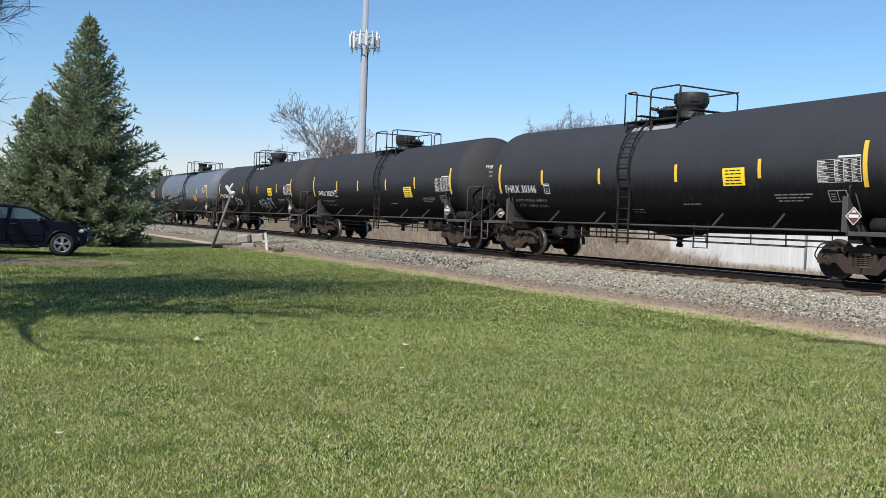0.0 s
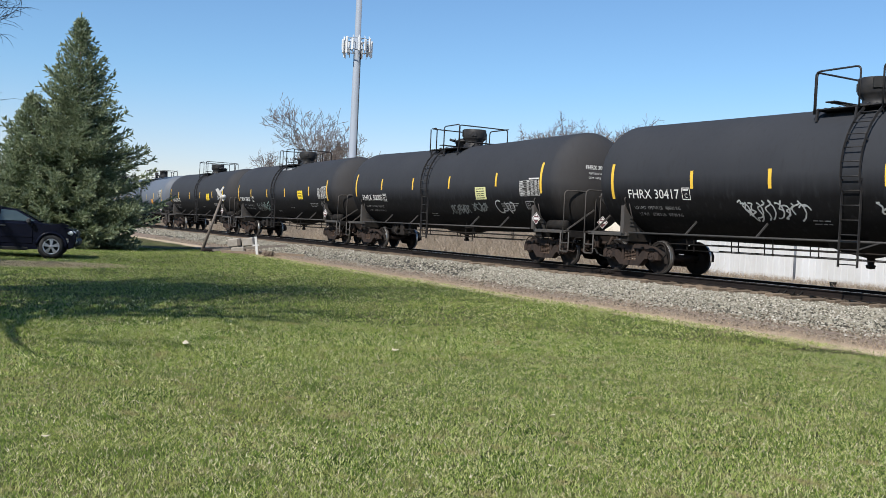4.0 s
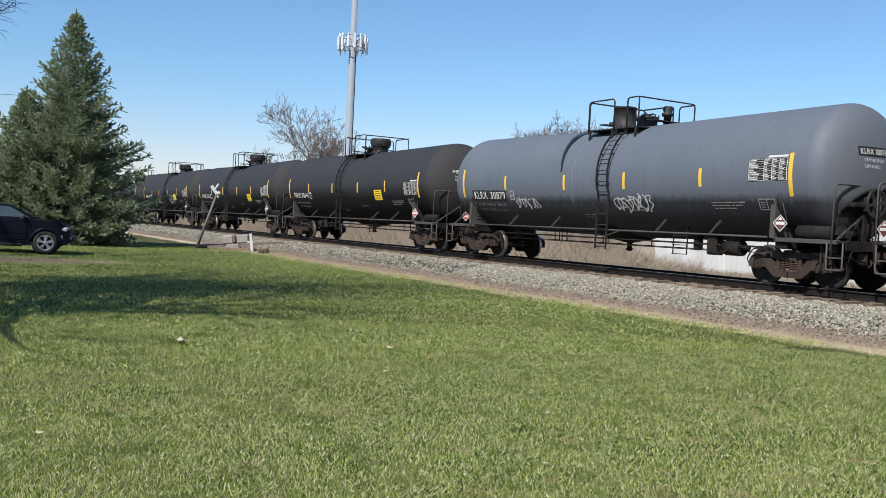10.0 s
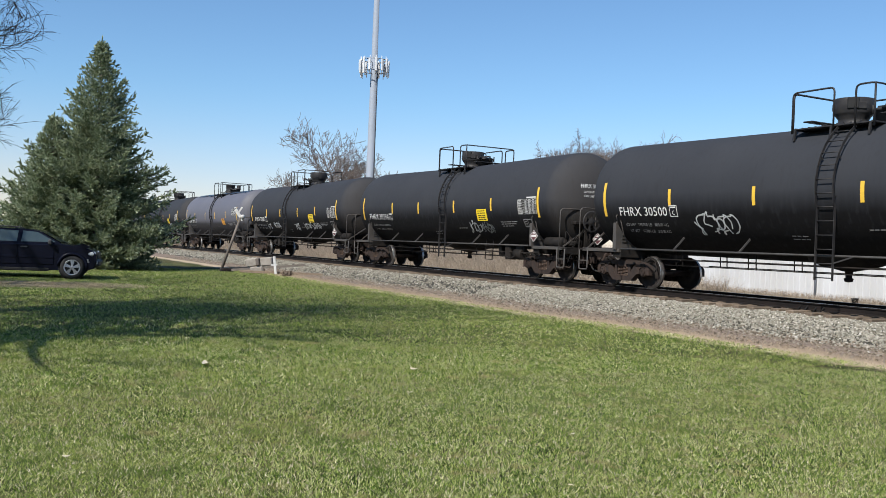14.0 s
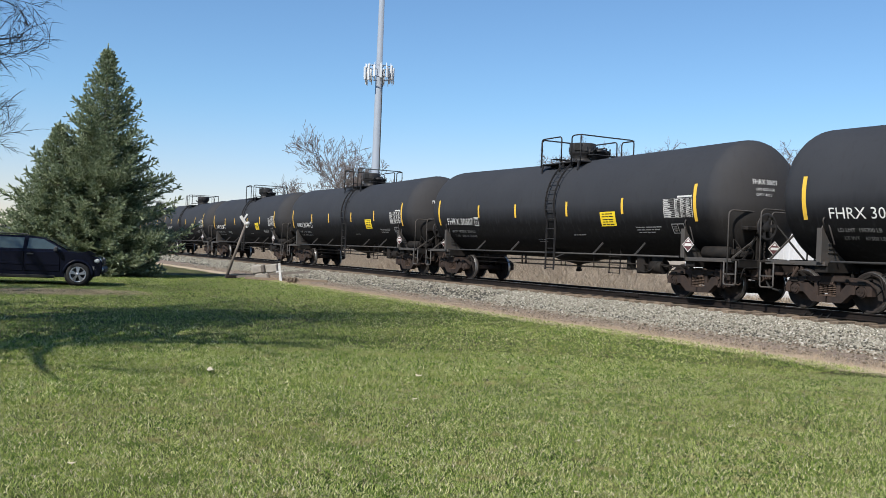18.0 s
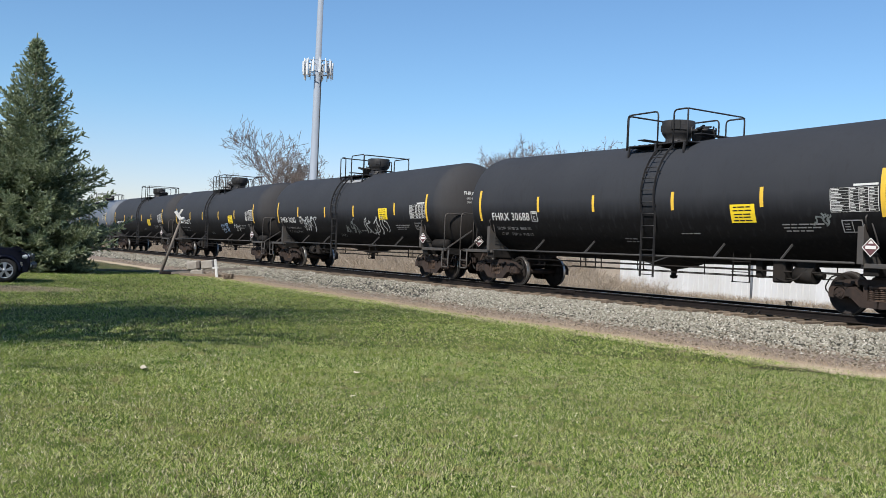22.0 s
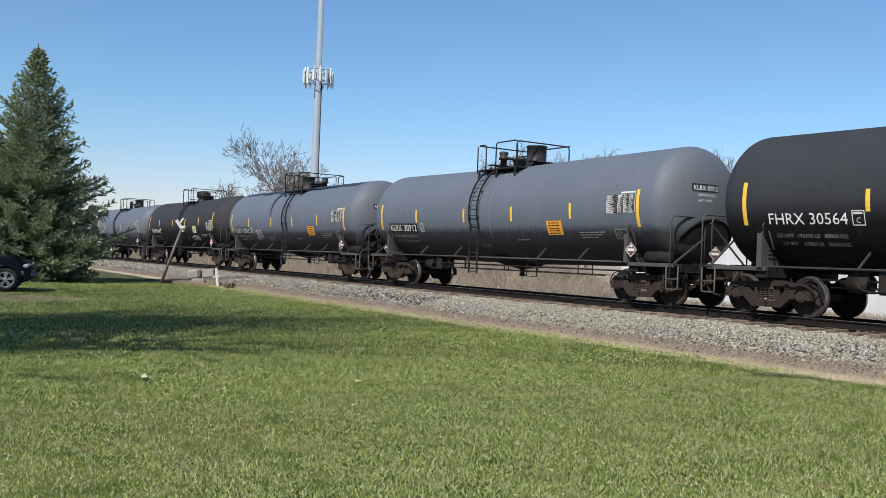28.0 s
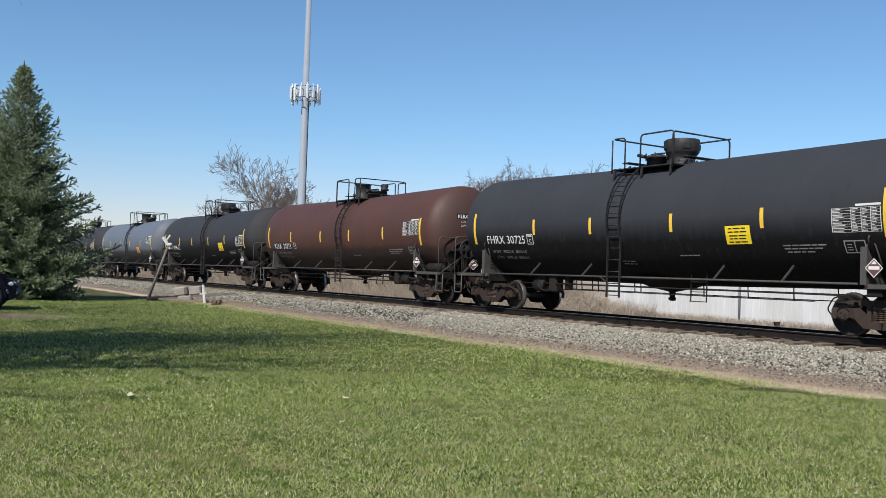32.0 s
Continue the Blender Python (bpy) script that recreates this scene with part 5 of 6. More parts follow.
def ground_z(x, y):
    """Height of the ground: the lawn, the track bed's flanks, the field beyond."""
    n = 0.035 * noise.noise(Vector((x * 0.25, y * 0.25, 0))) + 0.015 * noise.noise(Vector((x * 0.9, y * 0.9, 4)))
    if y < 11.5:
        return LAWN + n
    if y < 14.4:
        return LAWN + n * 0.6 + 0.04 * (y - 11.5) / 2.9
    if y < 23:
        return LAWN - 0.05
    # a weedy bank beyond the track, up to where the white building stands
    s = max(0.0, min(1.0, (y - 24.2) / 4.0)) * max(0.0, min(1.0, (-31.5 - x) / 4.0)) * max(0.0, min(1.0, (60.0 - y) / 12.0))
    return LAWN - 0.08 + n + 1.15 * s * s * (3 - 2 * s) + 2.5 * n * s


def ground_mat():
    m = bpy.data.materials.new("ground")
    m.use_nodes = True
    nt = m.node_tree
    b = nt.nodes["Principled BSDF"]
    b.inputs["Roughness"].default_value = 0.95
    b.inputs["Specular IOR Level"].default_value = 0.15
    co = nt.nodes.new("ShaderNodeTexCoord")
    sep = nt.nodes.new("ShaderNodeSeparateXYZ")
    nt.links.new(co.outputs["Object"], sep.inputs[0])

    def noise_of(scale, detail=5):
        n = nt.nodes.new("ShaderNodeTexNoise")
        n.inputs["Scale"].default_value, n.inputs["Detail"].default_value = scale, detail
        nt.links.new(co.outputs["Object"], n.inputs["Vector"])
        return n.outputs["Fac"]

    def mix(f, a, c):
        x = nt.nodes.new("ShaderNodeMix")
        x.data_type = "RGBA"
        nt.links.new(f, x.inputs[0])
        for s, v in ((6, a), (7, c)):
            if isinstance(v, tuple):
                x.inputs[s].default_value = (*v, 1)
            else:
                nt.links.new(v, x.inputs[s])
        return x.outputs[2]

    def step(v, a, c):
        r = nt.nodes.new("ShaderNodeMapRange")
        r.inputs["From Min"].default_value, r.inputs["From Max"].default_value = a, c
        nt.links.new(v, r.inputs[0])
        return r.outputs[0]

    def plus(v, w, k):
        q = nt.nodes.new("ShaderNodeMath")
        q.operation = "MULTIPLY_ADD"
        q.inputs[1].default_value = k
        nt.links.new(w, q.inputs[0])
        nt.links.new(v, q.inputs[2])
        return q.outputs[0]

    big, mid, fine, tiny = noise_of(0.35), noise_of(1.6), noise_of(14), noise_of(60, 3)
    lawn = mix(step(fine, 0.35, 0.7), (0.014, 0.019, 0.005), (0.055, 0.066, 0.018))
    lawn = mix(step(plus(mid, fine, 0.5), 0.62, 0.9), lawn, (0.12, 0.105, 0.05))
    lawn = mix(step(big, 0.45, 0.75), lawn, (0.075, 0.09, 0.03))
    straw = mix(step(fine, 0.3, 0.7), (0.36, 0.28, 0.19), (0.52, 0.42, 0.30))
    dirt = mix(step(fine, 0.3, 0.7), (0.105, 0.08, 0.062), (0.28, 0.225, 0.18))
    dirt = mix(step(mid, 0.45, 0.7), dirt, (0.235, 0.18, 0.137))
    field = mix(step(mid, 0.35, 0.7), (0.34, 0.29, 0.23), (0.24, 0.20, 0.155))
    yy = plus(plus(sep.outputs["Y"], mid, 0.9), fine, 0.35)
    c = mix(step(yy, 12.35, 12.75), lawn, straw)
    c = mix(step(yy, 13.0, 13.5), c, dirt)
    c = mix(step(yy, 23.0, 24.0), c, field)
    nt.links.new(c, b.inputs["Base Color"])
    bp = nt.nodes.new("ShaderNodeBump")
    bp.inputs["Strength"].default_value, bp.inputs["Distance"].default_value = 0.6, 0.03
    nt.links.new(plus(fine, tiny, 0.8), bp.inputs["Height"])
    nt.links.new(bp.outputs[0], b.inputs["Normal"])
    return m


def axis_steps(near0, near1, step, far):
    v = list(np.arange(near0, near1 + 1e-6, step))
    d, a, b = step, near0, near1
    lo, hi = [], []
    while a > -far:
        d *= 1.5
        a -= d
        lo.append(a)
    d = step
    while b < far:
        d *= 1.5
        b += d
        hi.append(b)
    return lo[::-1] + v + hi


gx, gy = axis_steps(-60, 6, 0.5, 2500), axis_steps(-6, 40, 0.4, 2500)
gv = [(x, y, ground_z(x, y)) for x in gx for y in gy]
ny = len(gy)
gf = [(i * ny + j, (i + 1) * ny + j, (i + 1) * ny + j + 1, i * ny + j + 1) for i in range(len(gx) - 1) for j in range(ny - 1)]
raw("ground", gv, gf, ground_mat(), "structure", "spring lawn with straw-coloured edge and bare dirt by the track", "ground", True)

# ballast bed: a long low bank with sloping shoulders
BED = [(15.3, -0.66), (15.75, -0.548), (16.15, -0.455), (16.6, -0.33), (17.1, -0.285), (18.0, -0.255), (19.4, -0.235), (20.4, -0.23), (21.2, -0.30), (23.2, -0.64)]
bx = axis_steps(-70, 4, 0.5, 900)
bv, bf = [], []
for x in bx:
    for k, (y, z) in enumerate(BED):
        n = 0.03 * noise.noise(Vector((x * 1.3, y * 1.3, 2)))
        bv.append((x, y + (0.5 * noise.noise(Vector((x * 0.5, 7, 0))) if k == 0 else 0), z + n * (0.4 if 2 < k < 7 else 1)))
nb = len(BED)
bf = [(i * nb + j, (i + 1) * nb + j, (i + 1) * nb + j + 1, i * nb + j + 1) for i in range(len(bx) - 1) for j in range(nb - 1)]
ballast_m = mat("ballast", (0.055, 0.050, 0.038), 0.95, 0, (0.022, 0.020, 0.015), 14, 1.0, 1.0, 22, fine=0.9)
ballast = raw("ballast", bv, bf, ballast_m, "structure", "grey crushed-stone ballast bank of the railway", "ballast", True)


def in_bed(y):
    for (y0, z0), (y1, z1) in zip(BED[:-1], BED[1:]):
        if y0 <= y <= y1:
            return z0 + (z1 - z0) * (y - y0) / (y1 - y0)
    return -0.52


rs = random.Random(11)
sv, sf = [], []
CUBE = [(-1, -1, -1), (1, -1, -1), (1, 1, -1), (-1, 1, -1), (-1, -1, 1), (1, -1, 1), (1, 1, 1), (-1, 1, 1)]
CF = [(0, 3, 2, 1), (4, 5, 6, 7), (0, 1, 5, 4), (1, 2, 6, 5), (2, 3, 7, 6), (3, 0, 4, 7)]
for k in range(56000):
    far = k % 3 == 0
    x = -rs.uniform(24, 62) if far else -rs.uniform(4, 26)
    if k % 9 == 0:
        x = -rs.uniform(62, 120)
    y = rs.uniform(15.4, 17.6) if rs.random() < 0.93 else rs.uniform(17.5, 20.6)
    if y < 16.25 and rs.random() < (16.25 - y) * 1.2:
        continue
    s = rs.uniform(0.013, 0.028) * (2.2 if x < -62 else 1.35 if far else 1.0)
    z = in_bed(y) + 0.03 * noise.noise(Vector((x * 1.3, y * 1.3, 2))) + s * 0.35
    rot = Euler((rs.uniform(0, 6), rs.uniform(0, 6), rs.uniform(0, 6))).to_matrix()
    o = len(sv)
    e = (rs.uniform(0.7, 1.3), rs.uniform(0.6, 1.1), rs.uniform(0.5, 0.9))
    for q in CUBE:
        p = rot @ Vector([q[a] * s * e[a] * rs.uniform(0.6, 1.1) for a in range(3)])
        sv.append((x + p.x, y + p.y, z + p.z))
    sf += [tuple(o + i for i in f) for f in CF]
raw("ballast_stones", sv, sf, "stone", "stuff", "loose grey and pale crushed ballast stones", "stones")

# clods and stray stones in the dirt between lawn and ballast
for nm, mt, count, lb in (("dirt_clods", "clod", 8000, "small brown clods and crumbs of dirt"), ("stray_stones", "stone", 4200, "stray grey ballast stones scattered in the dirt")):
    sv, sf = [], []
    for k in range(count):
        x = -rs.uniform(3.5, 62) if k % 3 else -rs.uniform(3.5, 24)
        y = 15.9 - abs(rs.gauss(0, 0.8)) if mt == "stone" else rs.uniform(12.7, 15.9)
        if y < 12.5:
            continue
        s = rs.uniform(0.008, 0.024) if mt == "clod" else rs.uniform(0.014, 0.03)
        rot = Euler((rs.uniform(0, 6), rs.uniform(0, 6), rs.uniform(0, 6))).to_matrix()
        z = max(ground_z(x, y), in_bed(y) if y > 15.3 else -9) + s * 0.3
        o = len(sv)
        for q in CUBE:
            p = rot @ Vector([c * s * rs.uniform(0.5, 1.1) for c in q])
            sv.append((x + p.x, y + p.y, z + p.z * 0.8))
        sf += [tuple(o + i for i in f) for f in CF]
    raw(nm, sv, sf, mt, "stuff", lb, "stones" if mt == "stone" else "dirt")

# rails: head, web and foot
for k, y in enumerate((TRACK_Y - 0.755, TRACK_Y + 0.755)):
    rail = empty("rail", pose(0, y, 0))
    tagged(rail, "worn steel rail with polished top and rusty web", "rail", "rails of the track")
    bm = bmesh.new()
    prof = [(-0.075, -0.172), (0.075, -0.172), (0.075, -0.160), (0.012, -0.140), (0.010, -0.045), (0.036, -0.032), (0.036, -0.004), (-0.036, -0.004), (-0.036, -0.032), (-0.010, -0.045), (-0.012, -0.140), (-0.075, -0.160)]
    a = [bm.verts.new((-900, p, z)) for p, z in prof]
    b = [bm.verts.new((500, p, z)) for p, z in prof]
    bridge(bm, a, b, False)
    part("rail_body", bm, "rail_side", rail)
    bm = bmesh.new()
    box(bm, (-200, 0, -0.002), (1400, 0.06, 0.004))
    part("rail_head", bm, "rail_top", rail, "polished running surface")
    for x in (-9.3, -21.2, -33.1) if k == 0 else (-14.0, -26.0):
        bm = bmesh.new()
        box(bm, (0, -0.03, -0.085), (0.9, 0.03, 0.09), bevel=0.01)
        for i in range(6):
            cyl(bm, (-0.36 + i * 0.144, -0.075, -0.085), (-0.36 + i * 0.144, -0.03, -0.085), 0.02, n=6)
        part("joint_bar", bm, "rail_side", rail, at=pose(x, 0, 0))
for x in (-14.3, -14.75):
    bm = bmesh.new()
    tube(bm, bent([(x, TRACK_Y - 0.8, -0.1), (x + 0.02, TRACK_Y - 1.0, -0.26), (x + 0.2, TRACK_Y - 1.0, -0.26), (x + 0.22, TRACK_Y - 0.8, -0.08)], 0.08), 0.016, 6)
    tagged(part("bond_wire", bm, "ink"), "black bond cable looped beside the rail", "cable", "bond cables")


# ---- trees ----
def branchy(name, base, height, spread, seed, levels=4, trunk=0.2, lean=0.0, twig="twig", low=0.25, splits=(6, 4, 4, 3), sides=(7, 5, 3, 3, 3), droop=0.0, thin=0.0045, fringe=0, extra=()):
    """A leafless tree: tapered limbs that fork down to twigs."""
    rnd, rf = random.Random(seed), random.Random(seed + 500)
    tree = empty(name, pose(*base))
    bm_t = bmesh.new()
    bm_b = bmesh.new()
    shoots, shoot_faces = [], []

    def limb(p, d, length, r, level):
        n = 5 if level < 3 else 3
        pts, rad = [p], [r]
        q = p.copy()
        dd = d.copy()
        for i in range(n):
            dd = (dd + Vector((rnd.uniform(-1, 1), rnd.uniform(-1, 1), rnd.uniform(-0.6, 1) - droop * level * 0.3)) * (0.10 + 0.05 * level)).normalized()
            q = q + dd * length / n
            pts.append(q.copy())
            rad.append(max(thin, r * (1 - 0.58 * (i + 1) / n)))
        tube(bm_t if level == 0 else bm_b, pts, rad, sides[level], level == 0)
        if fringe and level >= 3:
            # fine shoots along the last twigs
            for k in range(fringe):
                j = rf.randrange(n)
                a = pts[j].lerp(pts[j + 1], rf.random())
                e = (dd + Vector((rf.uniform(-1, 1), rf.uniform(-1, 1), rf.uniform(-0.7, 1))) * 0.9).normalized() * rf.uniform(0.18, 0.5)
                w = Vector((rf.uniform(-1, 1), rf.uniform(-1, 1), rf.uniform(-1, 1))).cross(e).normalized() * thin * 0.8
                w2 = w.cross(e).normalized() * thin * 1.2
                mid = a + e * 0.55 + Vector((0, 0, 0.03))
                o = len(shoots)
                shoots.extend([tuple(a + w), tuple(a - w), tuple(a + w2), tuple(mid + w), tuple(mid - w), tuple(mid + w2), tuple(a + e)])
                for q in ((0, 1, 4, 3), (1, 2, 5, 4), (2, 0, 3, 5), (3, 4, 6), (4, 5, 6), (5, 3, 6)):
                    shoot_faces.append(tuple(o + i for i in q))
        if level >= levels:
            return
        m = splits[level]
        for k in range(m):
            t = (low if level == 0 else 0.2) + (1 - (low if level == 0 else 0.2)) * (k + rnd.uniform(0.2, 0.9)) / m
            t = min(t, 0.99)
            j = min(int(t * n), n - 1)
            s = pts[j].lerp(pts[j + 1], t * n - j)
            u, v = axes_of(dd)
            a = rnd.uniform(0, 2 * math.pi)
            side = (u * math.cos(a) + v * math.sin(a))
            ang = rnd.uniform(0.5, 0.95) * spread
            nd = (dd * math.cos(ang) + side * math.sin(ang))
            nd = (nd + Vector((0, 0, 0.25 - droop * 0.2 * level))).normalized()
            limb(s, nd, length * rnd.uniform(0.45, 0.68), rad[j] * rnd.uniform(0.5, 0.68), level + 1)

    limb(Vector((0, 0, -0.1)), Vector((lean, 0, 1)).normalized(), height * 0.62, trunk, 0)
    for z, d, length in extra:
        limb(Vector((0, 0, z)), Vector(d).normalized(), length, 0.075, 1)
    part("trunk", bm_t, "bark", tree)
    part("crown", bm_b, twig, tree, "bare twigs")
    if shoots:
        me = bpy.data.meshes.new("twigwork")
        me.from_pydata(shoots, [], shoot_faces)
        me.materials.append(M[twig])
        part("twigwork", me, None, tree, "fine end shoots")
    return tree


def spruce(base, height, radius, seed, whorls=30):
    """Whorls of boughs that sag and turn up at the tips, each carrying side shoots set with needle tufts."""
    rnd = random.Random(seed)
    tree = empty("spruce_tree", pose(*base))
    bm = bmesh.new()
    cyl(bm, (0, 0, -0.1), (0, 0, height * 0.98), 0.17, 0.012, 10)
    part("trunk", bm, "bark", tree)
    verts, faces = [], []

    def tuft(c, d, size):
        """Two crossed needle fans along a short shoot."""
        u, v = axes_of(d)
        a = rnd.uniform(0, 3.14)
        for k in range(2):
            b = a + k * 1.57
            q = (u * math.cos(b) + v * math.sin(b)) * size * 0.19
            o = len(verts)
            mid = c + d * size * 0.35
            tip = c + d * size
            verts.extend([tuple(c), tuple(mid + q), tuple(tip), tuple(mid - q)])
            faces.append((o, o + 1, o + 2, o + 3))

    for k in range(whorls):
        t = ((k + 0.3) / whorls) ** 1.2
        z = height * (0.02 + 0.95 * t)
        full = radius * (1 - t) ** 1.04 * (0.80 + 0.34 * rnd.random()) + 0.04
        m = int(6 + 7 * (1 - t))
        for j in range(m):
            a = 2 * math.pi * (j + rnd.uniform(-0.45, 0.45)) / m + k * 0.77
            out = Vector((math.cos(a), math.sin(a), 0))
            lump = 1.0 + 0.28 * noise.noise(Vector((math.cos(a) * 1.3, math.sin(a) * 1.3 + seed, z * 0.75)))
            L = lump * full * rnd.choice((0.80, 0.90, 0.98, 1.04) if t > 0.25 else (0.86, 0.94, 1.0, 1.04)) * rnd.uniform(0.85, 1.05) * min(1.0, 0.74 + 1.9 * t)
            rise = -0.10 + 0.75 * t ** 1.4 + rnd.uniform(-0.1, 0.1)
            p0 = Vector((0, 0, z))
            n = max(3, int(L / 0.17))
            side = out.cross(Vector((0, 0, 1)))
            prev = p0
            for i in range(1, n + 1):
                s = i / n
                q = p0 + out * L * s + Vector((0, 0, L * (rise * s - 0.22 * s * (1 - t) + 0.30 * s * s)))
                q.z = max(q.z, 0.06)
                d = (q - prev).normalized()
                if s > 0.25:
                    reach = (0.50 * (1.15 - s) * min(1.0, L / 1.6) + 0.14) * rnd.uniform(0.75, 1.25)
                    for sg in (-1, 1):
                        sd = (d * 0.75 + side * sg * 0.8 + Vector((0, 0, rnd.uniform(-0.2, 0.35)))).normalized()
                        c = max(1, int(reach / 0.050))
                        for e in range(c + 1):
                            tuft(q + sd * reach * e / (c + 1), (sd + Vector((rnd.uniform(-0.35, 0.35), rnd.uniform(-0.35, 0.35), rnd.uniform(-0.1, 0.5)))).normalized(), rnd.uniform(0.10, 0.19))
                    for sg in (-0.55, 0.75):
                        if rnd.random() < 0.6:
                            sd = (d * 0.7 + Vector((rnd.uniform(-0.3, 0.3), rnd.uniform(-0.3, 0.3), sg))).normalized()
                            for e in range(2 + int(reach / 0.11)):
                                tuft(q + sd * 0.075 * e, (sd + Vector((rnd.uniform(-0.4, 0.4), rnd.uniform(-0.4, 0.4), rnd.uniform(0.0, 0.5)))).normalized(), rnd.uniform(0.10, 0.17))
                    tuft(q, (d + Vector((0, 0, rnd.uniform(-0.1, 0.6)))).normalized(), rnd.uniform(0.12, 0.2))
                prev = q
            tuft(prev, (out * 0.6 + Vector((0, 0, 0.7))).normalized(), 0.24)
    for w in range(26):
        g = w / 25
        tuft(Vector((0, 0, height * (0.90 + 0.10 * g))), Vector((rnd.uniform(-1, 1) * (1.2 - g), rnd.uniform(-1, 1) * (1.2 - g), 1)).normalized(), 0.24 - 0.08 * g)
    me = bpy.data.meshes.new("crown")
    me.from_pydata(verts, [], faces)
    me.materials.append(M["needle"])
    part("crown", me, None, tree, "dense dark green needles")
    return tree


tagged(spruce((-40.8, 5.6, LAWN), 9.75, 3.95, 3, 54), "tall dense spruce with drooping dark green branches on the lawn", "spruce tree")
tagged(spruce((-40.9, 3.85, LAWN), 6.3, 2.95, 8, 40), "shorter spruce grown into its taller neighbour on the lawn", "spruce tree")
# long limbs that reach out over the lawn: height on the trunk, direction, length
NEAR_LIMBS = [(4.8, (-5.5, 1.9, 1.2), 4.2), (3.4, (-3.0, 1.5, 0.5), 3.0), (6.0, (-5.0, 2.2, 1.0), 4.0), (4.2, (-1.0, -2.0, 0.6), 3.2), (5.2, (2.5, -1.0, 0.8), 3.5)]
REACHING = [(3.3 + 0.22 * k, (-0.35 + 0.17 * (k * 5 % 7), 1, 0.10 - 0.012 * k), 2.35 + 0.04 * k) for k in range(12)]
for x, y, h, sd in ((-11.2, -3.3, 13.0, 21), (-17.0, -3.1, 15.0, 24), (-24.0, -4.4, 15.5, 27)):
    tagged(branchy("bare_tree", (x, y, LAWN), h, 1.0, sd, 4, 0.28, 0.0, splits={21: (10, 6, 5, 3), 24: (8, 6, 5, 5), 27: (8, 6, 5, 4)}[sd], sides=(8, 6, 4, 3, 3, 3), low=0.22, droop=0.35, thin=0.0042 if sd == 24 else 0.007, twig="twig_dark", fringe=6 if sd == 24 else 0, extra={21: NEAR_LIMBS, 24: REACHING}.get(sd, ())), "leafless shade tree with fine twigs on the lawn", "tree", "shade trees on the lawn")
tagged(branchy("bare_tree", (-107.2, 43.4, -0.7), 14.4, 1.25, 33, 5, 0.40, splits=(10, 6, 5, 4, 3), sides=(8, 5, 4, 3, 3, 3), low=0.22, thin=0.024), "wide leafless tree far beyond the track", "tree")
tagged(branchy("bare_tree", (-110, 38.5, -0.7), 10.0, 1.3, 35, 4, 0.2, splits=(12, 7, 5, 4), low=0.08, thin=0.02), "low leafless thicket tree far beyond the track", "tree")
for k, (az, d, h) in enumerate(((142.8, 78, 10.7), (140.2, 80, 11.3), (138.6, 79, 10.2), (130.0, 74, 9.4), (141.4, 84, 10.0))):
    x, y = d * math.cos(radians(az)), d * math.sin(radians(az))
    tagged(branchy("bare_tree", (x, y, -0.7), h, 1.35, 40 + k, 5, 0.2, splits=(11, 6, 5, 4, 3), sides=(7, 5, 3, 3, 3, 3), low=0.3, thin=0.0115, fringe=2), "leafless tree behind the white building", "tree", "trees beyond the track")


# ---- tower ----
def cell_tower(base, height, ring_z):
    t = tagged(empty("cell_tower", pose(*base)), "pale grey steel monopole cell tower with a ring of panel antennas", "cell tower")
    bm = bmesh.new()
    prof = []
    for k in range(4):
        prof += [(height * k / 4, 0.46 - 0.06 * k), (height * (k + 1) / 4, 0.415 - 0.06 * k)]
    lathe(bm, prof + [(height, 0.0)], (0, 0, 0), "z", 24)
    part("pole", bm, "galv", t)
    for zz in (ring_z - 0.7, ring_z + 0.5):
        bm = bmesh.new()
        tube(bm, [(1.4 * math.cos(a), 1.4 * math.sin(a), zz) for a in [math.pi * 2 * i / 12 for i in range(13)]], 0.05, 6, False)
        mount = part("mount_ring", bm, "galv", t)
        for i in range(6):
            a = math.pi / 3 * i
            bm = bmesh.new()
            tube(bm, [(0.3 * math.cos(a), 0.3 * math.sin(a), zz - 0.3), (1.4 * math.cos(a), 1.4 * math.sin(a), zz)], 0.04, 5)
            part("mount_arm", bm, "galv", mount)
    for i in range(14):
        a = math.pi * 2 * i / 14 + 0.15
        bm = bmesh.new()
        box(bm, (0, 0, 0), (0.14, 0.26, 1.2 + 0.3 * (i % 3)), bevel=0.04)
        cyl(bm, (-0.14, 0, -1.05), (-0.14, 0, 1.0), 0.04, n=6)
        part("panel_antenna", bm, "antenna", t, at=pose(1.62 * math.cos(a), 1.62 * math.sin(a), ring_z - 0.22 + 0.14 * (i % 2) - 0.1 * (i % 3), 0, 0, math.degrees(a)))
    bm = bmesh.new()
    tube(bm, [(0.52, 0.2, ring_z), (0.6, 0.22, 0)], 0.05, 6)
    part("cable_run", bm, "ink", t)
    return t


TD = 100.0
ta = radians(155.95)
cell_tower((TD * math.cos(ta), TD * math.sin(ta), -0.7), 44.0, TD * math.tan(radians(11.05)) + 1.7)


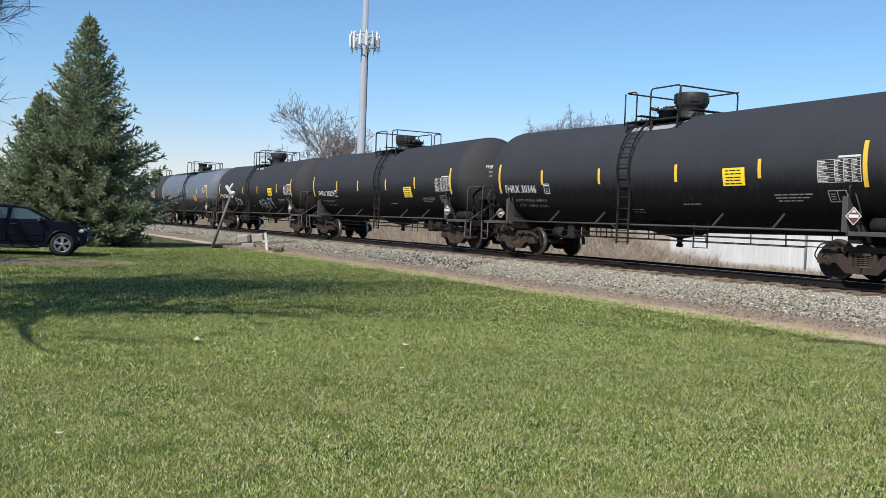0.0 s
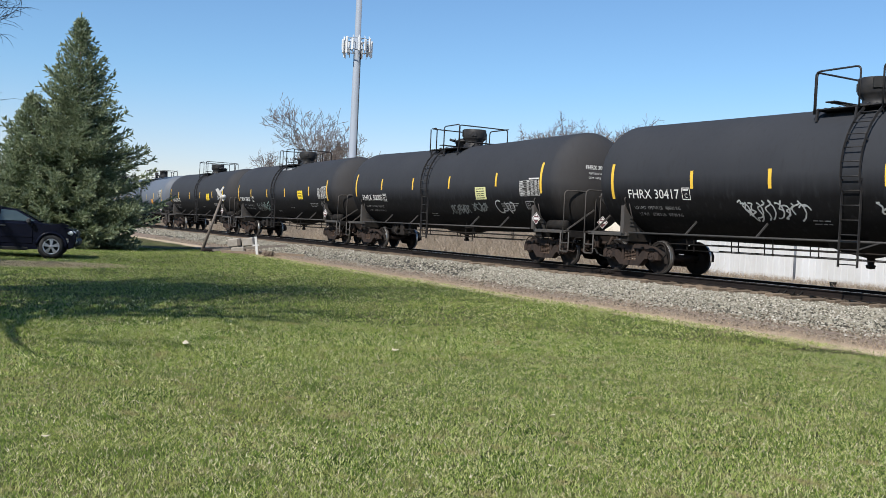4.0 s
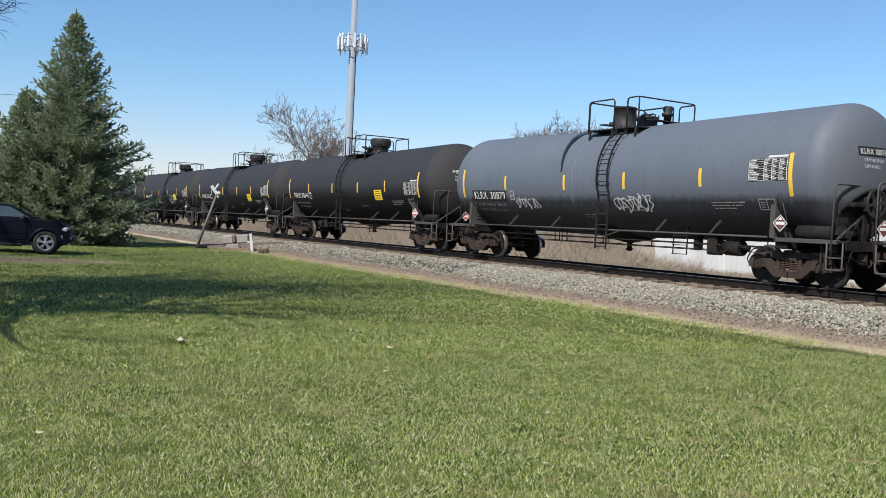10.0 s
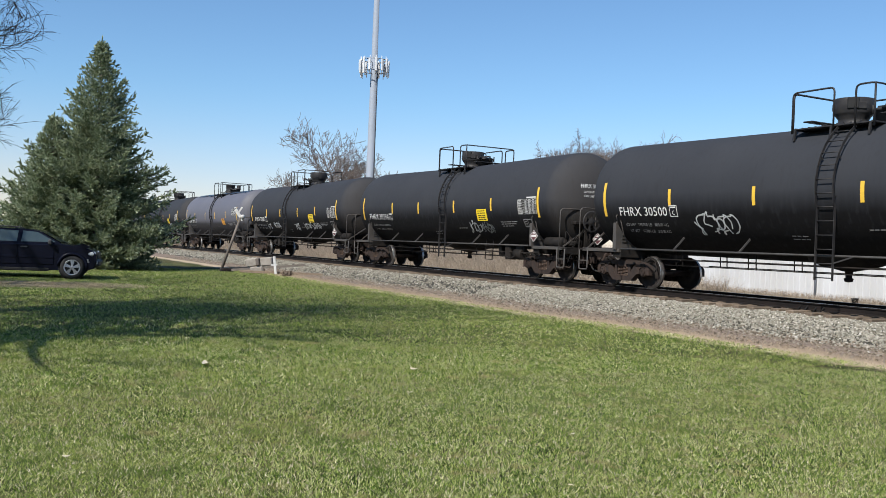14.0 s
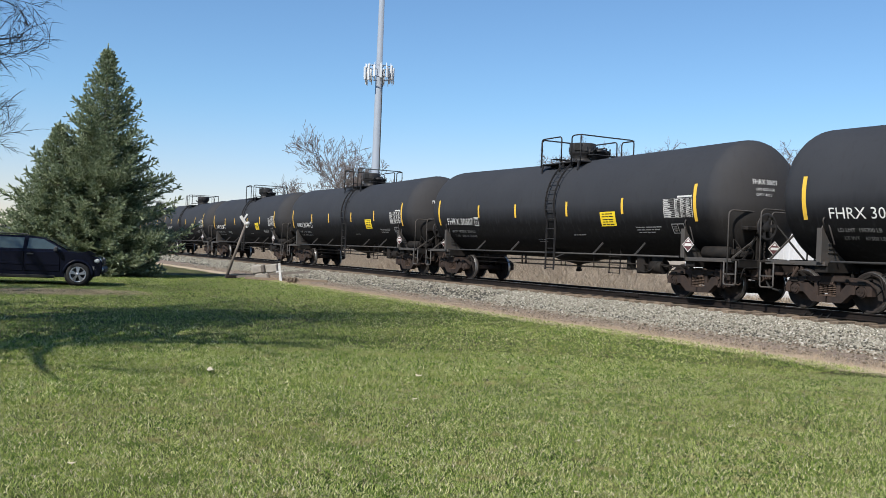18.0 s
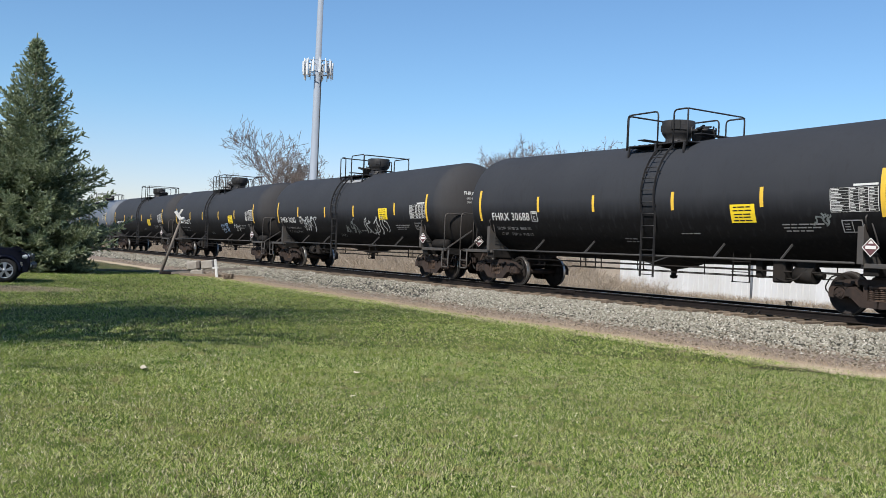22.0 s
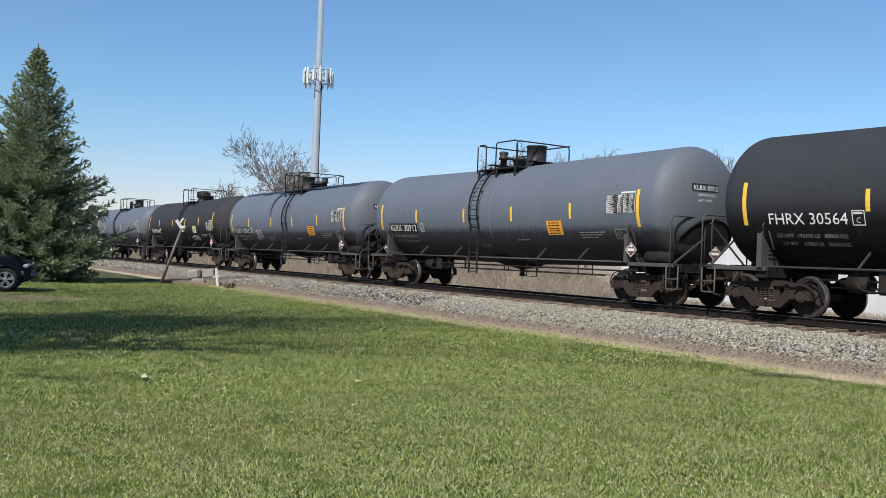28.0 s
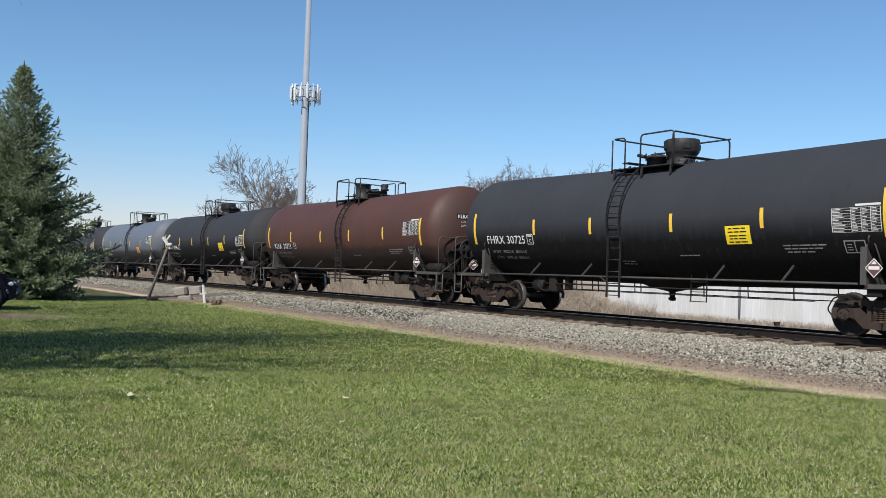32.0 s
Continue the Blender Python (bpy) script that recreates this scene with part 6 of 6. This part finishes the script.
# ---- white building beyond the track ----
def white_building(x0, x1, y, h):
    b = tagged(empty("white_building", pose(0, 0, 0)), "long low white metal-clad building with a grey ribbed roof", "building")
    z0 = -0.6
    bm = bmesh.new()
    pts = []
    x = x0
    while x < x1:
        pts += [(x, 0.0), (x + 0.17, 0.0), (x + 0.19, -0.03), (x + 0.23, -0.03), (x + 0.25, 0.0)]
        x += 0.3
    pts += [(x1, 0.0)]
    lo = [bm.verts.new((px, y + py, z0)) for px, py in pts]
    hi = [bm.verts.new((px, y + py, h)) for px, py in pts]
    for i in range(len(pts) - 1):
        bm.faces.new((lo[i], lo[i + 1], hi[i + 1], hi[i]))
    part("wall", bm, "siding", b)
    bm = bmesh.new()
    box(bm, ((x0 + x1) / 2, y + 8.1, (h + z0) / 2), (x1 - x0, 16.0, h - z0))
    part("shell", bm, "siding", b)
    bm = bmesh.new()
    rise = 2.4
    n = 26
    for i in range(n):
        a, c = i / n, (i + 1) / n
        for s in (0, 1):
            y0, y1 = y - 0.35 + 8.5 * a, y - 0.35 + 8.5 * c
            za, zb = h - 0.05 + rise * a, h - 0.05 + rise * c
            if s:
                y0, y1 = 2 * (y + 8.15) - y0, 2 * (y + 8.15) - y1
            box(bm, ((x0 + x1) / 2, (y0 + y1) / 2, (za + zb) / 2 + 0.06), (x1 - x0 + 0.8, abs(y1 - y0) + 0.06, 0.05), Matrix.Rotation(math.atan2(zb - za, y1 - y0), 4, "X"))
    roof = part("roof", bm, "roof", b)
    bm = bmesh.new()
    for k in range(int((x1 - x0) / 0.3)):
        beam(bm, (x0 + 0.3 * k, y - 0.4, h + 0.06), (x0 + 0.3 * k, y + 8.1, h + rise + 0.06), 0.05, 0.06, (0, 0, 1))
    tagged(part("roof_ribs", bm, "roof", roof), kind="stuff")
    for xx in (x0 + 8.0, x0 + 14.5, x0 + 23):
        bm = bmesh.new()
        cyl(bm, (xx, y - 0.09, z0), (xx, y - 0.09, h - 0.1), 0.05, n=8)
        part("downpipe", bm, "galv", b)
    return b


white_building(-33.2, 40, 31.5, 3.55)
for k, (x, y) in enumerate(((-22.5, 30.3),)):
    bm = bmesh.new()
    lathe(bm, [(0, 0.0), (0, 0.10), (0.22, 0.13), (0.235, 0.145), (0.25, 0.13), (0.25, 0.0)], (0, 0, 0), "z", 16)
    tagged(part("bucket", bm, "ink", at=pose(x, y, -0.62)), "small dark bucket standing by the white wall", "bucket")


# ---- fallen sign by the track ----
def old_signal():
    z = LAWN + 0.03
    s = tagged(empty("leaning_signal_post", pose(-39.75, 10.7, z)), "leaning grey post with broken white boards on top", "signal post")
    top = Vector((0.40, 0.72, 2.38))
    right = Vector((0.48, 0.877, 0))
    bm = bmesh.new()
    cyl(bm, (0, 0, -0.15), top, 0.065, 0.05, 12)
    part("post", bm, "wood_grey", s)
    bm = bmesh.new()
    beam(bm, top + right * 0.10 + Vector((0, 0, -0.12)), top - right * 0.24 + Vector((0, 0, 0.36)), 0.13, 0.05, (0.877, -0.48, 0))
    part("board", bm, "dull_white", s, "chipped white board")
    bm = bmesh.new()
    beam(bm, top - right * 0.10 + Vector((0.03, 0, 0.22)), top + right * 0.05 + Vector((0.03, 0, 0.46)), 0.07, 0.04, (0.877, -0.48, 0))
    part("board", bm, "dull_white", s, "broken white board")
    bm = bmesh.new()
    lathe(bm, [(-0.14, 0.0), (-0.14, 0.07), (0.1, 0.09), (0.12, 0.0)], (0, 0, 0), "x", 16)
    part("lamp_housing", bm, "dull_white", s, at=pose(top.x + 0.08, top.y + 0.05, top.z + 0.04))
    bm = bmesh.new()
    box(bm, (0, 0, 0.03), (0.4, 0.5, 0.2), bevel=0.05)
    part("footing", bm, "rail_side", s, at=pose(0.25, 0.25, 0))
    g = tagged(empty("fallen_gate_arm", pose(-39.3, 11.1, z)), "weathered brown bar lying tilted on the ground", "bar")
    bm = bmesh.new()
    beam(bm, (0, 0, 0.06), right * 3.1 + Vector((0.3, 0, 0.42)), 0.10, 0.09, (0, 0, 1))
    part("bar", bm, "wood_grey", g)
    bm = bmesh.new()
    beam(bm, right * 0.5 + Vector((0.6, -0.3, 0.05)), right * 3.9 + Vector((1.0, -0.3, 0.05)), 0.16, 0.10, (0, 0, 1))
    part("plank", bm, "tie", g)
    b = tagged(empty("concrete_block", pose(-38.75, 12.22, z)), "cracked concrete block tipped up on a fallen bar", "concrete block")
    turn = Matrix.Rotation(radians(61.3), 4, "Z") @ Matrix.Rotation(radians(-8), 4, "Y")
    for e in (-0.32, 0.28):
        bm = bmesh.new()
        box(bm, right * e + Vector((0, 0, 0.46 + 0.1 * e)), (0.52, 0.5, 0.38), turn, 0.05)
        part("half_block", bm, "concrete", b)
    bm = bmesh.new()
    box(bm, right * -0.02 + Vector((0.05, -0.1, 0.46)), (0.16, 0.44, 0.32), turn, 0.03)
    part("crack", bm, "wood_grey", b, "dark broken face")
    bm = bmesh.new()
    box(bm, right * -0.1 + Vector((0.05, -0.05, 0.12)), (0.6, 0.4, 0.34), turn, 0.08)
    part("rubble", bm, "concrete", b, "lump of broken concrete under it")
    w = tagged(empty("white_marker", pose(-37.3, 12.45, z)), "white painted stub post leaning by the concrete block", "marker post")
    bm = bmesh.new()
    beam(bm, (0, 0.0, -0.05), right * -0.10 + Vector((0, 0, 0.76)), 0.10, 0.08, (0.877, -0.48, 0))
    part("post", bm, "dull_white", w)
    bm = bmesh.new()
    beam(bm, right * -0.22 + Vector((0, 0, 0.38)), right * 0.04 + Vector((0, 0, 0.41)), 0.07, 0.07, (0, 0, 1))
    part("arm", bm, "dull_white", w)
    r = random.Random(4)
    c = tagged(empty("root_clump", pose(-35.9, 12.45, z)), "small brown clump of roots and soil", "debris")
    bm = bmesh.new()
    for k in range(22):
        a = r.uniform(0, 6.28)
        p = Vector((r.uniform(-0.14, 0.14), r.uniform(-0.18, 0.18), 0.0))
        tube(bm, [p, p + Vector((0.1 * math.cos(a), 0.1 * math.sin(a), r.uniform(0.08, 0.22))), p + Vector((0.2 * math.cos(a), 0.2 * math.sin(a), r.uniform(0.0, 0.2)))], [0.04, 0.028, 0.01], 5)
    part("roots", bm, "tie", c)


old_signal()


# ---- parked vehicle ----
def suv(at):
    """Dark four-wheel drive; x runs to its nose, the near flank is at -y."""
    v = tagged(empty("suv", at), "dark blue-black SUV with damaged front wing parked on the lawn", "car")
    half = 0.92
    # outline of the flank without the glass house
    low = [(-3.6, 0.45), (-3.62, 0.75), (-3.58, 1.05), (-0.42, 1.08), (-0.2, 1.10), (0.45, 1.03), (0.86, 0.92), (0.98, 0.78), (1.0, 0.55), (0.94, 0.34), (0.70, 0.26), (-3.5, 0.24)]
    bm = bmesh.new()
    secs = [(-half, 0.97), (-half * 0.97, 1.0), (0, 1.015), (half * 0.97, 1.0), (half, 0.97)]
    rows = [[bm.verts.new((x - 0.02 * (abs(y) > 0.9) * (1 if x > 0 else -1), y, 0.26 + (z - 0.26) * k)) for x, z in low] for y, k in secs]
    for a, b in zip(rows[:-1], rows[1:]):
        for i in range(len(low)):
            bm.faces.new((a[i], a[(i + 1) % len(low)], b[(i + 1) % len(low)], b[i])).smooth = False
    bm.faces.new(rows[0])
    bm.faces.new(rows[-1][::-1])
    part("body", bm, "car_paint", v)
    # cabin
    cab = [(-3.52, 1.05), (-3.35, 1.48), (-2.4, 1.54), (-1.1, 1.53), (-0.72, 1.47), (-0.04, 1.09)]
    bm = bmesh.new()

    def at_h(z):
        return 0.90 - 0.18 * max(0.0, (z - 1.06)) / 0.52

    a = [bm.verts.new((x, -at_h(z), z)) for x, z in cab]
    b = [bm.verts.new((x, at_h(z), z)) for x, z in cab]
    bridge(bm, a, b, False)
    bm.faces.new(a)
    bm.faces.new(b[::-1])
    part("cabin", bm, "car_paint", v)

    def pane(name, pts, label):
        bm = bmesh.new()
        f = [bm.verts.new((x, -at_h(z) - 0.006, z)) for x, z in pts]
        g = [bm.verts.new((x, -at_h(z) + 0.01, z)) for x, z in pts]
        bm.faces.new(f)
        bm.faces.new(g[::-1])
        bridge(bm, f, g, False)
        part(name, bm, "glass_dark", v, label)

    pane("side_window", [(-1.24, 1.13), (-0.22, 1.14), (-0.78, 1.44), (-1.20, 1.47)], "front side window")
    pane("side_window", [(-2.25, 1.13), (-1.36, 1.13), (-1.33, 1.47), (-2.25, 1.48)], "rear side window")
    pane("side_window", [(-3.36, 1.13), (-2.36, 1.13), (-2.36, 1.48), (-3.24, 1.43)], "tinted quarter window")
    bm = bmesh.new()
    ws = [(-0.10, 1.13), (-0.68, 1.45)]
    q = [bm.verts.new((x + 0.012, s * (at_h(z) - 0.07), z + 0.012)) for (x, z), s in ((ws[0], -1), (ws[0], 1), (ws[1], 1), (ws[1], -1))]
    bm.faces.new(q)
    part("windscreen", bm, "glass_dark", v)
    # doors: proud skins with a shut line between
    for x0, x1 in ((-1.30, -0.26), (-2.34, -1.32)):
        bm = bmesh.new()
        box(bm, ((x0 + x1) / 2, -0.925, 0.74), (x1 - x0 - 0.015, 0.03, 0.62), bevel=0.012)
        box(bm, ((x0 + x1) / 2, -0.945, 0.66), (x1 - x0 - 0.03, 0.02, 0.07), bevel=0.008)
        d = part("door", bm, "car_paint", v)
        bm = bmesh.new()
        box(bm, (x0 + 0.16, -0.955, 0.97), (0.2, 0.03, 0.045), bevel=0.012)
        part("door_handle", bm, "plastic", d)
    bm = bmesh.new()
    box(bm, (-0.38, -1.02, 1.14), (0.13, 0.2, 0.17), bevel=0.04)
    part("wing_mirror", bm, "plastic", v)
    bm = bmesh.new()
    box(bm, (-1.5, -0.93, 0.27), (2.2, 0.06, 0.10), bevel=0.02)
    part("sill", bm, "ink", v)
    # flared arches
    for x in (0.28, -2.85):
        bm = bmesh.new()
        tube(bm, [(x + 0.43 * math.cos(a), -0.93, 0.36 + 0.43 * math.sin(a)) for a in [math.pi * i / 12 - 0.1 for i in range(13)]], 0.055, 8)
        part("wheel_arch", bm, "car_paint", v)
        bm = bmesh.new()
        lathe(bm, [(-0.93, 0.0), (-0.93, 0.41), (-0.75, 0.41)], (x, 0, 0.36), "y", 28)
        part("wheel_well", bm, "ink", v)
        for s in (-1, 1):
            bm = bmesh.new()
            lathe(bm, [(-0.12, 0.24), (-0.13, 0.30), (-0.10, 0.355), (0.08, 0.36), (0.11, 0.34), (0.12, 0.24)], (0, 0, 0), "y", 32)
            w = part("wheel", bm, "rubber", v, "black tyre", at=pose(x, s * 0.86, 0.36, 0, 0, 0 if s < 0 else 180))
            bm = bmesh.new()
            lathe(bm, [(-0.10, 0.21), (-0.125, 0.24), (-0.12, 0.25), (0.0, 0.25)], (0, 0, 0), "y", 32)
            lathe(bm, [(-0.13, 0.0), (-0.13, 0.06), (-0.09, 0.07)], (0, 0, 0), "y", 16)
            for i in range(5):
                a = math.pi * 2 * i / 5 + 0.3
                for e in (-0.16, 0.16):
                    beam(bm, (0.05 * math.cos(a), -0.12, 0.05 * math.sin(a)), (0.23 * math.cos(a + e), -0.11, 0.23 * math.sin(a + e)), 0.05, 0.03, (0, 1, 0))
            part("rim", bm, "alloy", w)
    bm = bmesh.new()
    box(bm, (0.80, -0.80, 0.80), (0.30, 0.26, 0.16), Matrix.Rotation(radians(-25), 4, "Z"), 0.05)
    part("headlight", bm, "lamp_glass", v)
    bm = bmesh.new()
    box(bm, (0.80, 0.78, 0.80), (0.30, 0.26, 0.16), Matrix.Rotation(radians(25), 4, "Z"), 0.05)
    part("headlight", bm, "lamp_glass", v)
    bm = bmesh.new()
    box(bm, (0.99, 0, 0.76), (0.05, 1.1, 0.2), bevel=0.02)
    part("grille", bm, "plastic", v)
    bm = bmesh.new()
    box(bm, (0.90, 0.05, 0.50), (0.34, 1.74, 0.26), bevel=0.08)
    part("bumper", bm, "plastic", v, "cracked dark bumper")
    bm = bmesh.new()
    for k in range(5):
        box(bm, (0.68 + 0.07 * k, -0.90 + 0.015 * k, 0.52 + 0.05 * (k % 2)), (0.1, 0.07, 0.16), Matrix.Rotation(radians(20 * k - 30), 4, "Y"), 0.02)
    part("torn_lining", bm, "lamp_glass", v, "torn grey plastic behind the missing bumper corner")
    bm = bmesh.new()
    slab(bm, [(-0.1, 0.0), (0.36, -0.10), (0.5, -0.02), (0.3, 0.07), (0.1, 0.02)], (0.3, -0.90, 1.05), (1, 0, 0), (0, 0, 1), 0.03)
    part("bent_bonnet_edge", bm, "car_paint", v, "buckled bonnet edge")
    for s in (-1, 1):
        bm = bmesh.new()
        tube(bm, bent([(-3.1, s * 0.62, 1.49), (-3.0, s * 0.62, 1.57), (-1.5, s * 0.62, 1.59), (-1.35, s * 0.62, 1.52)], 0.05), 0.018, 6)
        part("roof_rail", bm, "plastic", v)
    return v


SUV_AT = pose(-30.9, 3.6, LAWN + 0.01, 0, 0, 78) @ pose(-0.28, 0.86, 0)
suv(SUV_AT)


# ---- grass ----
GX, GY = np.array(gx), np.array(gy)
GZ = np.array(gv)[:, 2].reshape(len(gx), len(gy))


def on_ground(xy):
    """Height of the ground sheet under each point."""
    i = np.clip(np.searchsorted(GX, xy[:, 0]) - 1, 0, len(GX) - 2)
    j = np.clip(np.searchsorted(GY, xy[:, 1]) - 1, 0, len(GY) - 2)
    u = (xy[:, 0] - GX[i]) / (GX[i + 1] - GX[i])
    v = (xy[:, 1] - GY[j]) / (GY[j + 1] - GY[j])
    return (GZ[i, j] * (1 - u) + GZ[i + 1, j] * u) * (1 - v) + (GZ[i, j + 1] * (1 - u) + GZ[i + 1, j + 1] * u) * v


def blades(name, count, place, height, width, material, label, category, seed):
    r = np.random.RandomState(seed)
    xy = place(r, count)
    n = len(xy)
    a = r.uniform(0, 2 * np.pi, n)
    h = height * r.uniform(0.5, 1.3, n)
    w = width * r.uniform(0.7, 1.3, n)
    z = on_ground(xy)
    lean = r.uniform(0.3, 1.8, n) * h
    b = r.uniform(0, 2 * np.pi, n)
    v = np.zeros((n, 3, 3))
    v[:, 0] = np.stack([xy[:, 0] - np.cos(a) * w, xy[:, 1] - np.sin(a) * w, z - 0.005], 1)
    v[:, 1] = np.stack([xy[:, 0] + np.cos(a) * w, xy[:, 1] + np.sin(a) * w, z - 0.005], 1)
    v[:, 2] = np.stack([xy[:, 0] + np.cos(b) * lean, xy[:, 1] + np.sin(b) * lean, z + h], 1)
    f = np.arange(n * 3).reshape(n, 3)
    return raw(name, v.reshape(-1, 3).tolist(), f.tolist(), material, "stuff", label, category)


def lawn_near(r, n):
    d = 2.2 + 12 * r.uniform(0, 1, n) ** 1.15
    a = np.radians(r.uniform(116, 180, n))
    xy = np.stack([d * np.cos(a), d * np.sin(a)], 1)
    return xy[xy[:, 1] < 12.3]


def lawn_far(r, n):
    xy = np.stack([-r.uniform(9, 42, n), r.uniform(0.5, 12.4, n)], 1)
    worn = ((xy[:, 0] + 27.4) / 1.9) ** 2 + ((xy[:, 1] - 2.4) / 3.0) ** 2
    return xy[worn + 0.8 * r.uniform(0, 1, n) > 1.1]


def worn_patch(r, n):
    a, d = r.uniform(0, 2 * np.pi, n), r.uniform(0, 1, n) ** 0.5
    return np.stack([-27.4 + 1.9 * d * np.cos(a), 2.4 + 3.0 * d * np.sin(a)], 1)


blades("lawn_grass", 740000, lawn_near, 0.0205, 0.0029, "blade", "short green spring grass with pale dry blades", "grass", 1)
blades("lawn_grass", 230000, lawn_far, 0.030, 0.0080, "blade", "short green spring grass with pale dry blades", "grass", 2)
blades("lawn_grass", 330000, lambda r, n: np.stack([r.uniform(-16, 12, n), r.uniform(-11, 12.3, n)], 1), 0.024, 0.0050, "blade", "short green spring grass with pale dry blades", "grass", 7)
blades("thatch", 60000, lawn_near, 0.020, 0.0046, "thatch", "pale dead clippings lying in the lawn", "dry grass", 5)
blades("straw_edge", 26000, lambda r, n: np.stack([-r.uniform(4, 45, n), r.normal(12.75, 0.28, n)], 1), 0.045, 0.004, "straw", "dead straw-coloured grass along the lawn's edge", "dry grass", 3)
blades("worn_patch", 9000, worn_patch, 0.025, 0.009, "straw", "worn patch of dead grass before the parked car", "dry grass", 8)
blades("dirt_weeds", 9000, lambda r, n: np.stack([-r.uniform(4, 60, n), r.uniform(12.9, 15.6, n)], 1), 0.03, 0.004, "straw", "sparse dead weeds in the dirt by the ballast", "dry grass", 6)
blades("wall_weeds", 16000, lambda r, n: np.stack([-r.uniform(-8, 33, n), 31.2 - np.abs(r.normal(0, 0.5, n))], 1), 0.30, 0.010, "reed", "dead pale weeds along the foot of the white wall", "dry grass", 9)
blades("dry_reeds", 70000, lambda r, n: np.stack([-r.uniform(29, 130, n), r.uniform(25.0, 31.0, n)], 1), 0.75, 0.013, "reed", "tall dry grey-brown grass beyond the track", "dry grass", 4)

# dead leaves on the lawn
for k, (x, y, s) in enumerate(((-10.7, 2.75, 0.075), (-9.7, 5.0, 0.045), (-6.4, 0.75, 0.025), (-10.8, 12.1, 0.11), (-5.3, 1.9, 0.018), (-4.7, 3.6, 0.016), (-8.2, 4.2, 0.03), (-6.0, 4.6, 0.02))):
    bm = bmesh.new()
    rim = [(math.cos(a) * (1 + 0.25 * math.sin(3 * a + k)), math.sin(a) * (0.55 + 0.1 * math.cos(2 * a))) for a in [math.pi * 2 * i / 12 for i in range(12)]]
    lo = [bm.verts.new((u * s, v * s, 0.25 * s * u * u)) for u, v in rim]
    hi = [bm.verts.new((u * s, v * s, 0.25 * s * u * u + 0.004)) for u, v in rim]
    bm.faces.new(lo[::-1])
    bm.faces.new(hi)
    bridge(bm, lo, hi, False)
    tagged(part("dead_leaf", bm, "dead_leaf", at=pose(x, y, ground_z(x, y) + 0.03, 5, 4, 40 * k)), "curled pale dead leaf lying on the grass", "leaf", "dead leaves on the lawn")

# railway ties
bm = bmesh.new()
box(bm, (0, 0, -0.27), (0.23, 2.75, 0.18), bevel=0.012)
tie_mesh = mesh_of("tie", bm, "tie")
ties = tagged(empty("sleepers", pose(0, TRACK_Y, 0)), "worn brown timber sleepers under the rails", "railway ties", "", "structure")
rt = random.Random(9)
for k in range(170):
    part("tie", tie_mesh, None, ties, at=pose(4 - k * 0.53 + rt.uniform(-0.04, 0.04), rt.uniform(-0.11, 0.11), rt.uniform(-0.02, 0.0), 0, 0, rt.uniform(-1.5, 1.5)))
bm = bmesh.new()
for k in range(500):
    box(bm, (-86.3 - k * 0.53, 0, -0.27), (0.23, 2.6, 0.18))
tagged(part("far_ties", bm, "tie", ties), kind="stuff")


# ---- motion ----
def motions():
    for i, car in enumerate(TRAIN):
        walk(car, [(t, pose(s - i * PITCH, TRACK_Y, 0)) for t, s in RUN])
    speed = (RUN[-1][1] - RUN[0][1]) / (RUN[-1][0] - RUN[0][0]) / WHEEL
    first = WHEELSETS[0]
    walk(first, [(k / 30, Matrix.Rotation((speed * k / 30) % (2 * math.pi), 4, "Y")) for k in range(961)])
    act, slot = first.animation_data.action, first.animation_data.action_slot
    for ax in WHEELSETS[1:]:
        ax.rotation_mode = "QUATERNION"
        keys = ax.animation_data_create()
        keys.action, keys.action_slot = act, slot


motions()
